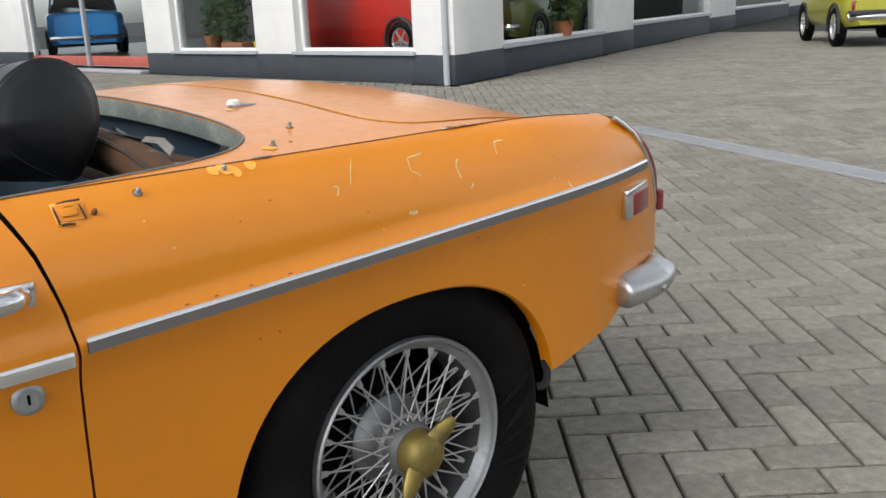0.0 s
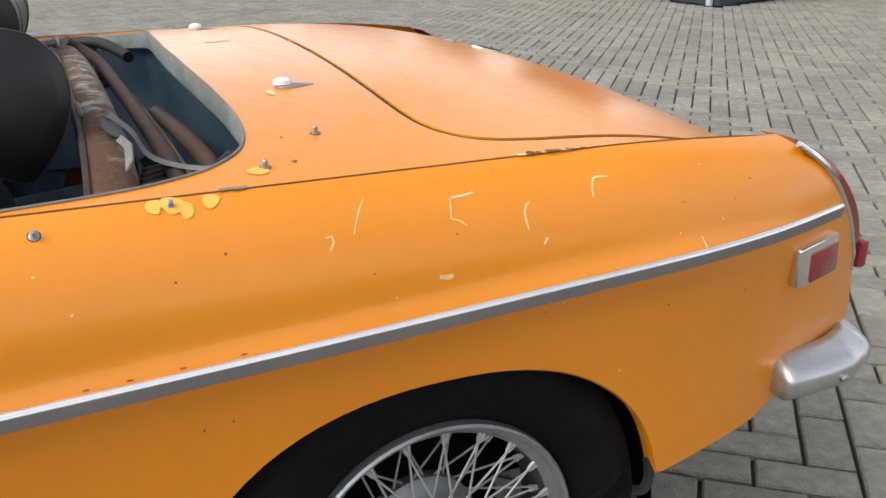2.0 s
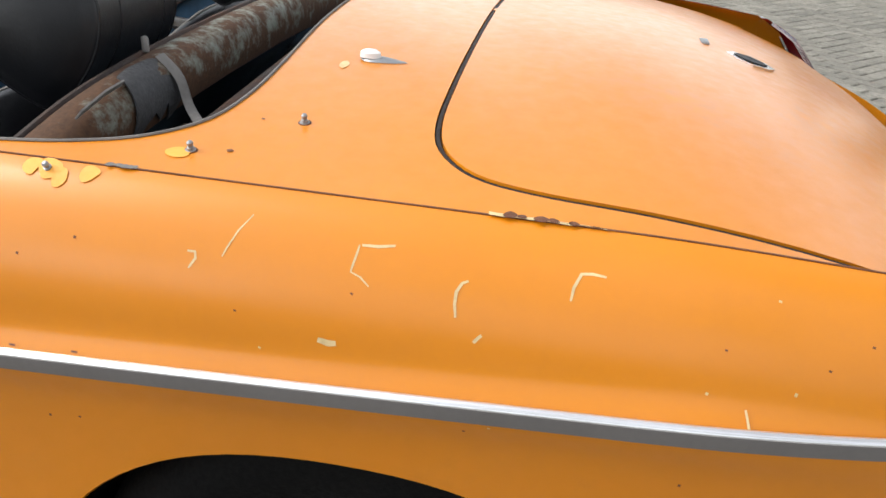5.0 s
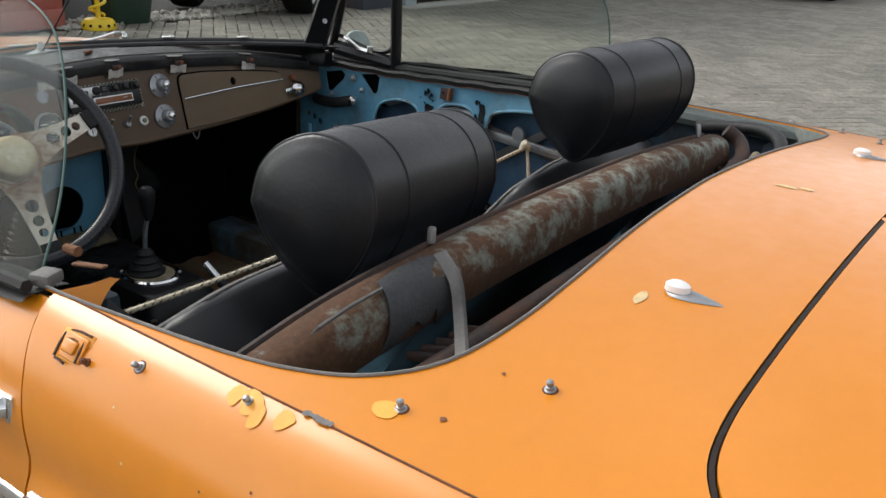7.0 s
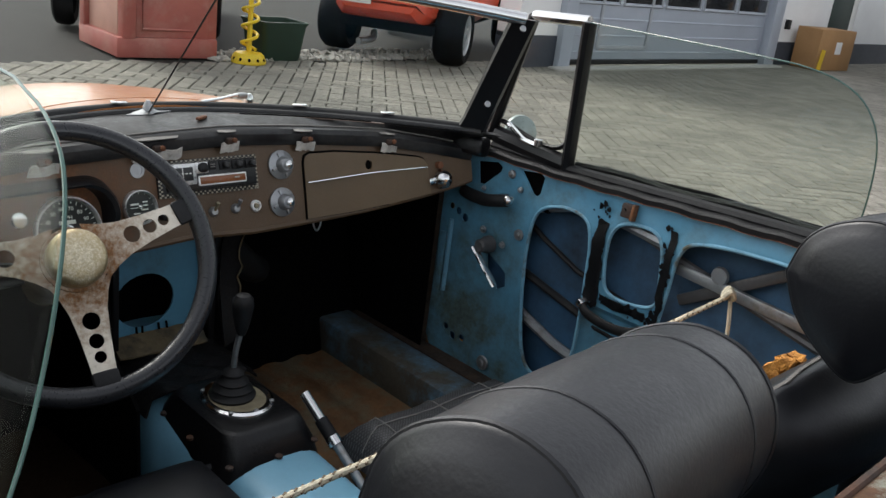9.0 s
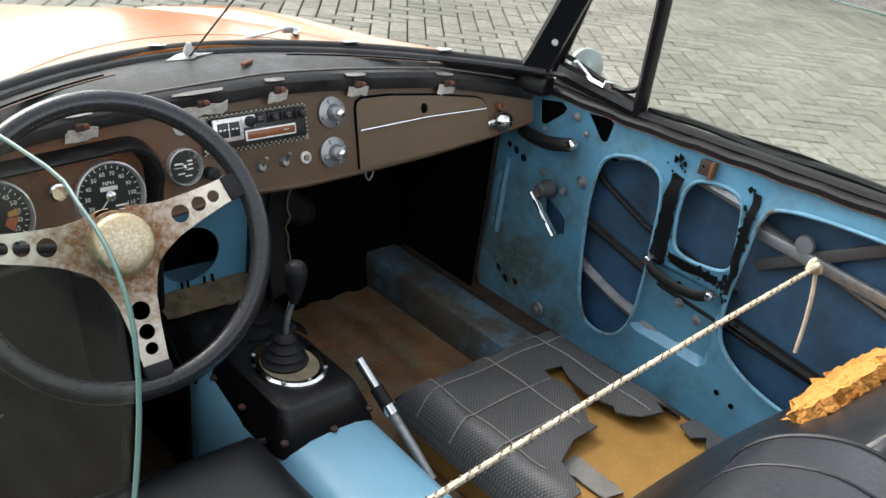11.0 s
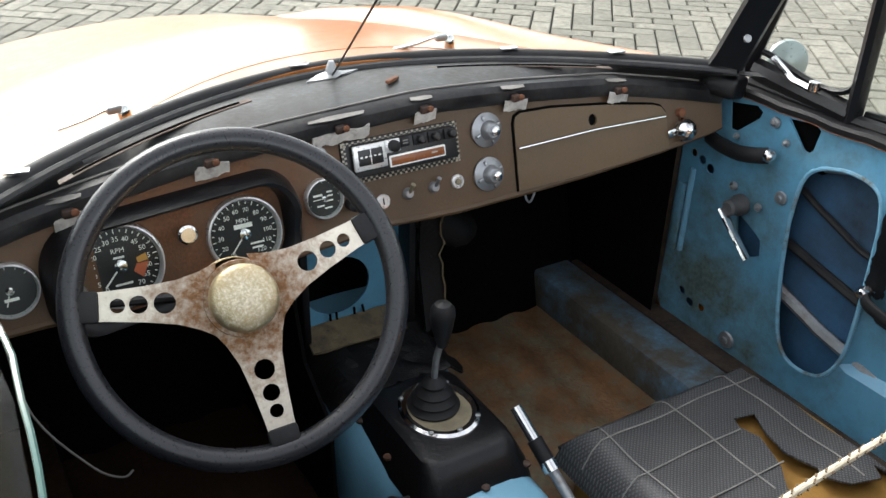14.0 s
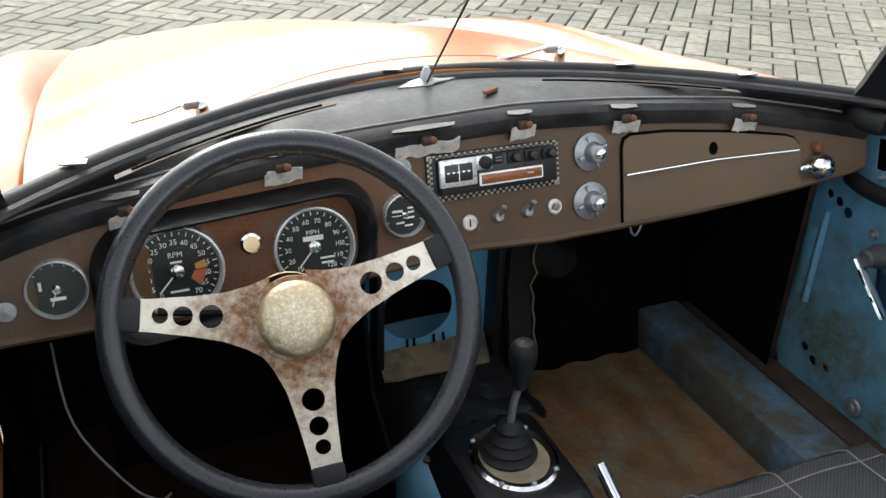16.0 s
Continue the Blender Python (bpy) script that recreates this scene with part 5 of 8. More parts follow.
# wipers, antenna
for x, y, dx, dy in ((-0.330, 1.752, -0.095, -0.012), (0.245, 1.800, -0.105, 0.012), (-0.445, 1.672, -0.09, -0.05)):
    z = bonnet_z(x, max(y, 1.8)) + 0.002
    wp = part("wiper", tube(spline([(x, y, z + 0.018), (x + dx * 0.25, y + dy * 0.25, z + 0.020), (x + dx * 0.6, y + dy * 0.6, z + 0.012), (x + dx, y + dy, z + 0.006)], 5), 0.006, 8, radii=None, squash=0.5), CHROME, car, "chrome wiper arm")
    part("spindle", turned([(0.010, -0.012), (0.010, 0.010), (0.0085, 0.018), (0.004, 0.022), (0, 0.022)], Matrix.Translation((x, y, z)), 16, close=False), CHROME, wp)
    part("hinge", block((0.022, 0.014, 0.012), pose(x + dx * 0.15, y + dy * 0.15, z + 0.018, 0, 0, math.degrees(math.atan2(dy, dx))), 0.003), STEEL, wp)
ant_b = Vector((-0.009, 1.741, 0.850))
ant_d = Vector((-0.389, -1.536, 1.0)).normalized()
ant = part("antenna", tube([ant_b + ant_d * 0.012, ant_b + ant_d * 0.85], 0.0016, 6), RUBBER, car, "thin black antenna rod on a grey foot")
part("antenna_foot", sheet([(-0.048, -0.012), (0, -0.016), (0.05, 0.008), (0.01, 0.020), (-0.01, 0.020)], lambda u, v: (ant_b.x + u, ant_b.y + v, 0.853 + 0.010 * max(0, 1 - math.hypot(u, v * 2) / 0.03)), step=0.01, thick=0.003), STEEL, ant, "grey metal antenna foot")
part("antenna_socket", turned([(0.011, -0.008), (0.009, 0.008), (0.004, 0.02), (0, 0.02)], Matrix.Translation(ant_b + Vector((0, 0, 0.006))), 14, close=False), STEEL, ant)

# ---- doors inside, side glass ----
DX = 0.672


def skin(y, z, out=0.0):
    return (DX - out, y, z)


H1 = [tuple(p[:2]) for p in spline([(1.345, 0.60, 0), (1.338, 0.680, 0), (1.312, 0.716, 0), (1.255, 0.732, 0), (1.203, 0.722, 0), (1.186, 0.680, 0), (1.181, 0.62, 0), (1.178, 0.48, 0), (1.184, 0.41, 0), (1.208, 0.360, 0), (1.25, 0.342, 0), (1.292, 0.352, 0), (1.318, 0.40, 0), (1.336, 0.50, 0), (1.345, 0.60, 0)], 4)][:-1]
H2 = [tuple(p[:2]) for p in spline([(1.143, 0.660, 0), (1.140, 0.710, 0), (1.118, 0.740, 0), (1.075, 0.750, 0), (1.040, 0.746, 0), (1.022, 0.722, 0), (1.014, 0.668, 0), (1.010, 0.620, 0), (1.024, 0.600, 0), (1.066, 0.590, 0), (1.110, 0.590, 0), (1.134, 0.608, 0), (1.143, 0.660, 0)], 4)][:-1]
H3 = [tuple(p[:2]) for p in spline([(0.992, 0.65, 0), (0.984, 0.72, 0), (0.955, 0.752, 0), (0.86, 0.768, 0), (0.72, 0.772, 0), (0.665, 0.750, 0), (0.655, 0.60, 0), (0.665, 0.46, 0), (0.72, 0.405, 0), (0.82, 0.400, 0), (0.92, 0.420, 0), (0.985, 0.465, 0), (1.0, 0.54, 0), (0.992, 0.65, 0)], 4)][:-1]
T1 = [(1.520, 0.764), (1.462, 0.776), (1.448, 0.768), (1.452, 0.756), (1.496, 0.716), (1.510, 0.716)]
T2 = [(1.392, 0.776), (1.340, 0.784), (1.328, 0.776), (1.334, 0.740), (1.342, 0.732), (1.352, 0.734)]
DROP = [(1.462, 0.565), (1.40, 0.535), (1.395, 0.505), (1.42, 0.490), (1.455, 0.52)]
PIN = [[(cy + r * math.cos(a), cz + r * math.sin(a)) for a in np.linspace(0, 2 * math.pi, 11)[:-1]] for cy, cz, r in ((1.585, 0.640, 0.008), (1.562, 0.634, 0.009), (1.540, 0.624, 0.010), (1.555, 0.345, 0.009), (1.53, 0.330, 0.010), (1.50, 0.335, 0.009), (1.585, 0.56, 0.010))]
edge = [(1.615, 0.775), (1.618, 0.300), (1.600, 0.272), (1.56, 0.262), (0.615, 0.262), (0.600, 0.30), (0.592, 0.812), (1.05, 0.803), (1.29, 0.792), (1.45, 0.795), (1.56, 0.790)]


RIMS = [[tuple(p[:2]) for p in spline([(a, b, 0) for a, b in h + h[:1]], 3)][:-1] for h in (H1, H2, H3)]


def pressed(y, z):
    """The pressing's relief: raised rims round the openings and a dished panel between."""
    d = min(min(math.hypot(y - p[0], z - p[1]) for p in h) for h in RIMS)
    rim = 0.007 * math.exp(-((d - 0.006) / 0.010) ** 2)
    dish = -0.016 if 1.01 < y < 1.17 and 0.40 < z < 0.54 else 0
    ridge = -0.008 * math.exp(-((y - 1.435) / 0.05) ** 2 - ((z - 0.53) / 0.09) ** 2)
    return skin(y, z, rim + dish + ridge)


inner = part("inner_panel", sheet(edge, pressed, RIMS + [T1, T2, DROP] + PIN, 0.015, 0.003), BLUE, door_r, "stripped blue inner door panel with open pressings")
# blackish stain puts the door cavity's shade into the blue
DOORCAV = surf("blue_door_cavity_shade", (0.045, 0.15, 0.29), 0.5, 0, 0.12, 3, 90, 0.03, (0.010, 0.012, 0.014), 0.50, 2.6, 0, 0.45, 0.9)
# near-black block paints the dark behind the corner holes
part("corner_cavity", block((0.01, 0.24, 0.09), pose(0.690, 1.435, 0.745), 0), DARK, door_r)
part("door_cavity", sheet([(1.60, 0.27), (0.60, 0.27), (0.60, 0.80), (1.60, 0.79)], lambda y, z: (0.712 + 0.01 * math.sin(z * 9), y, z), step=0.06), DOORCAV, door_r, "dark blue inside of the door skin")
plain = [(y, z) for y, z in edge]
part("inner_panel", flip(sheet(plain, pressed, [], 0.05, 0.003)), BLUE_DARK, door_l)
for y0, y1, z0, z1 in ((1.148, 1.176, 0.560, 0.735), (0.996, 1.010, 0.560, 0.760), (1.030, 1.136, 0.566, 0.586)):
    tr = random.Random(int(y0 * 1000))
    jag = lambda a, b: (y0 + (y1 - y0) * a + tr.uniform(-0.0035, 0.0035), z0 + (z1 - z0) * b + tr.uniform(-0.004, 0.004))
    pts = [jag(0, b) for b in np.linspace(0, 1, 13)] + [jag(a, 1) for a in (0.3, 0.7)] + [jag(1, b) for b in np.linspace(1, 0, 13)] + [jag(a, 0) for a in (0.7, 0.3)]
    part("tar_strip", sheet(pts, lambda y, z: (pressed(y, z)[0] - 0.0035, y, z), step=0.02, thick=0.0015), BLACK, inner, "flaking black tar strip")
fr = random.Random(17)
bm = bmesh.new()
for k in range(150):
    zc = fr.uniform(0.545, 0.77)
    yc = fr.choice((1.162, 1.003)) + fr.gauss(0, 0.009) if k % 3 else fr.uniform(1.01, 1.15)
    if k % 3 == 0:
        zc = 0.574 + fr.gauss(0, 0.010)
    if inside((yc, zc), H2) or inside((yc, zc), H1) or inside((yc, zc), H3):
        continue
    r = fr.uniform(0.002, 0.0065)
    at = Vector((pressed(yc, zc)[0] - 0.0042, yc, zc))
    vs = [bm.verts.new(at + Vector((0, r * fr.uniform(0.5, 1.2) * math.cos(a), r * fr.uniform(0.6, 1.6) * math.sin(a)))) for a in np.linspace(0, 2 * math.pi, 8)[:-1]]
    bm.faces.new(vs)
tagged(part("tar_flake", bm, BLACK, inner, smooth=False, recalc=False), "scattered flakes of black tar", kind="stuff")
for loop in RIMS:
    part("opening_rim", tube([Vector(pressed(y, z)) + Vector((0.001, 0, 0)) for y, z in loop], 0.0040, 8, closed=True), BLUE_RIM, inner, "pale worn rim of the opening")
part("pressed_rib", tube([(DX - 0.002, 1.578, z) for z in np.linspace(0.43, 0.61, 8)], 0.006, 8), BLUE_RIM, inner)
# rods and window rails inside the door
for pts, r, mt_ in (([(1.40, 0.68), (1.32, 0.64), (1.22, 0.60), (1.0, 0.56)], 0.006, RUBBER), ([(1.36, 0.70), (1.22, 0.745), (1.0, 0.72)], 0.012, STEEL), ([(1.15, 0.745), (1.0, 0.705), (0.8, 0.66), (0.62, 0.62)], 0.009, STEEL_DARK),
                  ([(1.37, 0.46), (1.25, 0.42), (1.1, 0.39)], 0.012, STEEL), ([(1.36, 0.55), (1.15, 0.50), (0.65, 0.46)], 0.009, RUBBER), ([(0.99, 0.50), (0.62, 0.455)], 0.012, BLACK)):
    part("door_rod", tube([(0.695, y, z) for y, z in pts], r, 8), mt_, inner)
rail = part("window_rail", block((0.012, 0.30, 0.022), pose(0.690, 0.86, 0.680, 4, 0, 0), 0.003), STEEL, inner, "grey steel window lift rail")
part("lift_arm", block((0.008, 0.24, 0.022), pose(0.696, 0.88, 0.69, -32, 0, 0), 0.004), STEEL_DARK, inner)
part("arm_pivot", turned([(0.018, 0), (0.016, 0.006), (0, 0.007)], Matrix.Translation((0.688, 0.905, 0.705)) @ pose(0, 0, 0, 0, -90, 0), 16, close=False), STEEL, inner)

# crank, lever, pull, screws
m_in = lambda y, z, out=0.004: Matrix.Translation((DX - out, y, z)) @ pose(0, 0, 0, 0, -90, 0)
crank = part("window_crank", turned([(0.020, 0), (0.020, 0.012), (0.015, 0.02), (0.015, 0.034), (0.011, 0.038), (0, 0.038)], m_in(1.450, 0.590), 20, close=False), STEEL_DARK, inner, "worn window crank with steel arm")
part("crank_arm", tube([(DX - 0.042, 1.462, 0.585), (DX - 0.046, 1.42, 0.552), (DX - 0.044, 1.384, 0.518)], 0.0085, 8, squash=0.6), CHROME, crank)
part("crank_slot", tube([(DX - 0.052, 1.448, 0.574), (DX - 0.052, 1.405, 0.538)], 0.002, 6), DARK, crank)
lever = part("door_lever", tube(spline([(DX - 0.012, 1.545, 0.690), (DX - 0.022, 1.51, 0.690), (DX - 0.030, 1.46, 0.694), (DX - 0.028, 1.425, 0.702), (DX - 0.018, 1.405, 0.707)], 4), 0.011, 10, radii=None, squash=1.3), RUBBER, inner, "black inner door lever")
part("lever_end", turned([(0.013, 0), (0.012, 0.012), (0.007, 0.018), (0, 0.019)], m_in(1.405, 0.707, 0.012), 14, close=False), CHROME, lever)
for y, z, r in ((1.371, 0.637, 0.013), (1.475, 0.617, 0.009), (1.413, 0.600, 0.008), (1.42, 0.306, 0.018), (1.09, 0.497, 0.010), (1.045, 0.482, 0.011), (1.415, 0.762, 0.010), (1.385, 0.735, 0.007), (1.49, 0.71, 0.006)):
    part("panel_screw", turned([(r, 0), (r * 0.9, 0.004), (r * 0.45, 0.005), (r * 0.4, 0.009), (0, 0.010)], m_in(y, z), 14, close=False), STEEL, inner, "zinc panel screw")
for y, z in ((0.965, 0.365), (0.93, 0.355), (0.975, 0.50), (1.11, 0.525)):
    part("small_hole", turned([(0.0, 0.0), (0.006, 0.0)], m_in(y, z, 0.0045 if z < 0.45 else -0.012), 10, close=False), DARK, inner)
pull = part("door_pull", tube(spline([(DX - 0.008, 1.172, 0.556), (DX - 0.024, 1.155, 0.545), (DX - 0.026, 1.10, 0.536), (DX - 0.024, 1.05, 0.540), (DX - 0.008, 1.028, 0.548)], 4), 0.008, 10, squash=1.5), RUBBER, inner, "black door pull with chrome ends")
for y, z in ((1.172, 0.556), (1.028, 0.548)):
    part("pull_end", turned([(0.011, 0), (0.011, 0.016), (0.007, 0.022), (0, 0.023)], m_in(y, z), 14, close=False), CHROME, pull)
stub = part("striker_stub", block((0.016, 0.026, 0.028), pose(DX - 0.008, 1.108, 0.772, 0, 8, 12), 0.002), RUSTBAR, inner, "rusty folded bracket")
part("bracket_fold", block((0.018, 0.006, 0.032), pose(DX - 0.012, 1.093, 0.772, 0, 8, 4), 0.001), ORANGE_RUST, stub)
part("bracket_hole", turned([(0.0, 0.0), (0.004, 0.0)], m_in(1.112, 0.774, 0.0168), 10, close=False), DARK, stub)
# dark block added to cover the orange skin edge in the door gap
part("front_seal", block((0.030, 0.022, 0.50), pose(0.664, 1.630, 0.52), 0.006), SEALM, inner, "grimy brown door seal")
part("stiffener", block((0.010, 0.018, 0.15), pose(DX - 0.006, 1.595, 0.50), 0.004), BLUE, inner)

for s in (-1, 1):
    dr = door_r if s > 0 else door_l
    # window slot rubbers and cap along the door top
    part("window_seal", tube([(s * 0.690, y, lerp(y, [(0.60, 0.836), (1.29, 0.806)])) for y in np.linspace(0.605, 1.50, 14)], 0.012 if s > 0 else 0.006, 8, squash=0.9), RUBBER, dr, "black perished window seal")
    part("window_seal", tube([(s * 0.706, y, lerp(y, [(0.60, 0.846), (1.29, 0.818)]) + 0.003 * math.sin(y * 23)) for y in np.linspace(0.605, 1.28, 16)], 0.007, 6), RUBBER, dr)
    cap = [[(s * a, y, lerp(y, [(0.60, 0.838), (0.75, 0.824), (1.29, 0.800), (1.55, 0.798)]) + b + 0.0015 * math.sin(y * 57)) for a, b in ((0.662, -0.014), (0.660, -0.003), (0.664, 0.002), (0.690, 0.003), (0.708, 0.003), (0.716, -0.002))] for y in np.linspace(0.60, 1.575, 30)]
    part("door_top_cap", grid(cap), RUBBER, dr, "black perished door top")
    part("red_edge_line", tube([r_[0] for r_ in cap], 0.0008, 6), RUST, dr, "thin rusty red door edge")
    part("torn_flap", sheet([(0.66, 0.0), (0.80, -0.004), (0.86, 0.006), (0.98, 0.002), (1.02, 0.010), (1.20, 0.008), (1.215, 0.022), (1.10, 0.020), (0.97, 0.024), (0.84, 0.018), (0.67, 0.016)], lambda y, v: (s * (0.712 - 0.12 * v), y, lerp(y, [(0.60, 0.838), (0.75, 0.824), (1.29, 0.800)]) + 0.004 + v), step=0.015, thick=0.002), RUBBER, dr, "torn black rubber flap")
    # quarter light: frame, pane
    A, B = Vector((s * 0.690, 1.515, 0.818)), Vector((s * 0.692, 1.292, 0.800))
    Cq, D = Vector((s * 0.662, 1.274, 1.106)), Vector((s * 0.655, 1.408, 1.098))
    ql = part("quarter_light", tube([A + Vector((0, -0.02, 0.012)), A.lerp(B, 0.5) + Vector((0, 0, 0.012)), B + Vector((0, 0.005, 0.012))], 0.017, 8, squash=1.2), BLACK, dr, "black-framed quarter light")
    part("rear_bar", tube([B, B.lerp(Cq, 0.5), Cq], 0.0125, 8, squash=1.3), BLACK, ql)
    part("top_bar", tube([Cq, D], 0.0115, 8), CHROME, ql)
    part("front_bar", tube([D, D.lerp(A, 0.3), D.lerp(A, 0.7), A], 0.012, 8), BLACK, ql)
    part("inner_frame", tube(spline([D.lerp(A, 0.12), D.lerp(A, 0.75), A.lerp(B, 0.25) + Vector((0, 0, 0.045)), A.lerp(B, 0.8) + Vector((0, 0, 0.035)), B.lerp(Cq, 0.3), B.lerp(Cq, 0.9)], 4), 0.006, 6), BLACK, ql)
    pane = part("pane", grid([[A.lerp(B, u).lerp(D.lerp(Cq, u), v) for v in (0.06, 0.5, 0.97)] for u in (0.04, 0.5, 0.96)]), GLASS, ql)
    pane.visible_shadow = False
    part("vent_catch", tube([(s * 0.672, 1.45, 0.865), (s * 0.668, 1.40, 0.842), (s * 0.668, 1.36, 0.838)], 0.006, 8), CHROME, ql, "chrome vent catch")
    part("catch_knob", turned([(0.010, 0), (0.009, 0.014), (0, 0.016)], Matrix.Translation((s * 0.668, 1.358, 0.838)), 12, close=False), CHROME, ql)
    # wound-up door glass with a rounded rear corner
    glass_x = lambda y, z: (0.695 - lerp(y, [(0.6, 0.36), (0.85, 0.32), (1.27, 0.13)]) * max(0, z - 0.84)) if s > 0 else 0.687 - lerp(y, [(0.6, 0.45), (0.85, 0.40), (1.27, 0.13)]) * max(0, z - 0.84)
    back = [(0.624, 0.838), (0.624, 0.90), (0.635, 0.95), (0.660, 1.005), (0.692, 1.052), (0.73, 1.082), (0.79, 1.100), (0.88, 1.106)] if s < 0 else [(0.697, 0.84), (0.684, 0.92), (0.680, 0.99), (0.690, 1.04), (0.722, 1.08), (0.785, 1.102), (0.90, 1.108)]
    loop = back + [(1.27, 1.105), (1.285, 0.80), (0.95, 0.815)]
    gl = part("door_glass", sheet(loop, lambda y, z: (s * glass_x(y, z), y, z), step=0.06, thick=0.005), GLASS, dr, "clear door glass wound up", smooth=False)
    gl.visible_shadow = False
    rim = [(s * (glass_x(y, z) - 0.0025), y, z) for y, z in back + [(1.27, 1.105)]]
    part("glass_edge", tube(spline(rim, 4), 0.0014, 6), surf("green_glass_edge", (0.06, 0.12, 0.105), 0.15, 0, 0.1, 20, 100, 0.0), gl, "greenish polished glass edge")

# faded writing on the driver's glass, as bars
bm = bmesh.new()
for k, (w, h) in enumerate(((0.004, 0.010), (0.005, 0.012), (0.003, 0.010), (0.003, 0.016), (0.003, 0.012), (0.003, 0.010), (0.004, 0.014), (0.004, 0.008))):
    joined(bm, block((0.0006, h * 0.6, w * 0.45), pose(-0.6985 + 0.0026 * k, 0.655, 0.862 + k * 0.0062, 8, 22), 0))
part("glass_print", bm, TAPE, door_l, "faded print on the glass", smooth=False)

# round door mirror seen through the quarter light
mir = part("door_mirror", turned([(0.0, 0.014), (0.026, 0.012), (0.038, 0.004), (0.040, -0.004), (0.0, -0.005)], Matrix.Translation((0.775, 1.50, 0.828)) @ pose(0, 0, 0, 80, 0, -25), 28, close=False), surf("pale_mirror_back", (0.26, 0.31, 0.30), 0.3, 0.3, 0.05), door_r, "round door mirror on a chrome stem")
part("mirror_stem", tube([(0.735, 1.49, 0.785), (0.755, 1.495, 0.80), (0.775, 1.50, 0.815)], 0.006, 8), CHROME, mir)

# ---- seats ----


def cushion(cx, y0, y1, wide, z0, ztop, name, material, label, parent):
    """A padded seat squab with sewn channels."""
    rows = []
    for u in np.linspace(-1, 1, 29):
        row = []
        for v in np.linspace(0, 1, 25):
            x, y = cx + u * wide, y0 + (y1 - y0) * v
            e = max(0, 1 - max(abs(u) ** 8, abs(2 * v - 1) ** 10))
            z = z0 + (ztop - z0) * e ** 0.35
            seam = min(abs((u * 2.5 + 10) % 1 - 0.5), 0.5)
            z -= 0.004 * math.exp(-((0.5 - seam) / 0.04) ** 2) * e
            row.append((x, y, z + 0.012 * (1 - u * u) * (v - 0.5)))
        rows.append(row)
    return part(name, grid(rows), material, parent, label)


STITCH = surf("grey_thread", (0.26, 0.25, 0.235), 0.8, 0, 0.2, 40, 200, 0.1)


def stitch(points, parent):
    part("seam_stitch", tube(points, 0.0014, 5), STITCH, parent)


def seat(cx, label, torn):
    top = 0.338
    st = thing("car_seat", label, "seat", "seats in the car")
    st.parent = car
    for k in ("category", "group"):
        del st[k]
    base = part("seat_base", block((0.40, 0.44, 0.11), pose(cx, 1.10, 0.245), 0.02, 3), WOODPLY if torn else LEATHER, st)
    if torn:
        # upholstery covers the front; the rear half is torn off to the board
        def cover(u, v):
            e = min(1, (0.215 - abs(u)) / 0.035) if abs(u) < 0.215 else 0
            f = min(1, max(0, (1.352 - v) / 0.04))
            z = 0.255 + (top - 0.255) * max(0, min(e, f)) ** 0.4
            return (cx + u, v, z + 0.003 * math.sin(v * 40) * math.sin(u * 31))
        loop = [(-0.2149, 0.95), (-0.2149, 1.351), (0.2149, 1.351), (0.2149, 0.985), (0.19, 0.992), (0.165, 1.03), (0.155, 1.005), (0.10, 1.02), (0.075, 1.055), (0.085, 1.07), (0.065, 1.12), (0.075, 1.165), (0.098, 1.212), (0.060, 1.222),
                (0.052, 1.20), (0.058, 1.165), (0.035, 1.10), (0.005, 1.062), (0.012, 1.048), (-0.06, 1.045), (-0.12, 1.02), (-0.15, 0.95)]
        c = part("seat_cover", sheet(loop, cover, step=0.016, thick=0.004), CLOTH, st, "torn black basket-weave seat cover")
        for x in (-0.155, -0.01, 0.135):
            stitch([Vector(cover(x - 0.004, v)) + Vector((0, 0, 0.002)) for v in np.linspace(1.348, 1.07 if abs(x) < 0.1 else 1.02, 20)], c)
        for v in (1.285, 1.195, 1.105):
            stitch([Vector(cover(u, v)) + Vector((0, 0, 0.002)) for u in np.linspace(-0.21, 0.21 if v > 1.2 else 0.045, 26)], c)
        part("cover_piping", tube([cover(u, 1.345) for u in np.linspace(-0.21, 0.21, 20)], 0.004, 6), LEATHER, c)
        part("bare_board", sheet([(-0.19, 0.80), (0.205, 0.80), (0.205, 1.25), (-0.19, 1.25)], lambda u, v: (cx + u, v, 0.312 + 0.004 * math.sin(u * 17 + v * 9)), step=0.04, thick=0.004), WOODPLY, st, "bare ochre seat foam with dents")
        part("cover_scrap", sheet([(0.12, 0.86), (0.20, 0.87), (0.205, 0.965), (0.165, 0.972), (0.150, 0.935), (0.175, 0.92), (0.125, 0.89)], lambda u, v: (cx + u, v, 0.325 + 0.1 * max(0, 0.16 - u)), step=0.015, thick=0.004), CLOTH, st)
        part("canvas_scrap", sheet([(-0.11, 0.93), (-0.07, 0.92), (-0.065, 1.03), (-0.115, 1.03)], lambda u, v: (cx + u, v, 0.321), step=0.015, thick=0.003), TAPE, st, "frayed grey canvas scrap")
    else:
        c = cushion(cx + 0.06, 0.86, 1.33, 0.22, 0.25, 0.408, "seat_cover", LEATHER, "black leather seat cover", st)
        part("cover_piping", tube([(cx + 0.06 + 0.219 * u, 1.323 - 0.012 * abs(u) ** 6, 0.36) for u in np.linspace(-1, 1, 16)], 0.005, 6), LEATHER, c)
    # backrest, leaning back: thick, with a domed top
    bx = cx - 0.07 if torn else cx + 0.03
    up, lean = Vector((0, 0.82, 0.56)), Vector((0, -0.58, 0.82))
    rows = []
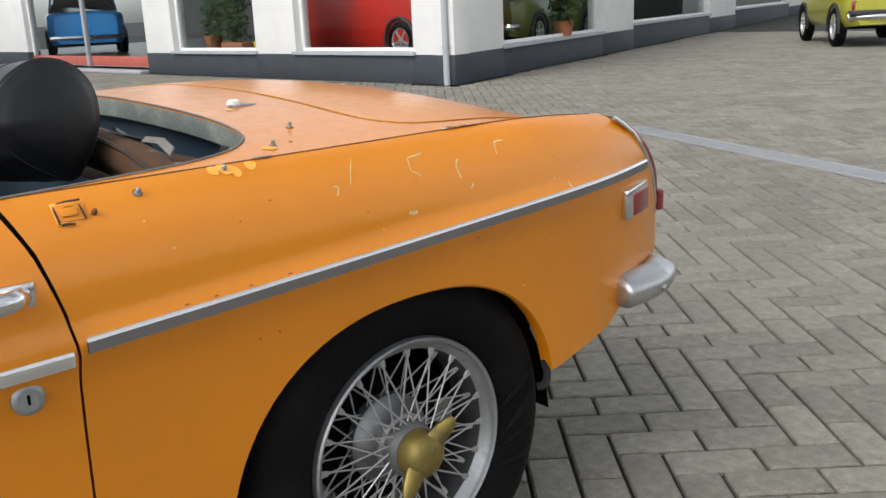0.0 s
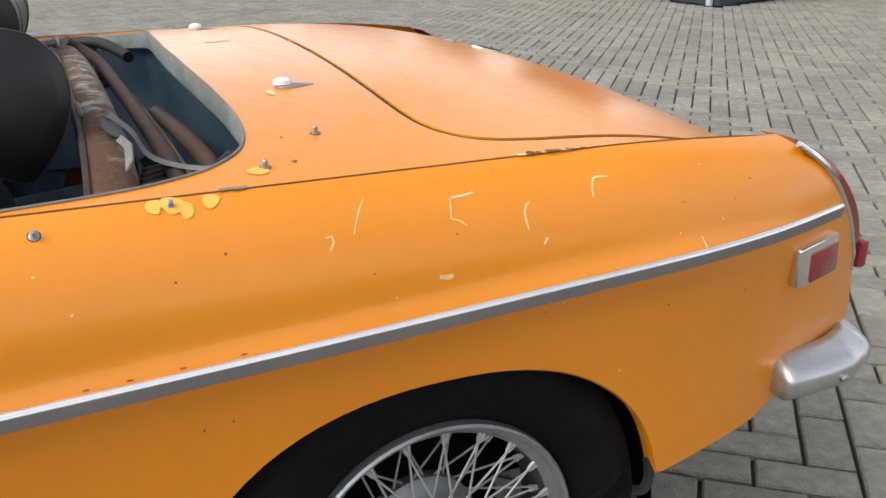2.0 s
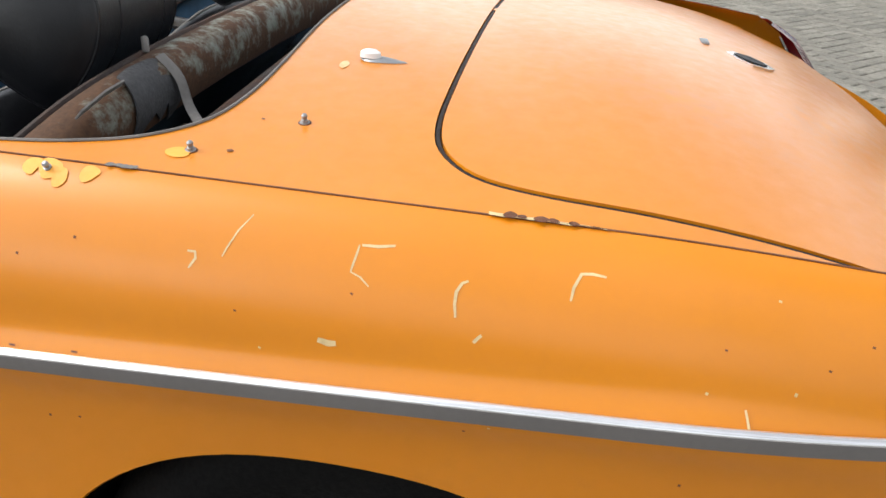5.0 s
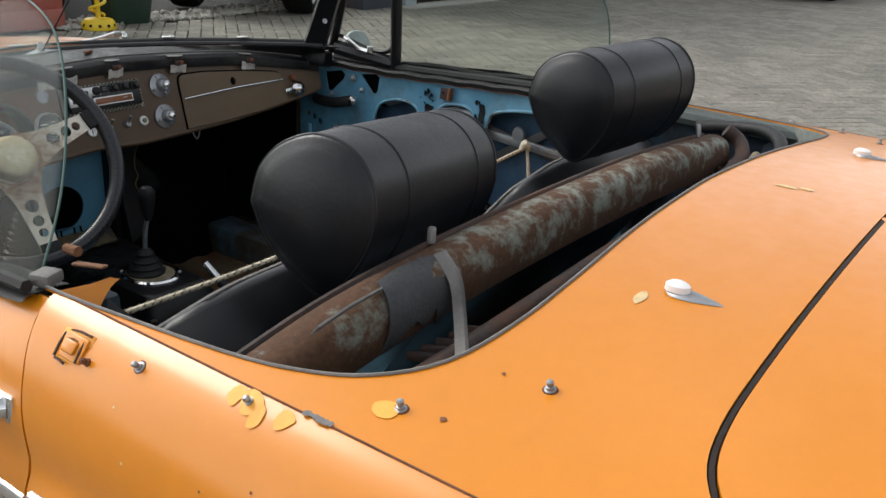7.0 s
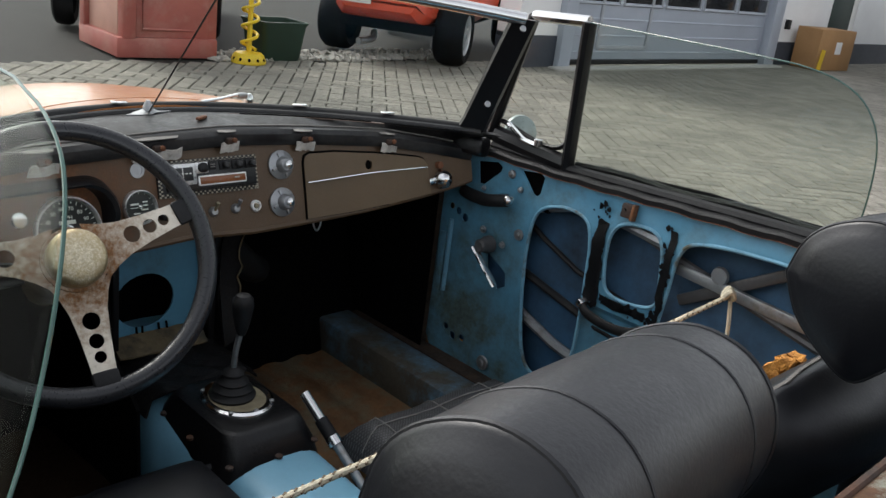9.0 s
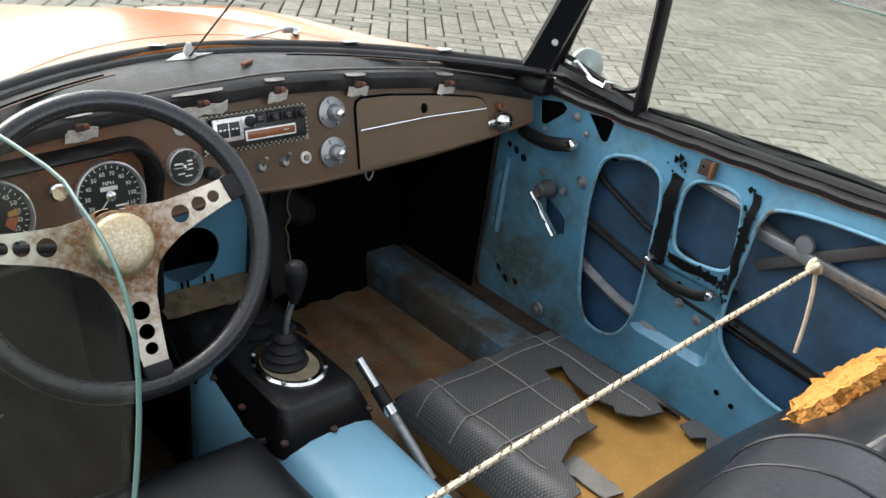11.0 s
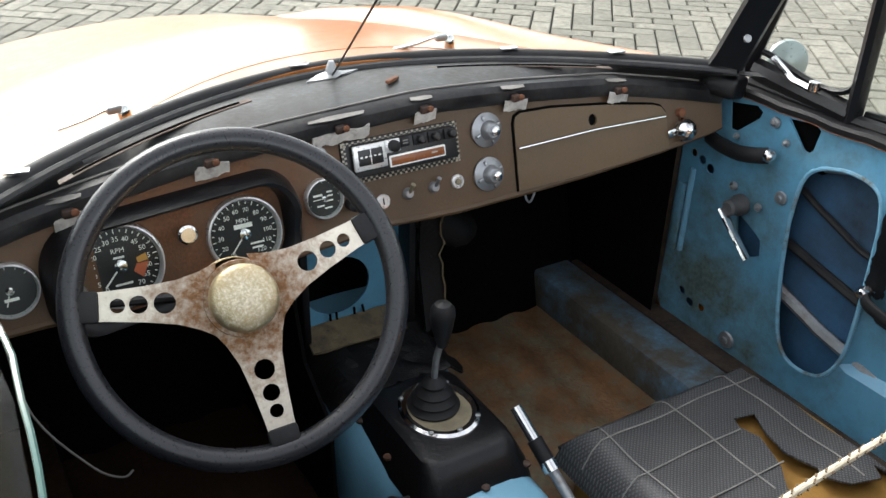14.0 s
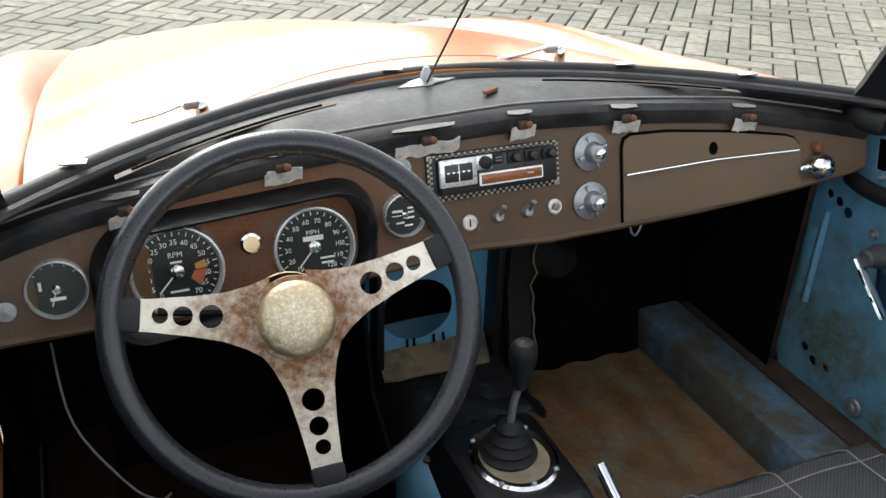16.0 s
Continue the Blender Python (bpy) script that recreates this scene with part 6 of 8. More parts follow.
    for t in list(np.linspace(0, 1, 13)) + [1.03, 1.055, 1.072, 1.08]:
        q = min(t, 1.0)
        mid_ = Vector((bx, lerp(q, [(0, 0.865), (1, 0.545)]), lerp(q, [(0, 0.33), (1, 0.770)]))) + lean * (t - q) * 0.55
        k = 1.0 if t <= 1 else (0.95, 0.82, 0.60, 0.30)[(1.03, 1.055, 1.072, 1.08).index(t)]
        w = 0.265 * (1 - 0.05 * q) * k
        front = 0.045 * math.sin(math.pi * min(1, 0.15 + q * 0.75)) ** 0.5 * k
        row = []
        for a in np.linspace(0, 2 * math.pi, 33)[:-1]:
            ca, sa = math.cos(a), math.sin(a)
            x = w * math.copysign(abs(ca) ** 0.6, ca)
            d = (front if sa > 0 else 0.115 * k) * math.copysign(abs(sa) ** 0.75, sa)
            row.append(mid_ + Vector((x, 0, 0)) + up * d)
        rows.append(row)
    bk = part("backrest", ends(grid(rows, False, True)), LEATHER, st, "black leather backrest")
    part("backrest_piping", tube([r[14] + up * 0.002 for r in rows[2:13]] + [rows[14][k] for k in (13, 11, 9, 7, 5, 3)] + [r[2] + up * 0.002 for r in reversed(rows[2:13])], 0.0035, 6), TAPE, bk, "worn grey piping")
    if torn:
        bmf = sheet([(-0.02, 0.56), (0.06, 0.50), (0.205, 0.46), (0.215, 0.55), (0.18, 0.64), (0.12, 0.72), (0.04, 0.80), (-0.06, 0.82), (-0.14, 0.77), (-0.13, 0.66)], lambda u, v: (cx + u, 0.865 - 0.330 * v + 0.05 + 0.004 * noise.noise((u * 110, v * 110, 1)) + 0.006 * noise.noise((u * 30, v * 30, 2)), 0.33 + 0.460 * v + 0.022 + 0.005 * noise.noise((u * 110, v * 110, 5)) + 0.006 * noise.noise((u * 28, v * 28, 7))), step=0.0075, thick=0.02)
        part("exposed_foam", bmf, FOAM, bk, "crumbling orange foam bursting from the backrest")
    return st


seat_r = seat(0.41, "black passenger seat with torn cover and bare foam", True)
seat_l = seat(-0.385, "black driver's seat with leather backrest", False)


def headrest(cx, cy, cz, yaw, wide, size, tilt, roll=0):
    """A padded headrest: an egg-shaped section swept sideways between sewn end caps."""
    sec = [(0.094, -0.012), (0.083, 0.030), (0.055, 0.060), (0.010, 0.078), (-0.035, 0.070), (-0.064, 0.040), (-0.072, 0.0), (-0.062, -0.042), (-0.038, -0.080), (-0.010, -0.104), (0.028, -0.088), (0.070, -0.055)]
    sec = [tuple(p[:2]) for p in spline([(a, b, 0) for a, b in sec + sec[:1]], 4)][:-1]
    m = Matrix.Translation((cx, cy, cz)) @ pose(0, 0, 0, 0, 0, yaw) @ pose(0, 0, 0, tilt, roll, 0) @ Matrix.Diagonal((1, size, size, 1))
    rows = []
    us = [-1.0, -0.99, -0.975, -0.965, -0.96, -0.955, -0.9, -0.8, -0.65, -0.57, -0.525, -0.52, -0.515, -0.4, -0.3, -0.15, 0.0, 0.15, 0.3, 0.45, 0.595, 0.60, 0.605, 0.7, 0.8, 0.9, 0.955, 0.96, 0.965, 0.975, 0.99, 1.0]
    for u in us:
        cap = max(0, (abs(u) - 0.96) / 0.04)
        k = 1.0 + 0.03 * (1 - u * u) - 0.10 * cap ** 2.5
        if min(abs(u - q) for q in (-0.96, -0.52, 0.60, 0.96)) < 0.001:
            k -= 0.022
        rows.append([m @ Vector((u * wide, a * k, b * k)) for a, b in sec])
    for s, r in ((-1, rows[0]), (1, rows[-1])):
        c = sum((Vector(p) for p in r), Vector()) / len(r)
        for j, f in ((1, 0.93), (2, 0.80), (3, 0.55), (4, 0.22)):
            ring_ = [Vector(p).lerp(c, 1 - f) + (m.to_3x3() @ Vector((s, 0, 0))) * (0.016 * (1 - f * f) ** 0.7) for p in r]
            if s < 0:
                rows.insert(0, ring_)
            else:
                rows.append(ring_)
    bm = ends(grid(rows, False, True))
    st = seat_l if cx < 0 else seat_r
    hr = part("headrest", bm, LEATHER, st, "fat black leather headrest with piped seams")
    for u in (-0.96, -0.52, 0.60, 0.96):
        kk = 1.0 + 0.03 * (1 - u * u) - (0.0 if abs(u) < 0.7 else 0.004)
        part("piping", tube([m @ Vector((u * wide, a * kk * 0.995, b * kk * 0.995)) for a, b in sec], 0.0026 if abs(u) > 0.7 else 0.0016, 6, closed=True), LEATHER, hr)
    for du in (-0.06, 0.06):
        part("post", tube([m @ Vector((du, -0.02, -0.07)), m @ Vector((du, 0.0, -0.105))], 0.005, 8), STEEL_DARK, hr, "dark steel headrest post")


headrest(-0.332, 0.456, 0.906, 9, 0.152, 0.94, 0, 5)
headrest(0.290, 0.474, 0.932, -4, 0.140, 0.96, 2)

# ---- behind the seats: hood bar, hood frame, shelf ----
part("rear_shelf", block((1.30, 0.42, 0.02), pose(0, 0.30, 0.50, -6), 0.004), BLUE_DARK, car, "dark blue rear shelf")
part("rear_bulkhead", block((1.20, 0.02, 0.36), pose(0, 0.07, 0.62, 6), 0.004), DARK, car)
FLANGE = surf("chipped_grey_green_flange", (0.15, 0.175, 0.165), 0.6, 0, 0.2, 8, 120, 0.08, (0.26, 0.27, 0.24), 0.30, 14, 0, 0.2, 0.8)
REARWELL = surf("dark_slate_blue_panel", (0.028, 0.052, 0.078), 0.5, 0, 0.15, 5, 100, 0.03, (0.05, 0.07, 0.085), 0.25, 5, 0, 0.3)
part("deck_flange", grid([[(x, y, deck_z(x, y) - 0.003), (x * 0.997, y + 0.002, deck_z(x, y) - 0.012), (x * 0.995, y - 0.002, deck_z(x, y) - 0.036)] for x, y in COCKPIT[4:-4]]), FLANGE, car, "chipped grey-green cockpit flange")
part("well_panel", grid([[(x * 0.994, y - 0.004, deck_z(x, y) - 0.034), (x * 0.98, y - 0.030, deck_z(x, y) - 0.05), (x * 0.97, y - 0.045, deck_z(x, y) - 0.16), (x * 0.96, y - 0.040, deck_z(x, y) - 0.30)] for x, y in COCKPIT[4:-4]]), REARWELL, car, "dark slate blue panel below the cockpit edge")
axis = spline([(-0.665, 0.345, 0.818), (-0.535, 0.338, 0.846), (-0.35, 0.335, 0.860), (-0.1, 0.335, 0.864), (0.15, 0.336, 0.860), (0.415, 0.340, 0.842)], 6)
prof = [(-0.026, -0.026), (-0.030, 0.0), (-0.024, 0.024), (-0.008, 0.034), (0.014, 0.033), (0.026, 0.022), (0.028, 0.0), (0.020, -0.012), (0.010, -0.030), (-0.010, -0.036)]
prof = [tuple(p[:2]) for p in spline([(a, b, 0) for a, b in prof + prof[:1]], 3)][:-1]
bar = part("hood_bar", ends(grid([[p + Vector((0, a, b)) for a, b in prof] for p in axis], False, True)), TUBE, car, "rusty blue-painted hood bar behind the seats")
bar.location.z = -0.018
part("bar_lip", tube([p + Vector((0, 0.024, 0.030)) for p in axis], 0.004, 6), RUSTBAR, bar)
part("bar_clip", block((0.011, 0.007, 0.020), pose(-0.383, 0.356, 0.899, -10, 14, 0), 0.003), TAPE, bar, "pale plastic clip")
part("bar_clip", block((0.010, 0.008, 0.024), pose(0.36, 0.352, 0.890, -10, 8, 0), 0.003), STEEL, bar)
bm = sheet([(-0.52, -0.2), (-0.505, 0.9), (-0.47, 1.0), (-0.42, 1.0), (-0.400, 0.75), (-0.405, 0.2), (-0.43, -0.05), (-0.44, 0.25), (-0.455, 0.05), (-0.47, 0.2), (-0.49, 0.1), (-0.50, -0.1)], lambda x, v: (x, 0.335 - 0.032 * math.cos(v * 2.2 - 0.6), 0.851 + 0.041 * math.sin(v * 2.2 - 0.6) + 0.1 * 0), step=0.02, thick=0.002)
part("tape_patch", bm, surf("torn_black_cloth", (0.05, 0.05, 0.052), 0.8, 0, 0.2, 30, 200, 0.2), bar, "torn black cloth stuck on the bar")
part("cloth_edge", sheet([(0, 0), (0.05, 0.012), (0.095, 0.0), (0.09, 0.016), (0.04, 0.03), (0.0, 0.02)], lambda u, v: (-0.60 + u, 0.325 - 0.4 * v, 0.872 + u * 0.12 + v * 0.5), step=0.012, thick=0.002), TAPE, bar, "frayed grey cloth edge")
strap = spline([(-0.408, 0.322, 0.895), (-0.412, 0.297, 0.872), (-0.425, 0.280, 0.842), (-0.470, 0.245, 0.835), (-0.515, 0.212, 0.842), (-0.535, 0.196, 0.858)], 5)
part("strap", grid([[p + Vector((-0.010, 0.005, 0)), p + Vector((0, 0, 0.003)), p + Vector((0.010, 0.003, 0))] for p in strap]), TAPE, bar, "frayed grey strap")
part("strap_end", block((0.05, 0.024, 0.012), pose(-0.530, 0.200, 0.853, 10, 0, -25), 0.004), RUBBER, bar)
for pts, r, mt_, lab in (([(-0.62, 0.27, 0.79), (-0.45, 0.255, 0.805), (-0.1, 0.262, 0.815), (0.25, 0.272, 0.82), (0.40, 0.285, 0.83), (0.455, 0.31, 0.845), (0.45, 0.335, 0.862)], 0.0125, RUSTBAR, "dark rusty hood frame bar"),
                         ([(-0.55, 0.215, 0.80), (-0.40, 0.208, 0.805), (-0.20, 0.212, 0.80), (0.0, 0.222, 0.79)], 0.013, RUSTBAR, "dark rusty hood frame bar"),
                         ([(-0.60, 0.30, 0.76), (-0.3, 0.29, 0.775), (0.1, 0.30, 0.78), (0.50, 0.33, 0.79)], 0.010, RUSTBAR, "dark rusty hood frame bar"),
                         ([(-0.45, 0.235, 0.785), (-0.2, 0.238, 0.79), (0.15, 0.252, 0.80), (0.5, 0.29, 0.815)], 0.008, PLATEM, "pale beige hood frame rail"),
                         ([(0.40, 0.22, 0.83), (0.52, 0.26, 0.845), (0.60, 0.33, 0.84), (0.62, 0.45, 0.82)], 0.012, RUBBER, "black padded cockpit rail")):
    part("hood_frame", tube(spline(pts, 5), r, 10), mt_, car, lab)
for k in range(5):
    part("hinge_link", block((0.012, 0.05, 0.010), pose(-0.47 + k * 0.018, 0.285 - 0.004 * k, 0.792 + 0.002 * k, 0, 20, 30), 0.003), RUSTBAR, car)
    part("hinge_link", block((0.012, 0.06, 0.010), pose(0.24 + k * 0.03, 0.295, 0.800 + 0.003 * k, 0, 20, 50 - 20 * k), 0.003), RUSTBAR, car)
for s in (1,):
    part("cockpit_rail", tube([(s * 0.652, y, 0.826) for y in np.linspace(0.24, 0.58, 8)], 0.016, 8), surf("grey_green_vinyl_rail", (0.07, 0.085, 0.08), 0.7, 0, 0.2), car, "grey-green worn cockpit rail")

# driver's shut pillar top with striker
stk = part("striker", tube([(-0.640, 0.640, 0.861), (-0.639, 0.620, 0.862)], 0.0055, 12), ORANGE_RUST, car, "rusty door striker")
part("striker_strap", block((0.009, 0.050, 0.003), pose(-0.645, 0.592, 0.857, -10, 0, 4), 0.0015), ORANGE_RUST, stk)
part("striker_block", block((0.026, 0.024, 0.014), pose(-0.682, 0.610, 0.850, 0, 0, 20), 0.004), TAPE, car, "corroded corner block")

# ---- fittings and marks on the left wing and deck ----


def on_wing(y, z, out=0.0008):
    """A point on the left wing's skin."""
    return Vector((-half(y, z) - out, y, z))


def mark(points, material, name, label="", out=0.0006, parent=wing_l, r=0.0016):
    """A thin scratch along points (y, z) of the wing."""
    pts = [on_wing(y, z, out) for y, z in points]
    rows = []
    for i, p in enumerate(pts):
        t = (pts[min(i + 1, len(pts) - 1)] - pts[max(i - 1, 0)]).normalized()
        n = (on_wing(points[i][0], points[i][1] - 0.004) - on_wing(points[i][0], points[i][1] + 0.004)).cross(Vector((0, 1, 0))).normalized()
        s = t.cross(n).normalized() * r * (0.45 + 0.55 * math.sin(math.pi * (i + 0.6) / (len(pts) + 0.2)))
        rows.append([p + s, p - s])
    return part(name, grid(rows), material, parent, label)


def on_top(x, y, out=0.0012):
    return Vector((x, y, deck_z(x, y) + out))


def stud(at, normal, material=STEEL):
    m = Matrix.Translation(at) @ Vector(normal).to_track_quat("Z", "Y").to_matrix().to_4x4() @ Matrix.Scale(0.82, 4)
    s = part("tonneau_stud", turned([(0.0062, 0), (0.0062, 0.0015), (0.0045, 0.002), (0.0045, 0.0045), (0.003, 0.005), (0.003, 0.007), (0.0038, 0.008), (0.0038, 0.0105), (0.002, 0.0125), (0, 0.0125)], m, 14, close=False), material, car, "rusty tonneau stud")
    part("stud_washer", turned([(0.0082, 0), (0.0078, 0.001), (0, 0.001)], m, 14, close=False), RUST, s)
    return s


for s in (-1, 1):
    stud((s * 0.711, 0.421, 0.8295), (s * 0.7, 0, 0.7))
    stud((s * 0.698, 0.295, 0.8385), (s * 0.6, 0, 0.8))
    stud(on_top(s * 0.643, 0.185, 0), (s * 0.2, 0, 1))
    stud(on_top(s * 0.557, 0.103, 0), (s * 0.2, 0, 1))
    # teardrop fastener
    x, y = s * 0.350, 0.082
    tear = []
    for a in np.linspace(0, 1, 9):
        w = 0.011 * math.sin(math.pi * min(1, a ** 0.6)) ** 0.8 + 0.0005
        h = 0.004 * math.sin(math.pi * min(1, a ** 0.55)) ** 0.9
        yy = y + 0.018 - 0.058 * a
        tear.append([on_top(x + w * math.cos(t), yy, 0.0005 + h * max(0, math.sin(t))) for t in np.linspace(0, math.pi, 9)])
    tf = part("tonneau_fastener", grid(tear), STEEL, car, "teardrop tonneau fastener with pale cap")
    part("fastener_cap", turned([(0.010, 0), (0.0095, 0.006), (0.006, 0.009), (0, 0.010)], Matrix.Translation(on_top(x, y + 0.006, 0.003)) @ Matrix.Diagonal((0.9, 1.3, 1, 1)), 16, close=False), WHITE, tf, "pale cap")


def blob(cx, cy, r, seed):
    rnd = random.Random(seed)
    rough = []
    for a in np.linspace(0, 2 * math.pi, 10)[:-1]:
        q = r * (0.78 + 0.36 * rnd.random())
        rough.append((cx + q * math.cos(a), cy + q * math.sin(a), 0))
    return [tuple(p[:2]) for p in spline(rough + rough[:1], 4)][:-1]


def patch(cx, cy, r, seed, material, name="paint_patch", squash=1.0):
    loop = [(x, cy + (y - cy) * squash) for x, y in blob(cx, cy, r, seed)]

    def lay(x, y):
        ax = abs(x)
        if ax > 0.688:
            # beyond the seam the skin rolls over to the side
            z = lerp(-(ax), sorted((-w, zz) for zz, w in HALF if zz > 0.78))
            return Vector((x * 1.0008, y, z + 0.0010))
        return on_top(x, y, 0.0008)
    return part(name, sheet(loop, lay, step=0.006), material, car, "patch of lighter touched-in paint")


patch(-0.698, 0.293, 0.011, 1, PRIMER)
patch(-0.705, 0.281, 0.008, 2, PRIMER)
patch(-0.699, 0.255, 0.009, 3, PRIMER)
patch(-0.650, 0.196, 0.012, 4, PRIMER)
patch(-0.698, 0.310, 0.008, 5, PRIMER)
patch(-0.380, 0.112, 0.014, 6, BARE, "bare_scuff", 0.4)
for x, y, r, sd in ((-0.635, 0.150, 0.0035, 7), (-0.560, 0.145, 0.002, 8)):
    patch(x, y, r, sd, RUST, "rust_spot")
patch(0.045, 0.110, 0.006, 9, BARE, "paint_chip", 2.6)
patch(0.052, 0.085, 0.005, 19, BARE, "paint_chip", 2.0)
# chipped lengths along the seam
for y0, y1, sd in ((-0.10, -0.20, 11), (0.245, 0.215, 12)):
    rnd = random.Random(sd)
    ys = np.linspace(y0, y1, 14)
    loop = [(-0.6895 - 0.004 * rnd.random(), y) for y in ys] + [(-0.6865 + 0.002 * rnd.random(), y) for y in reversed(ys)]
    part("seam_chip", sheet(loop, lambda x, y: Vector((x, y, (0.8448 if abs(x) > 0.688 else deck_z(x, y)) + 0.0016)), step=0.005), BARE if sd == 11 else TAPE, car, "flaked paint along the wing seam")
for y, r in ((-0.118, 0.006), (-0.128, 0.004), (-0.145, 0.007), (-0.155, 0.005), (-0.172, 0.005), (-0.19, 0.003)):
    part("rust_chip", sheet(blob(-0.688, y, r, int(r * 1e5)), lambda x, y: Vector((x, y, (0.8448 if abs(x) > 0.688 else deck_z(x, y)) + 0.0022)), step=0.004), RUST, car)

mark([(-0.028, 0.820), (-0.014, 0.818), (0.000, 0.8175)], BARE, "scratch", "pale scratch through the paint", r=0.0014)
mark([(0.002, 0.8175), (0.003, 0.812), (0.005, 0.803), (0.006, 0.798)], BARE, "scratch", r=0.0010)
mark([(0.006, 0.798), (-0.003, 0.795), (-0.011, 0.789)], BARE, "scratch", r=0.0008)
mark([(0.098, 0.828), (0.108, 0.816), (0.115, 0.803), (0.118, 0.796)], BARE, "scratch", r=0.0008)
mark([(0.149, 0.797), (0.142, 0.797), (0.141, 0.792), (0.146, 0.784)], BARE, "scratch", r=0.0013)
mark([(-0.093, 0.803), (-0.088, 0.801), (-0.084, 0.794), (-0.084, 0.785), (-0.086, 0.775)], BARE, "scratch", r=0.0014)
mark([(-0.103, 0.757), (-0.109, 0.764)], BARE, "scratch", r=0.0016)
mark([(-0.203, 0.818), (-0.192, 0.819), (-0.183, 0.818), (-0.178, 0.808), (-0.177, 0.799)], BARE, "scratch", r=0.0014)
mark([(0.028, 0.740), (0.018, 0.738), (0.012, 0.739)], BARE, "scuff", r=0.003)
mark([(-0.325, 0.735), (-0.330, 0.72), (-0.322, 0.705)], BARE, "scuff", r=0.0012)
rnd = random.Random(21)
for k in range(26):
    y, z = rnd.uniform(-0.45, 0.5), rnd.uniform(0.55, 0.83)
    if z < arch(y) + 0.02 and abs(y) < 0.34:
        continue
    mark([(y - 0.0012, z), (y + 0.0012, z + 0.0006)], RUST if k % 3 else BARE, "paint_chip", r=rnd.uniform(0.0008, 0.0018))
for y, z in ((0.40, 0.70), (0.36, 0.69), (0.25, 0.705), (0.31, 0.70)):
    mark([(y, trim_z(y) + 0.0128), (y - 0.006, trim_z(y - 0.006) + 0.0126)], RUST, "rust_spot", r=0.0010)
# old badge fixing by the door shut
bp = part("fixing_plate", block((0.003, 0.034, 0.024), Matrix.Translation(on_wing(0.508, 0.822, 0.0015)) @ pose(0, 0, 0, 0, 38, 0), 0.002), PAINT, car, "painted-over fixing plate with chipped edges")
part("plate_primer", block((0.0016, 0.040, 0.030), Matrix.Translation(on_wing(0.508, 0.822, 0.0001)) @ pose(0, 0, 0, 0, 38, 6), 0.001), PRIMER, bp)
part("plate_boss", block((0.006, 0.020, 0.013), Matrix.Translation(on_wing(0.510, 0.823, 0.004)) @ pose(0, 0, 0, 0, 38, 0), 0.003), PAINT, bp)
for a, b in (((0.525, 0.832), (0.492, 0.834)), ((0.526, 0.830), (0.525, 0.812)), ((0.523, 0.811), (0.508, 0.810)), ((0.496, 0.829), (0.494, 0.814)), ((0.517, 0.827), (0.503, 0.8275))):
    part("plate_chip", tube([on_wing(*a, 0.0035), on_wing((a[0] + b[0]) / 2, (a[1] + b[1]) / 2 + 0.001, 0.004), on_wing(*b, 0.0035)], 0.0014, 5), RUSTBAR, bp)
stud((-0.722, 0.482, 0.816), (-0.8, 0, 0.6), RUST)
# plain badge shapes on the boot lid
badge = part("boot_badge", sheet([(0.0, 0.026), (-0.02, 0.018), (-0.03, 0.0), (-0.02, -0.018), (0.0, -0.026), (0.02, -0.018), (0.03, 0.0), (0.02, 0.018)], lambda u, v: on_top(u - 0.02, v * 1.4 - 0.40, 0.004), step=0.012, thick=0.003), CHROME, lid, "plain eight-sided chrome badge")
part("badge_field", sheet([(0.0, 0.018), (-0.014, 0.012), (-0.021, 0.0), (-0.014, -0.012), (0.0, -0.018), (0.014, -0.012), (0.021, 0.0), (0.014, 0.012)], lambda u, v: on_top(u - 0.02, v * 1.4 - 0.40, 0.0055), step=0.012, thick=0.001), RUBBER, badge)
part("boot_mark", block((0.035, 0.012, 0.003), Matrix.Translation(on_top(0.02, -0.335, 0.002)), 0.001), STEEL, lid)

# ---- rope tied across the cockpit ----
rope = thing("rope", "white braided rope with dark flecks tied across the cockpit", "rope")
line = []
for k in range(71):
    u = k / 70
    p = Vector((0.665, 0.867, 0.686)).lerp(Vector((-0.655, 0.782, 0.691)), u)
    line.append(p + Vector((0, 0.042, -0.046)) * 4 * u * (1 - u))
part("cord", tube(line, 0.0042, 8), ROPE, rope)
bm = bmesh.new()
for k in range(0, len(line) - 2):
    p, q = line[k], line[k + 1]
    for j in range(5):
        a = k * 2.1 + j * 2.4
        c = p.lerp(q, j / 5)
        joined(bm, block((0.007, 0.0022, 0.0022), Matrix.Translation(c + Vector((0, math.cos(a) * 0.0037, math.sin(a) * 0.0037))) @ pose(0, 0, 0, 0, 0, 30), 0))
part("fleck", bm, ROPE_DARK, rope, smooth=False)
part("knot", tube([(0.655 + 0.010 * math.cos(a), 0.865 + 0.008 * math.sin(a), 0.690 + 0.008 * math.sin(2 * a)) for a in np.linspace(0, 2 * math.pi, 17)[:-1]], 0.006, 8, closed=True), ROPE, rope)
part("tail", tube(spline([(0.663, 0.866, 0.688), (0.660, 0.856, 0.64), (0.662, 0.852, 0.58), (0.655, 0.848, 0.53)], 6), 0.004, 8), ROPE, rope)

# ---- the yard's surroundings ----
C0, D1, D2 = Vector((7.53, -7.36, 0)), Vector((0.997, 0.077, 0)), Vector((0.36, -0.933, 0))
N1, N2 = Vector((-0.077, 0.997, 0)), Vector((-0.933, -0.36, 0))
shop = thing("showroom_building", "white car showroom with dark grey plinth and big windows", "building", at=(0, 0, 0))


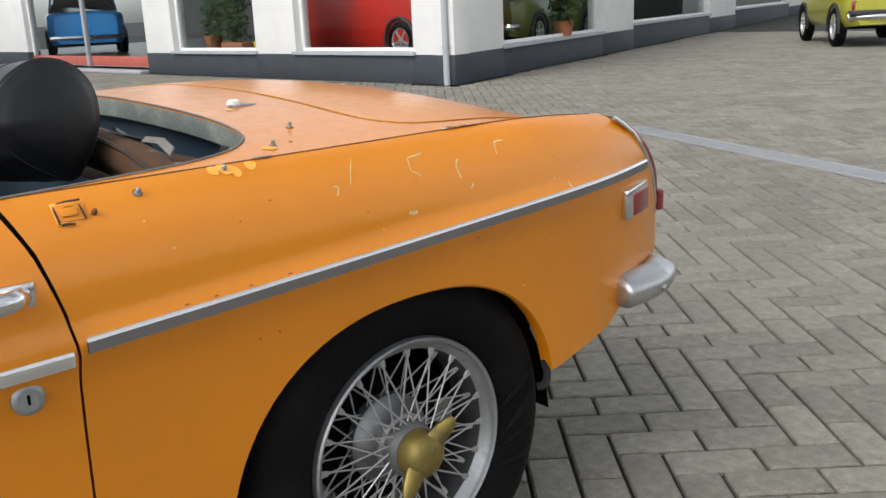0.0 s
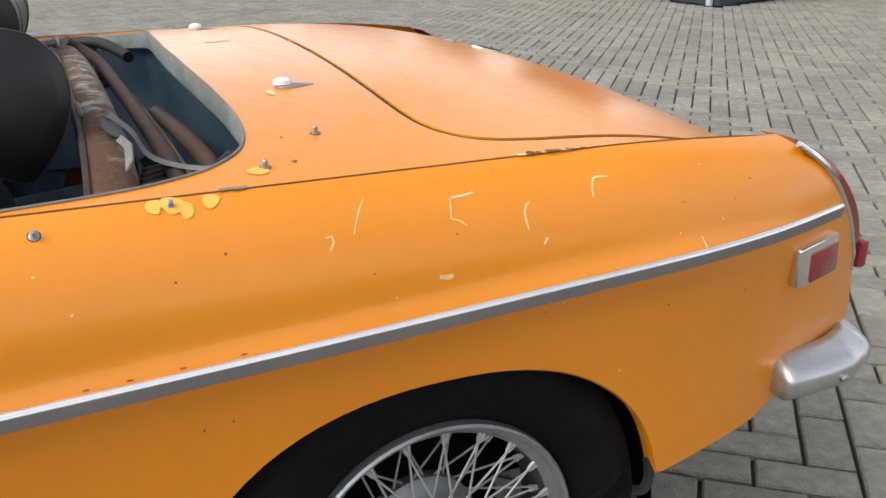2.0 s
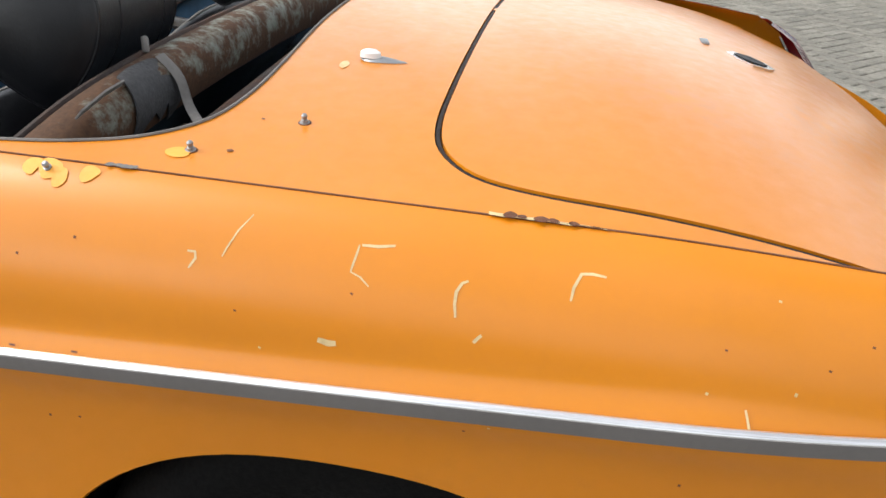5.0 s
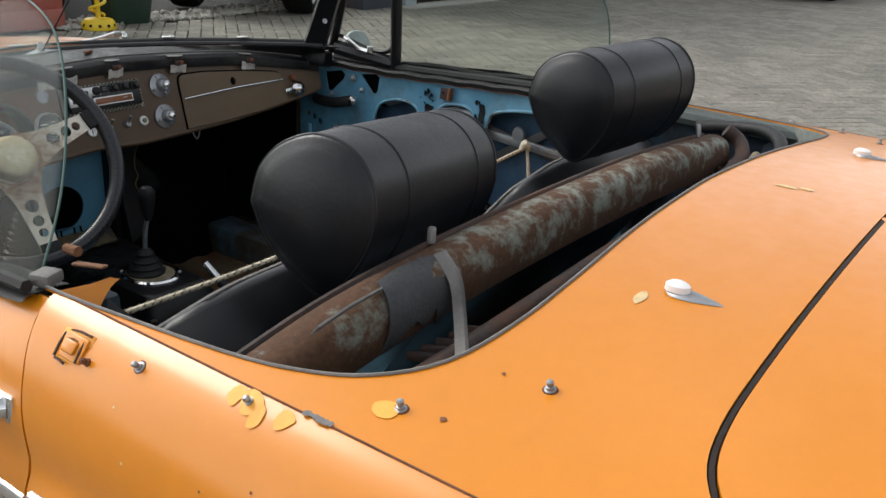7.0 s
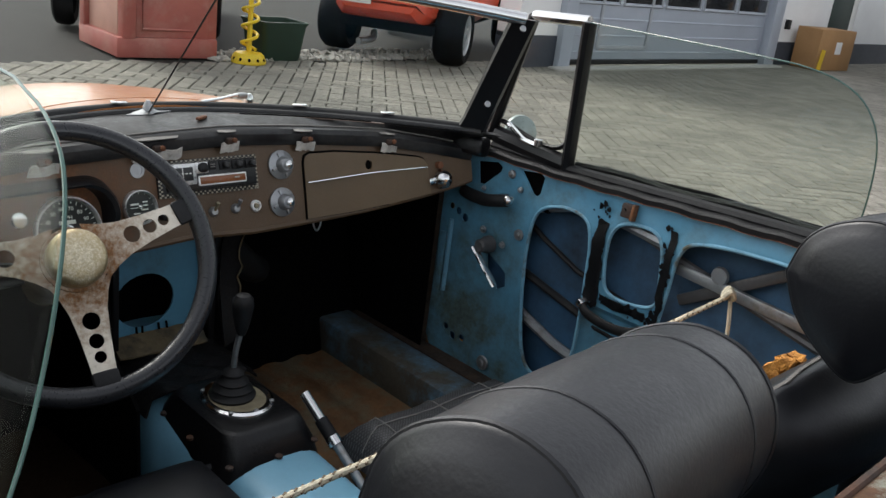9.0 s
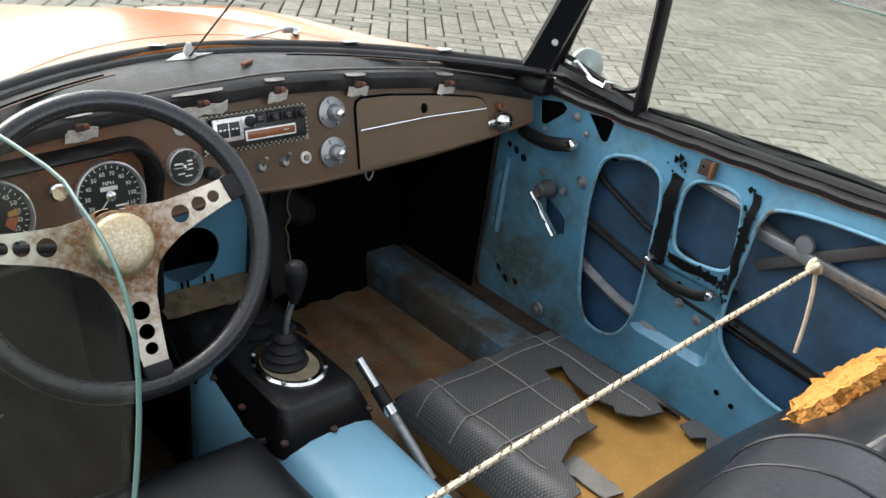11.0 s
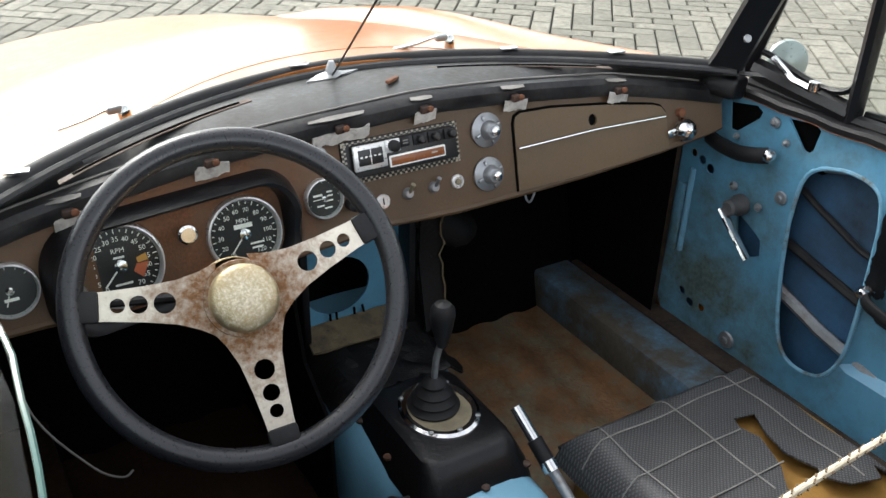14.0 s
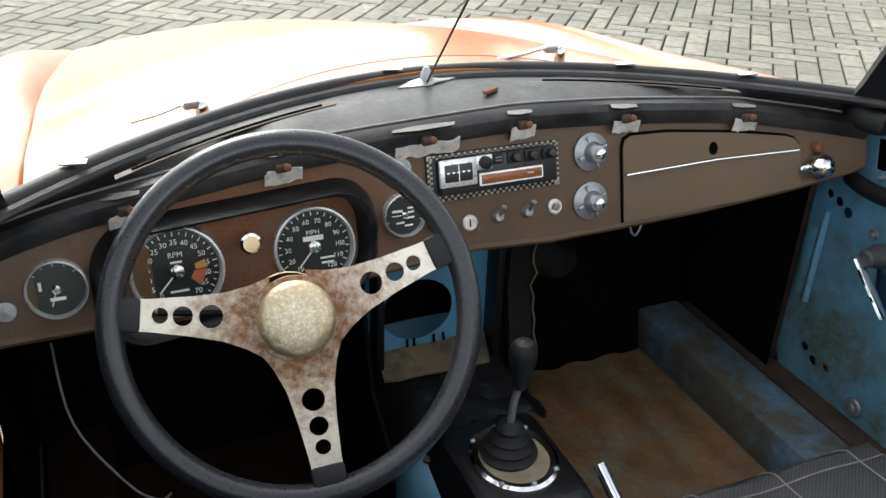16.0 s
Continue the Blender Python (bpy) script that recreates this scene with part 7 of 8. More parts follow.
def wall_run(o, d, n, length, openings, name):
    """A wall along d from o facing n, plinth below, with windows (start, end, sill)."""
    turn = math.degrees(math.atan2(d.y, d.x))

    def slab(a, b, z0, z1, out, thick, material, nm, label="", bevel=0.004):
        mid = o + d * ((a + b) / 2) + n * (out - thick / 2)
        return part(nm, block((b - a, thick, z1 - z0), pose(mid.x, mid.y, (z0 + z1) / 2, 0, 0, turn), bevel), material, shop, label)
    at = 0.0
    for k, (a, b, sill) in enumerate(openings):
        if a - at > 0.02:
            slab(at, a, 0.40, 4.2, 0, 0.3, WHITE, "wall")
        if sill > 0.3:
            slab(a, b, 0.0, sill - 0.02, 0.012, 0.3, PLINTH, "plinth")
            slab(a - 0.05, b + 0.05, sill - 0.03, sill + 0.02, 0.06, 0.2, GREY, "window_sill", "grey metal window sill")
        slab(a, b, 3.2, 4.2, 0, 0.3, WHITE, "wall")
        mid = o + d * ((a + b) / 2) - n * 0.16
        w = part("window", block((b - a - 0.02, 0.012, 3.2 - sill), pose(mid.x, mid.y, (3.2 + sill) / 2, 0, 0, turn), 0), WINDOW, shop, "large showroom window pane")
        w.visible_shadow = False
        for e in (a + 0.04, b - 0.04):
            slab(e - 0.04, e + 0.04, sill, 3.2, -0.12, 0.09, WHITE, "window_frame")
        slab(a, b, sill, sill + 0.07, -0.12, 0.08, WHITE, "window_frame")
        if at < a:
            slab(at, a, 0.0, 0.40, 0.012, 0.3, PLINTH, "plinth")
        at = b
    slab(at, length, 0.40, 4.2, 0, 0.3, WHITE, "wall")
    slab(at, length, 0.0, 0.40, 0.012, 0.3, PLINTH, "plinth")


wall_run(C0, D1, N1, 22.0, [(0.80, 3.55, 0.42), (4.68, 7.45, 0.42), (8.50, 14.5, 0.10)], "front")
wall_run(C0, D2, N2, 40.0, [(1.60, 6.15, 0.42), (8.17, 15.3, 0.50), (18.9, 30.0, 0.55)], "side")
pipe_at = C0 + N1 * 0.06 + N2 * 0.0 + D1 * 0.10
part("drainpipe", tube([(pipe_at.x, pipe_at.y, 0.0), (pipe_at.x, pipe_at.y, 4.2)], 0.045, 14), GREY, shop, "grey drainpipe on the corner")
part("pipe_collar", turned([(0.055, -0.02), (0.055, 0.02)], Matrix.Translation((pipe_at.x, pipe_at.y, 0.50)), 14), GREY, shop)
part("roof", sheet([(C0.x - 0.3, C0.y + 0.3), tuple((C0 + D1 * 22)[:2]), tuple((C0 + D1 * 22 + D2 * 40)[:2]), tuple((C0 + D2 * 40)[:2])], lambda x, y: (x, y, 4.2), step=4, thick=0.2), GREY, shop, "flat grey roof")
# floor and back wall darkened in colour to imitate the dim interior
FLOORM = surf("showroom_floor", (0.05, 0.045, 0.04), 0.35, 0, 0.1, 2, 40, 0.02)
part("showroom_floor", sheet([tuple((C0 + D1 * 0.2 - N1 * 0.2)[:2]), tuple((C0 + D1 * 22)[:2]), tuple((C0 + D1 * 22 + D2 * 30)[:2]), tuple((C0 + D2 * 30 - N2 * 0.3)[:2])], lambda x, y: (x, y, 0.22), step=4), FLOORM, shop)
backw = C0 + D1 * 13 + D2 * 14
part("back_wall", block((30, 0.2, 4.2), pose(backw.x + 4, backw.y - 2, 2.1, 0, 0, 4), 0), surf("inner_wall_painted_dim", (0.035, 0.035, 0.035), 0.8), shop)
part("door_red_panel", block((5.9, 0.03, 0.20), pose(*(C0 + D1 * 11.5 - N1 * 0.10)[:2], 0.22, 0, 0, 4.4), 0.004), surf("faded_red_panel", (0.42, 0.10, 0.07), 0.5), shop, "red lower panel of the glass door")
part("door_mullion", block((0.12, 0.08, 3.1), pose(*(C0 + D1 * 11.3 - N1 * 0.06)[:2], 1.65, 0, 0, 4.4), 0.01), GREY, shop)
part("door_threshold", block((6.0, 0.3, 0.06), pose(*(C0 + D1 * 11.5 + N1 * 0.05)[:2], 0.03, 0, 0, 4.4), 0.01), GREY, shop)

# drain channel across the yard
drain = thing("drain_channel", "galvanised drain channel with a slotted grating in the pavers", "drain")
da, db = Vector((2.95, -5.20, 0)), Vector((-2.0, -3.38, 0))
dd = (db - da).normalized()
dn = Vector((-dd.y, dd.x, 0))
ang = math.degrees(math.atan2(dd.y, dd.x))
GALV = surf("galvanised_steel", (0.33, 0.34, 0.35), 0.5, 0.2, 0.1, 12, 150, 0.05)
mid = (da + db) / 2
for o in (-0.10, 0.10):
    q = mid + dn * o
    part("rail", block(((db - da).length, 0.012, 0.012), pose(q.x, q.y, 0.004, 0, 0, ang), 0.003), GALV, drain)
bm = bmesh.new()
n_sl = 210
for k in range(n_sl):
    q = da + (db - da) * ((k + 0.5) / n_sl)
    joined(bm, block((0.015, 0.19, 0.012), pose(q.x, q.y, 0.001, 0, 0, ang), 0))
part("grating_slats", bm, GALV, drain, smooth=False)
part("channel", block(((db - da).length, 0.20, 0.006), pose(mid.x, mid.y, -0.004, 0, 0, ang), 0), DARK, drain)

# ---- far side of the yard: workshop wall, garage door ----
shed = thing("workshop_building", "white workshop wall with a silver sectional garage door", "building")
GY = 6.62
for x0, x1 in ((6.6, 7.35), (12.12, 14.05), (15.05, 40.0)):
    part("wall", block((x1 - x0, 0.3, 3.7), pose((x0 + x1) / 2, GY + 0.15, 2.15), 0), WHITE, shed)
    part("plinth", block((x1 - x0, 0.32, 0.34), pose((x0 + x1) / 2, GY + 0.145, 0.17), 0), PLINTH, shed)
part("lintel", block((5.0, 0.3, 1.2), pose(9.75, GY + 0.15, 3.4), 0), WHITE, shed)
part("lintel", block((1.0, 0.3, 1.9), pose(14.55, GY + 0.15, 3.05), 0), WHITE, shed)
part("garage_jamb", block((0.28, 0.14, 2.9), pose(12.16, GY - 0.02, 1.45), 0.01), GARAGE, shed, "pale blue-grey door jamb")
part("garage_jamb", block((0.20, 0.14, 2.9), pose(7.35, GY - 0.02, 1.45), 0.01), GARAGE, shed)
gd = part("garage_door", block((4.65, 0.05, 2.8), pose(9.72, GY + 0.06, 1.45), 0.004), GARAGE, shed, "silver-grey sectional garage door with a window row")
for k in range(14):
    z = 0.16 + k * 0.19
    part("panel_rib", block((4.6, 0.018, 0.022), pose(9.72, GY + 0.032, z), 0.006), GARAGE, gd)
for x in (8.05, 9.05):
    part("wicket_frame", block((0.05, 0.03, 2.2), pose(x, GY + 0.028, 1.30), 0.006), GREY, gd)
part("wicket_frame", block((1.0, 0.03, 0.05), pose(8.55, GY + 0.028, 0.215), 0.006), GREY, gd)
part("door_seal", block((4.6, 0.04, 0.06), pose(9.72, GY + 0.03, 0.045), 0.01), RUBBER, gd)
for k in range(5):
    x = 7.95 + k * 0.90
    w = part("window", block((0.78, 0.02, 0.42), pose(x, GY + 0.034, 0.93), 0.01), surf("dark_door_glazing", (0.02, 0.022, 0.025), 0.12), gd)
    part("window_frame", tube([(x - 0.40, GY + 0.024, 0.71), (x + 0.40, GY + 0.024, 0.71), (x + 0.40, GY + 0.024, 1.15), (x - 0.40, GY + 0.024, 1.15)], 0.018, 4, closed=True), GREY, gd)
part("kerb_strip", block((5.2, 0.18, 0.03), pose(9.7, GY - 0.16, 0.006), 0.006), surf("pale_kerb", (0.42, 0.41, 0.38), 0.8), shed)
part("green_door", block((0.95, 0.06, 2.05), pose(14.55, GY + 0.10, 1.05), 0.006), surf("dark_green_door", (0.018, 0.035, 0.028), 0.5), shed, "dark green side door")
part("wall_box", block((0.10, 0.06, 0.14), pose(12.62, GY - 0.03, 0.60), 0.01), RUBBER, shed)

bx = thing("cardboard_box", "brown cardboard box with a white label beside the wall", "box")
CARD = surf("brown_cardboard", (0.36, 0.20, 0.085), 0.8, 0, 0.08, 4, 80, 0.05)
part("carton", block((0.95, 0.42, 0.60), pose(13.30, 6.27, 0.305, 0, 0, -7), 0.012), CARD, bx)
part("label", block((0.16, 0.004, 0.18), pose(13.33, 6.055, 0.34, 0, 0, -7), 0), WHITE, bx)
part("tape_strip", block((0.10, 0.006, 0.30), pose(12.90, 6.09, 0.16, 0, 8, -7), 0), surf("yellow_print", (0.75, 0.50, 0.03), 0.6), bx)

# phone booth
booth = thing("phone_booth", "faded red wooden phone booth with glazed panels", "booth")
RED = surf("faded_red_paint", (0.36, 0.095, 0.075), 0.55, 0, 0.12, 5, 80, 0.08, (0.42, 0.20, 0.16), 0.3, 4, 0, 0.3)
PALE = surf("bleached_red_paint", (0.50, 0.27, 0.21), 0.6, 0, 0.1, 5, 80, 0.08)
bc = (2.93, 7.55)
part("base", block((0.86, 0.86, 0.16), pose(*bc, 0.08, 0, 0, -4), 0.012), RED, booth)
for dx, dy in ((-1, -1), (1, -1), (-1, 1), (1, 1)):
    part("corner_post", block((0.11, 0.11, 2.1), pose(bc[0] + dx * 0.36, bc[1] + dy * 0.36, 1.2, 0, 0, -4), 0.012), RED, booth)
part("front_panel", block((0.62, 0.05, 0.40), pose(bc[0] + 0.02, bc[1] - 0.37, 0.36, 0, 0, -4), 0.006), RED, booth)
part("panel_mould", tube([(bc[0] + x, bc[1] - 0.40, z) for x, z in ((-0.25, 0.23), (0.28, 0.22), (0.28, 0.50), (-0.25, 0.50))], 0.014, 5, closed=True), RED, booth)
part("side_panel", block((0.05, 0.62, 0.40), pose(bc[0] - 0.37, bc[1], 0.36, 0, 0, -4), 0.006), PALE, booth)
part("roof", block((0.95, 0.95, 0.2), pose(*bc, 2.35, 0, 0, -4), 0.05, 3), RED, booth)
for k in range(4):
    part("glazing_bar", block((0.64, 0.04, 0.04), pose(bc[0], bc[1] - 0.36, 0.62 + k * 0.5, 0, 0, -4), 0.006), RED, booth)
pn = part("pane", block((0.62, 0.01, 1.5), pose(bc[0], bc[1] - 0.34, 1.38, 0, 0, -4), 0), WINDOW, booth)
part("back_panel", block((0.62, 0.03, 2.1), pose(bc[0], bc[1] + 0.37, 1.2, 0, 0, -4), 0), RED, booth)

# yellow coil-spring stand
spring = thing("spring_stand", "yellow painted coil spring on a round perforated foot", "stand")
YEL = surf("yellow_paint", (0.72, 0.50, 0.02), 0.4, 0, 0.06, 12, 120, 0.04)
sx, sy = 3.53, 6.92
part("foot", turned([(0.145, 0.0), (0.150, 0.02), (0.135, 0.06), (0.115, 0.085), (0.06, 0.095), (0, 0.095)], Matrix.Translation((sx, sy, 0.0)), 28, close=False), YEL, spring)
for k in range(12):
    a = 2 * math.pi * k / 12
    part("foot_hole", turned([(0.0, 0.0), (0.014, 0.0)], Matrix.Translation((sx + 0.1445 * math.cos(a), sy + 0.1445 * math.sin(a), 0.04)) @ pose(0, 0, 0, 0, 68, math.degrees(a)), 10, close=False), DARK, spring)
part("coil", tube([(sx + 0.065 * math.cos(a), sy + 0.065 * math.sin(a), 0.11 + 0.022 * a) for a in np.linspace(0, 8 * math.pi, 90)], 0.014, 8), YEL, spring, "yellow coil")
part("rod", tube([(sx, sy, 0.08), (sx, sy, 0.8)], 0.022, 10), YEL, spring)

# dark green bin
tub = thing("plastic_bin", "dark green plastic bin beside the gravel", "bin")
GREEN = surf("dark_green_plastic", (0.012, 0.035, 0.022), 0.5, 0, 0.15, 6, 80, 0.05)
rows = [[(3.93 + p[0], 7.15 + p[1], z) for p in rounded(-w, -d, w, d, 0.05, 4)] for z, w, d in ((0.0, 0.19, 0.15), (0.02, 0.20, 0.16), (0.30, 0.23, 0.19), (0.33, 0.245, 0.205), (0.34, 0.245, 0.205), (0.34, 0.225, 0.185), (0.12, 0.21, 0.17))]
part("body", ends(grid(rows, False, True)), GREEN, tub)

# gravel bed
bm = bmesh.new()
rg = random.Random(3)
for k in range(900):
    x = rg.uniform(3.25, 6.3)
    y = 7.0 + (rg.random() ** 1.6) * 0.5 + 0.05 * math.sin(x * 5) + (0.08 if x > 5.4 else 0)
    r = rg.uniform(0.010, 0.028)
    joined(bm, block((r * 2, r * 1.5, r * 1.2), pose(x, y, r * 0.4 + 0.003, rg.uniform(0, 180), rg.uniform(0, 180), rg.uniform(0, 180)), r * 0.5, 1)) if k < 420 else joined(bm, block((r * 2, r * 1.5, r), pose(x, y, r * 0.3 + 0.003, rg.uniform(0, 60), rg.uniform(0, 60), rg.uniform(0, 180)), 0))
tagged(part("gravel", bm, surf("pale_gravel", (0.42, 0.40, 0.36), 0.8, 0, 0.3, 9, 90, 0.1), None, "pale loose gravel along the wall", smooth=False), "", "gravel", "", "stuff")

# ---- other vehicles in the yard and behind the showroom glass ----
CARGLASS = surf("dark_car_glazing", (0.02, 0.024, 0.026), 0.06, 0, 0.1, 3, 40, 0.0)
PLASTIC = surf("dark_bumper_plastic", (0.025, 0.026, 0.028), 0.5, 0, 0.1, 8, 120, 0.05)
ALLOY = surf("silver_alloy", (0.55, 0.56, 0.57), 0.3, 0.7, 0.05, 10, 100, 0.02)
LAMPGLASS = surf("clear_lamp_glass", (0.62, 0.64, 0.64), 0.08, 0.3, 0.05, 20, 100, 0.0)
PLATE = surf("white_plate", (0.7, 0.7, 0.68), 0.4, 0, 0.03, 10, 100, 0.0)
PLATE_BLUE = surf("blue_plate_end", (0.02, 0.06, 0.35), 0.4, 0, 0.03, 10, 100, 0.0)


def road_wheel(m, r, wide, parent, spokes=5, rim_material=None, label="black tyre on a silver alloy wheel"):
    """A tyre with a spoked rim; the pose's z axis points out of the vehicle."""
    k = wide / 2
    prof = [(r * 0.64, k * 0.8), (r * 0.72, k), (r * 0.86, k), (r * 0.97, k * 0.75), (r, k * 0.4), (r, -k * 0.4), (r * 0.97, -k * 0.75), (r * 0.86, -k), (r * 0.64, -k * 0.8)]
    w = part("wheel", turned(prof, m, 36, close=False), TYRE, parent, label)
    part("rim", turned([(r * 0.66, k * 0.75), (r * 0.64, k * 0.88), (r * 0.60, k * 0.8), (r * 0.57, k * 0.2), (0, k * 0.15)], m, 32, close=False), rim_material or ALLOY, w)
    for j in range(spokes):
        a = 360 * j / spokes
        part("spoke", block((r * 0.56, r * 0.13, k * 0.22), m @ pose(0, 0, 0, 0, 0, a) @ pose(r * 0.32, 0, k * 0.62), k * 0.08), rim_material or ALLOY, w)
    part("hub", turned([(r * 0.16, k * 0.5), (r * 0.15, k * 0.85), (0, k * 0.9)], m, 16, close=False), rim_material or ALLOY, w)
    return w


def plate_bars(m, parent, count=7, blue=True):
    """A number plate with plain bars in place of its characters."""
    p = part("number_plate", block((0.52, 0.012, 0.11), m, 0.003), PLATE, parent, "white plate with plain dark bars")
    if blue:
        part("plate_end", block((0.045, 0.004, 0.105), m @ pose(-0.235, -0.006, 0), 0), PLATE_BLUE, p)
    for k in range(count):
        part("bar", block((0.034, 0.004, 0.070), m @ pose(-0.17 + k * 0.062, -0.007, 0), 0), RUBBER, p)


def saloon(name, label, m, length, wide, roof, belt, paint, low=0.22, nose=0.62, tail=0.75, wheel_r=0.30, base=0.60, group="", cabin=(-0.42, 0.20), chrome=True, van=False):
    """A parked car: lofted body, glazed cabin, lamps, bumpers and wheels; local y points forward."""
    v = thing(name, label, "car", group)
    h, w = length / 2, wide / 2
    rows = []
    for s in np.linspace(-1, 1, 25):
        edge = max(0.0, 1 - abs(s) ** 9) ** 0.5
        top = belt if van else lerp(s, [(-1, tail), (-0.7, belt - 0.02), (-0.3, belt), (0.3, belt), (0.55, belt - 0.05), (0.88, nose + 0.08), (1, nose)])
        ww = w * (0.80 + 0.20 * edge) * (1 - 0.04 * s * s)
        z0 = low + 0.06 * abs(s) ** 6
        prof = [(0.88, z0), (0.97, z0 + 0.10), (1.0, (z0 + top) / 2), (0.985, top - 0.10), (0.93, top - 0.03), (0.80, top), (0.0, top + 0.025)]
        row = [m @ Vector((ww * a, s * h, z)) for a, z in prof]
        row += [m @ Vector((-ww * a, s * h, z)) for a, z in reversed(prof[:-1])]
        rows.append(row)
    part("body", ends(grid(rows, False, True)), paint, v)
    # cabin: glass below, roof skin above
    rows, roof_rows = [], []
    for s in np.linspace(cabin[0], cabin[1], 9):
        u = (s - cabin[0]) / (cabin[1] - cabin[0])
        rise = 0.96 if van else min(1, 4.2 * min(u + 0.03, (1 - u) * 0.75 + 0.02)) ** 0.6
        z1 = belt + (roof - belt) * rise
        rows.append([m @ Vector((a * w * 0.86, s * h, z)) for a, z in ((1, belt - 0.03), (0.84, z1 - 0.03), (0.7, z1), (-0.7, z1), (-0.84, z1 - 0.03), (-1, belt - 0.03))])
        if 0.12 < u < 0.9:
            roof_rows.append([m @ Vector((a * w * 0.865, s * h, z + 0.008)) for a, z in ((0.86, z1 - 0.05), (0.84, z1 - 0.03), (0.7, z1), (0, z1 + 0.015), (-0.7, z1), (-0.84, z1 - 0.03), (-0.86, z1 - 0.05))])
    part("glazing", ends(grid(rows)), paint if van else CARGLASS, v)
    part("roof_skin", grid(roof_rows), paint, v)
    for s in (-1, 1):
        for t in (cabin[0] + 0.05, (cabin[0] + cabin[1]) / 2, cabin[1] - 0.07):
            a, b = m @ Vector((s * w * 0.87, t * h, belt - 0.03)), m @ Vector((s * w * 0.74, (t * 0.85 + (cabin[0] + cabin[1]) * 0.075) * h, roof - 0.04))
            part("cabin_pillar", tube([a, b], 0.028, 6), paint, v)
        for t in (-base, base):
            road_wheel(m @ pose(s * (w - 0.09), t * h, wheel_r) @ pose(0, 0, 0, 0, 90 * s, 0), wheel_r, 0.19, v, 5)
            arch_ = [m @ Vector((s * (w * 0.995), t * h + (wheel_r + 0.045) * math.cos(a), wheel_r + (wheel_r + 0.045) * math.sin(a))) for a in np.linspace(-0.25, math.pi + 0.25, 15)]
            part("wheel_arch", tube(arch_, 0.03, 6), PLASTIC, v)
        part("head_lamp", turned([(0.0, 0.05), (0.05, 0.04), (0.085, 0.0), (0.09, -0.05)], m @ pose(s * w * 0.70, h * 0.955, nose - 0.05) @ pose(0, 0, 0, -78, 0, 0), 20, close=False), LAMPGLASS, v, "clear glass head lamp")
        part("tail_lamp", block((0.12, 0.04, 0.16), m @ pose(s * w * 0.78, -h * 0.975, tail - 0.12), 0.015), REDLENS, v)
    for s in (-1, 1):
        pts = [m @ Vector((x * w * 0.9, s * h * (1.01 - 0.05 * abs(x) ** 3), low + 0.20)) for x in np.linspace(-1, 1, 11)]
        part("bumper", tube(pts, 0.055, 8, squash=1.2), CHROME if chrome else PLASTIC, v)
    part("grille", block((wide * 0.42, 0.03, 0.12), m @ pose(0, h * 0.985, nose - 0.08), 0.01), PLASTIC, v)
    part("underside", block((wide * 0.8, length * 0.9, 0.04), m @ pose(0, 0, low + 0.01), 0), DARK, v)
    return v


SILVERCAR = surf("grey_silver_car_paint", (0.30, 0.29, 0.26), 0.25, 0.35, 0.05, 2, 40, 0.0, None, 0, 9, 0.5)
sm = pose(15.3, 4.45, 0, 0, 0, 92)
silver_car = saloon("parked_hatchback", "grey-silver parked hatchback with alloy wheels and dark bumper strips", sm, 4.1, 1.72, 1.5, 0.98, SILVERCAR, 0.24, 0.76, 0.95, 0.31, 0.60, chrome=False, cabin=(-0.85, 0.35))
plate_bars(sm @ pose(0.0, 2.10, 0.50, 0, 0, 180), silver_car)
for s in (-1, 1):
    part("fog_lamp", turned([(0.0, 0.02), (0.06, 0.015), (0.08, 0.0)], sm @ pose(s * 0.60, 2.02, 0.40) @ pose(0, 0, 0, -80, 0, 0), 16, close=False), LAMPGLASS, silver_car)
    part("bumper_strip", block((0.5, 0.05, 0.05), sm @ pose(s * 0.58, 2.03, 0.58, 0, 0, s * -8), 0.01), PLASTIC, silver_car)

LIME = surf("yellow_green_car_paint", (0.34, 0.33, 0.03), 0.3, 0, 0.05, 2, 40, 0.0, None, 0, 9, 0.5)
lm = pose(6.70, -17.25, 0, 0, 0, 220)
lime_car = saloon("parked_classic_car", "yellow-green classic car with chrome bumper parked by the showroom", lm, 4.1, 1.70, 1.45, 0.98, LIME, 0.34, 0.85, 0.85, 0.36, 0.62)
part("bumper_band", block((1.6, 0.05, 0.07), lm @ pose(0, -2.10, 0.62), 0.01), PLASTIC, lime_car)

# raised orange-red kit car seen end-on: open wheels, plate, pale bumper
ORED = surf("orange_red_kit_paint", (0.62, 0.065, 0.02), 0.3, 0, 0.05, 3, 40, 0.0, None, 0, 9, 0.5)
kit = thing("kit_car", "orange-red kit car with wide tyres and black underside on the gravel", "car")
km = pose(5.465, 7.255, 0, 0, 0, 122.5)
for s, wide in ((-1, 0.30), (1, 0.30)):
    road_wheel(km @ pose(s * 0.60, 0, 0.31) @ pose(0, 0, 0, 0, 90 * s, 0), 0.31, wide, kit, 5, None, "wide black tyre on a five-spoke alloy")
rows = []
for y, w, z0, z1 in ((-3.2, 0.60, 0.42, 0.80), (-1.2, 0.66, 0.36, 0.95), (-0.4, 0.46, 0.36, 0.95), (0.35, 0.46, 0.38, 0.82), (0.62, 0.44, 0.42, 0.74), (0.72, 0.38, 0.50, 0.66)):
    rows.append([km @ Vector((a * w, y, z)) for a, z in ((-0.85, z0), (0.85, z0), (1, z0 + 0.08), (1, z1 - 0.1), (0.82, z1), (-0.82, z1), (-1, z1 - 0.1), (-1, z0 + 0.08))])
part("body", ends(grid(rows, False, True)), ORED, kit)
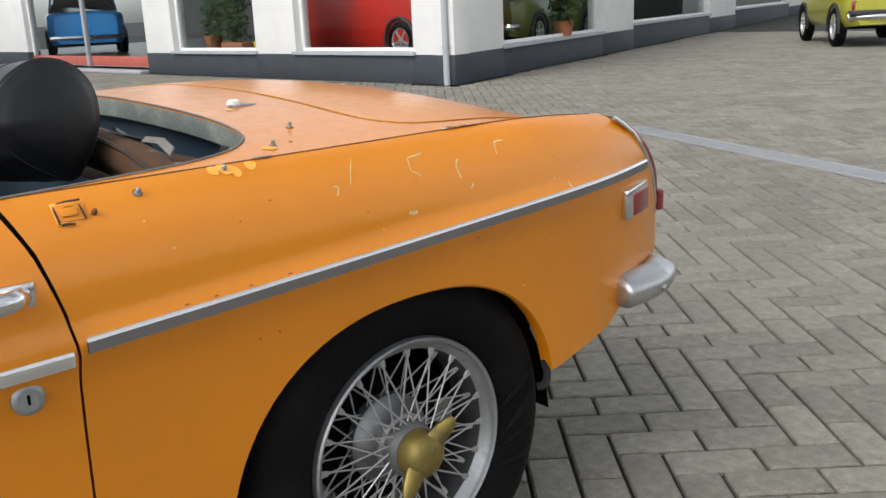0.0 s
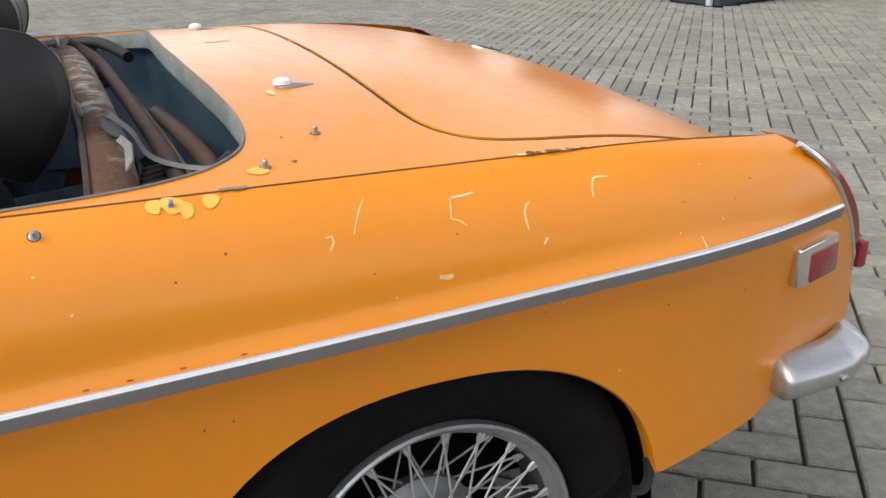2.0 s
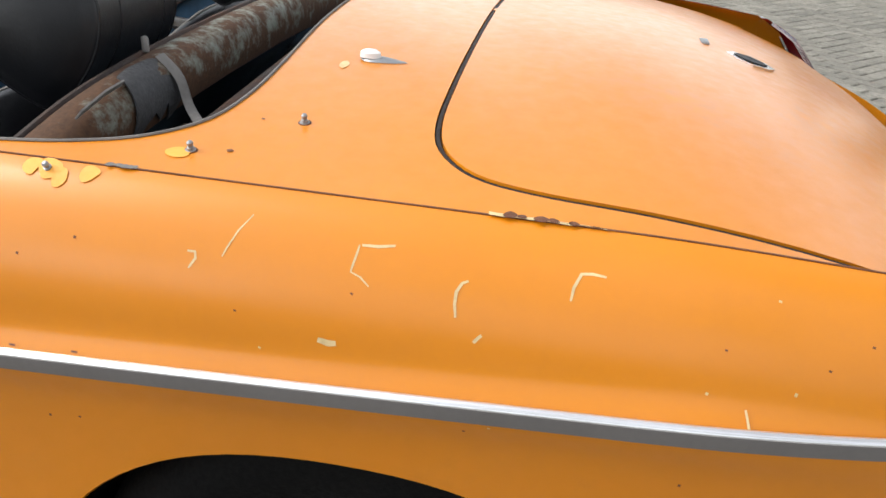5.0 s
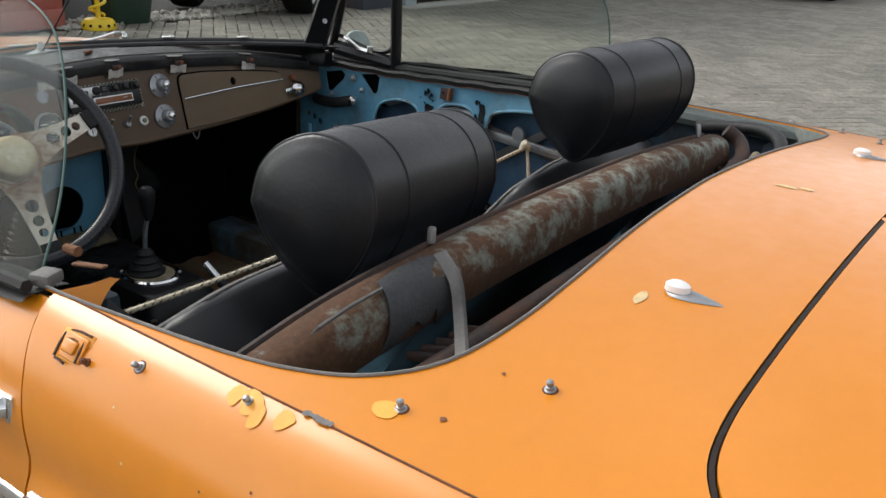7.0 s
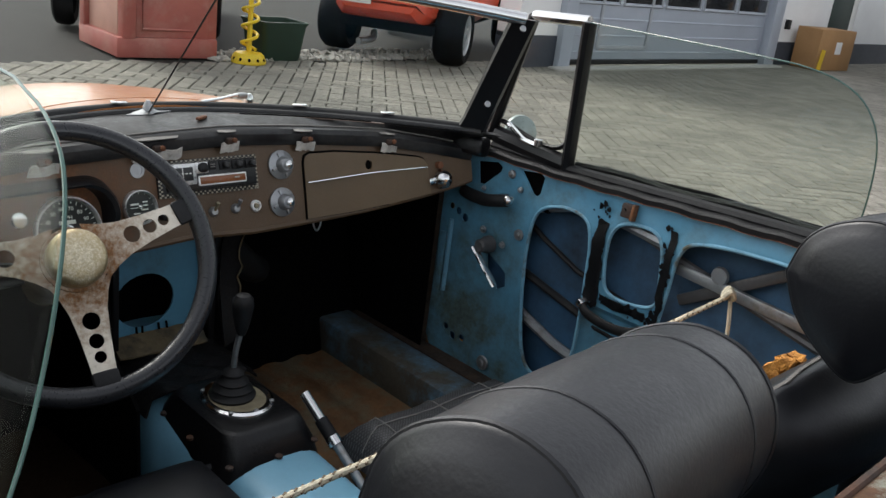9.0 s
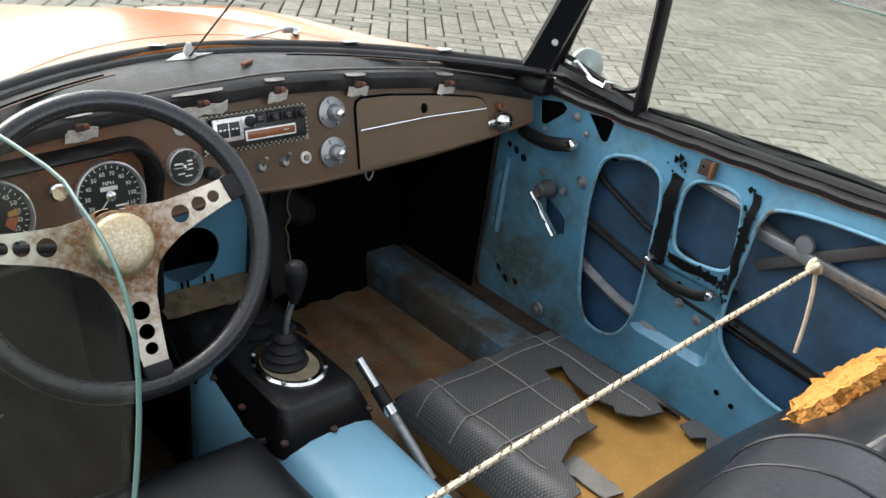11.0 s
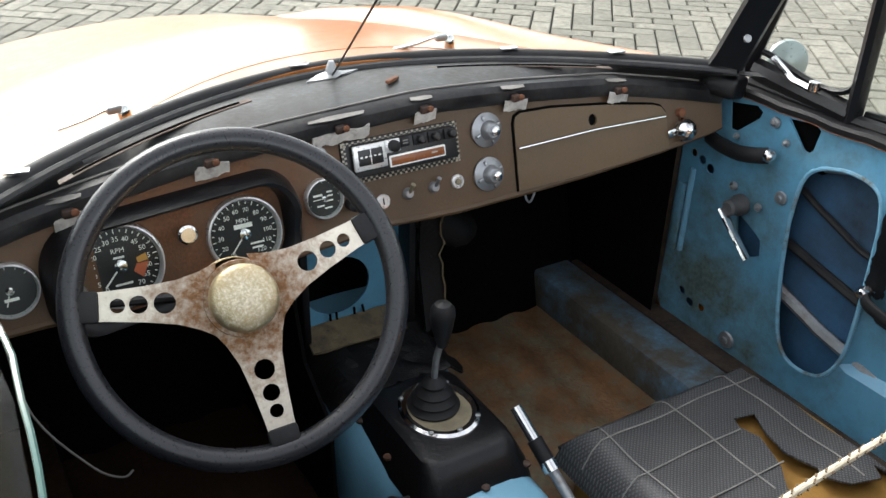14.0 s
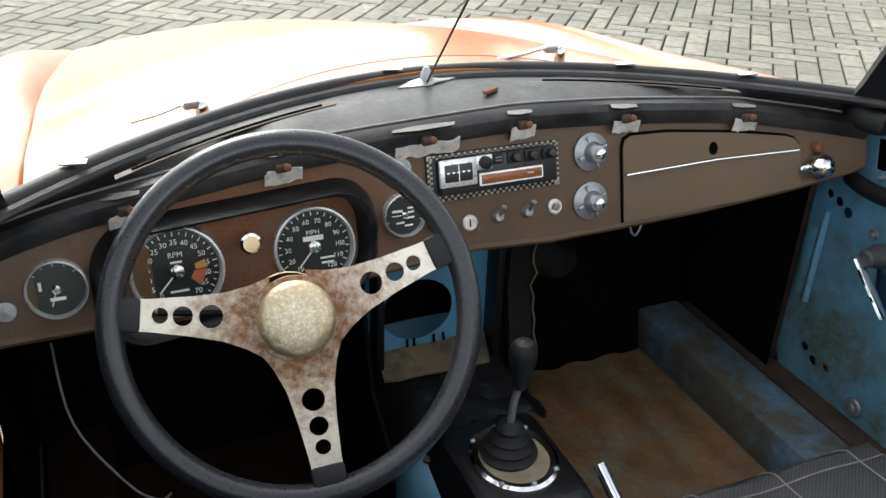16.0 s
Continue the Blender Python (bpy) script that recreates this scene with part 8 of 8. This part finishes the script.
part("pale_bumper", tube([km @ Vector((x, 0.74 - 0.18 * abs(x) ** 2, 0.70)) for x in np.linspace(-0.6, 0.6, 9)], 0.035, 8), WHITE, kit, "white bumper bar")
part("underside", block((0.95, 3.2, 0.10), km @ pose(0, -1.2, 0.34), 0.02), DARK, kit)
part("axle", tube([km @ Vector((-0.7, 0, 0.30)), km @ Vector((0.7, 0, 0.30))], 0.04, 8), STEEL, kit)
part("exhaust", tube(spline([km @ Vector((0.2, 0.1, 0.22)), km @ Vector((0.1, 0.45, 0.20)), km @ Vector((0.15, 0.72, 0.19))], 4), 0.035, 8), STEEL, kit, "grey exhaust pipe")
plate_bars(km @ pose(0.30, 0.80, 0.60, 0, 0, 180), kit, 6, False)
for s in (-1, 1):
    road_wheel(km @ pose(s * 0.72, -2.3, 0.30) @ pose(0, 0, 0, 0, 90 * s, 0), 0.30, 0.24, kit)
far = thing("parked_roadster", "dark parked roadster with silver wheels behind the booth", "car")
fm = pose(3.95, 9.6, 0, 0, 0, 150)
part("body", block((1.45, 3.6, 0.50), fm @ pose(0, 0, 0.55), 0.16, 4), PLASTIC, far)
for s in (-1, 1):
    for t in (-1.15, 1.15):
        road_wheel(fm @ pose(s * 0.66, t, 0.30) @ pose(0, 0, 0, 0, 90 * s, 0), 0.30, 0.19, far)
part("windscreen", block((1.2, 0.02, 0.34), fm @ pose(0, 0.5, 0.95, 25), 0.01), CARGLASS, far)

# showroom display, seen through the windows; its floor is a step up
SKYBLUE = surf("bright_blue_car_paint", (0.02, 0.30, 0.80), 0.25, 0, 0.05, 2, 40, 0.0, None, 0, 9, 0.5)
saloon("display_car", "bright blue small classic car with chrome bumper in the showroom", pose(23.8, -8.35, 0.22, 0, 0, 71), 3.9, 1.95, 1.75, 1.10, SKYBLUE, 0.25, 1.0, 1.0, 0.30, 0.60, "cars on display")
REDVAN = surf("bright_red_van_paint", (0.62, 0.030, 0.018), 0.3, 0, 0.06, 2, 40, 0.0, None, 0, 9, 0.5)
van = saloon("display_van", "bright red van with wheel in black arch in the showroom", pose(11.55, -9.15, 0.22, 0, 0, 94), 4.4, 1.7, 1.9, 1.30, REDVAN, 0.20, 1.2, 1.2, 0.31, 0.66, "cars on display", (-0.95, 0.75), True, True)
part("pale_emblem", turned([(0.0, 0.004), (0.16, 0.004), (0.16, 0.0)], pose(12.05, -8.285, 1.10) @ pose(0, 0, 0, -90, 0, 4), 20, close=False), surf("faded_emblem", (0.60, 0.20, 0.15), 0.5), van, "plain round pale emblem")
OLIVE = surf("olive_car_paint", (0.10, 0.11, 0.02), 0.3, 0, 0.05, 2, 40, 0.0, None, 0, 9, 0.4)
saloon("display_car", "olive green classic car behind the side window", pose(10.7, -12.0, 0.22, 0, 0, 20), 3.9, 1.6, 1.5, 0.95, OLIVE, 0.22, 0.80, 0.9, 0.30, 0.60, "cars on display")

LEAFM = surf("dark_green_leaf", (0.035, 0.085, 0.018), 0.5, 0, 0.35, 6, 60, 0.05, (0.10, 0.13, 0.03), 0.3, 5, 0, 0.2)
TERRA = surf("terracotta", (0.33, 0.13, 0.06), 0.8, 0, 0.1, 6, 80, 0.1)


def indoor_plant(at, height, spread, count, seed, label, box):
    """A leafy plant in a planter: stems with many folded leaves."""
    rnd = random.Random(seed)
    pl = thing("potted_plant", label, "plant", "plants by the window")
    x0, y0, z0 = at
    if box:
        part("planter", block((0.7, 0.26, 0.16), pose(x0, y0, z0 + 0.08, 0, 0, 4), 0.02), TERRA, pl)
    else:
        part("planter", turned([(0.13, 0), (0.18, 0.26), (0.19, 0.28), (0.16, 0.28), (0.15, 0.2), (0, 0.2)], Matrix.Translation((x0, y0, z0)), 20, close=False), TERRA, pl)
    bm, st = bmesh.new(), bmesh.new()
    for k in range(16):
        a, r = rnd.uniform(0, 6.28), rnd.uniform(0.2, 1) * spread
        tip = Vector((x0 + r * math.cos(a), y0 + 0.4 * r * math.sin(a), z0 + height * rnd.uniform(0.55, 1)))
        foot_ = Vector((x0 + rnd.uniform(-0.2, 0.2), y0, z0 + 0.15))
        tube(spline([foot_, foot_.lerp(tip, 0.5) + Vector((0, 0, 0.15)), tip], 3), 0.008, 5, st)
        for j in range(count // 16):
            c = foot_.lerp(tip, rnd.uniform(0.15, 1.05)) + Vector((rnd.gauss(0, 0.10), rnd.gauss(0, 0.05), rnd.gauss(0, 0.08)))
            mt2 = Matrix.Translation(c) @ pose(0, 0, 0, rnd.uniform(-60, 60), rnd.uniform(-60, 60), rnd.uniform(0, 360))
            s = rnd.uniform(0.05, 0.11)
            q = [bm.verts.new(mt2 @ Vector(p)) for p in ((0, 0, 0), (s * 0.35, s * 0.7, 0.02), (0, s * 1.7, 0), (-s * 0.35, s * 0.7, 0.02), (0, s * 0.7, -0.005))]
            bm.faces.new((q[0], q[1], q[4])), bm.faces.new((q[1], q[2], q[4])), bm.faces.new((q[2], q[3], q[4])), bm.faces.new((q[3], q[0], q[4]))
    part("stem", st, RUSTBAR, pl)
    part("foliage", bm, LEAFM, pl, smooth=False, recalc=False)
    return pl


indoor_plant((13.4, -7.30, 0.42), 1.5, 0.95, 900, 5, "leafy green plant in a terracotta window box", True)
indoor_plant((14.4, -7.35, 0.42), 1.3, 0.5, 500, 6, "leafy green plant in a terracotta window box", False)
indoor_plant((9.3, -11.5, 0.42), 1.4, 0.55, 600, 8, "bright green leafy plant by the side window", False)
for x, mt_ in ((12.50, surf("yellow_pot_glaze", (0.75, 0.50, 0.04), 0.4)), (12.30, surf("orange_pot_glaze", (0.70, 0.22, 0.05), 0.4))):
    pot = part("flower_pot", turned([(0.06, 0), (0.085, 0.14), (0.09, 0.15), (0.075, 0.15), (0.07, 0.1), (0, 0.1)], Matrix.Translation((x, -7.22, 0.44)), 20, close=False), mt_, None, "small glazed flower pot on the window sill")
    tagged(pot, "", "pot", "flower pots")

# ---- ground ----
ground = part("ground", grid([[(x, y, -0.016) for y in (-400, -30, 30, 400)] for x in (-400, -30, 30, 400)]), JOINT, None, "dark sandy joints of the paved yard", smooth=False)
tagged(ground, "", "ground", "", "structure")

PL, PW, ANGLE = 0.216, 0.108, radians(50.3)


def paver_places(x0, y0, x1, y1):
    """Middle and turn of each paver whose middle lies in a stretch of the yard: a herringbone whose arms are two pavers long."""
    ca, sa = math.cos(ANGLE), math.sin(ANGLE)
    reach = int(math.hypot(max(abs(x0), abs(x1)), max(abs(y0), abs(y1))) / PW) + 6
    i, j = np.meshgrid(np.arange(-reach, reach), np.arange(-reach, reach))
    i, j = i.ravel(), j.ravel()
    out = []
    for kind, step in ((2, (1, 0.5)), (2, (3, 0.5)), (1, (0.5, 1)), (1, (0.5, 3))):
        m = (i - j) % 8 == kind
        u, v = -(i[m] + step[0] - 0.667) * PW, (j[m] + step[1] - 0.088) * PW
        x, y = u * ca - v * sa, u * sa + v * ca
        k = (x > x0) & (x < x1) & (y > y0) & (y < y1)
        out.append(np.stack([x[k], y[k], np.full(k.sum(), ANGLE + (math.pi / 2 if kind == 1 else 0))], 1))
    return np.concatenate(out)


def paver_points():
    """Corners of one paver with a worn bevel: top inset, shoulder, foot."""
    a, b, c = PL / 2 - 0.0048, PW / 2 - 0.0048, 0.005
    ring = lambda p, q, z: [(-p, -q, z), (p, -q, z), (p, q, z), (-p, q, z)]
    return np.array(ring(a - c, b - c, 0.0) + ring(a, b, -0.005) + ring(a, b, -0.022))


PAVER_FACES = [(0, 1, 2, 3)] + [(4 + k, 4 + (k + 1) % 4, (k + 1) % 4, k) for k in range(4)] + [(8 + k, 8 + (k + 1) % 4, 4 + (k + 1) % 4, 4 + k) for k in range(4)]

NEAR = (-1.70, -3.05, 0.60, -0.42)
YARD = (-7.0, -22.0, 19.0, 7.0)
shape0 = paver_points()
places = paver_places(*YARD)
rng = np.random.default_rng(4)
near = (places[:, 0] > NEAR[0]) & (places[:, 0] < NEAR[2]) & (places[:, 1] > NEAR[1]) & (places[:, 1] < NEAR[3])
corner, along = np.array((7.53, -7.36)), np.array((0.997, 0.077))
d = places[:, :2] - corner
in_shop = (d @ np.array((-0.077, 0.997)) < 0.1) & (d @ np.array((0.933, 0.36)) > -0.1)
rest = places[~near & ~in_shop]


def many_pavers(name, pl):
    n = len(pl)
    c, s = np.cos(pl[:, 2]), np.sin(pl[:, 2])
    tilt = rng.normal(0, 0.006, (n, 2))
    drop = rng.uniform(-0.0022, 0.0012, n)
    x, y, z = shape0[:, 0], shape0[:, 1], shape0[:, 2]
    vx = pl[:, 0, None] + c[:, None] * x - s[:, None] * y
    vy = pl[:, 1, None] + s[:, None] * x + c[:, None] * y
    vz = z[None] + drop[:, None] + tilt[:, :1] * x + tilt[:, 1:] * y
    verts = np.stack([vx, vy, vz], 2).reshape(-1, 3)
    faces = (np.array(PAVER_FACES)[None] + (np.arange(n) * 12)[:, None, None]).reshape(-1, 4)
    me = bpy.data.meshes.new(name)
    me.from_pydata(verts.tolist(), [], faces.tolist())
    me.materials.append(PAVER)
    return new(name, me)


def per_piece(m, spread=0.28):
    """Lets each paver differ a little in tone."""
    n, l = m.node_tree.nodes, m.node_tree.links
    b = n["Principled BSDF"]
    src = b.inputs["Base Color"].links[0].from_socket
    add = n.new("ShaderNodeMath")
    add.operation = "ADD"
    l.new(n.new("ShaderNodeObjectInfo").outputs["Random"], add.inputs[0])
    l.new(n.new("ShaderNodeNewGeometry").outputs["Random Per Island"], add.inputs[1])
    fr = n.new("ShaderNodeMath")
    fr.operation = "FRACT"
    l.new(add.outputs[0], fr.inputs[0])
    r = n.new("ShaderNodeMapRange")
    r.inputs["To Min"].default_value, r.inputs["To Max"].default_value = 1 - spread, 1 + spread
    l.new(fr.outputs[0], r.inputs["Value"])
    hs = n.new("ShaderNodeHueSaturation")
    l.new(src, hs.inputs["Color"]), l.new(r.outputs[0], hs.inputs["Value"])
    l.new(hs.outputs[0], b.inputs["Base Color"])


per_piece(PAVER, 0.17)
tagged(many_pavers("paver_field", rest), "grey-beige concrete pavers laid in herringbone", "pavers", "", "stuff")
one = bpy.data.meshes.new("paver")
one.from_pydata(shape0.tolist(), [], PAVER_FACES)
one.materials.append(PAVER)
for x, y, a in places[near]:
    p = new("paver", one)
    p.parent = ground
    p.location = (x, y, float(rng.uniform(-0.0022, 0.0012)))
    p.rotation_euler = (float(rng.normal(0, 0.008)), float(rng.normal(0, 0.008)), a)
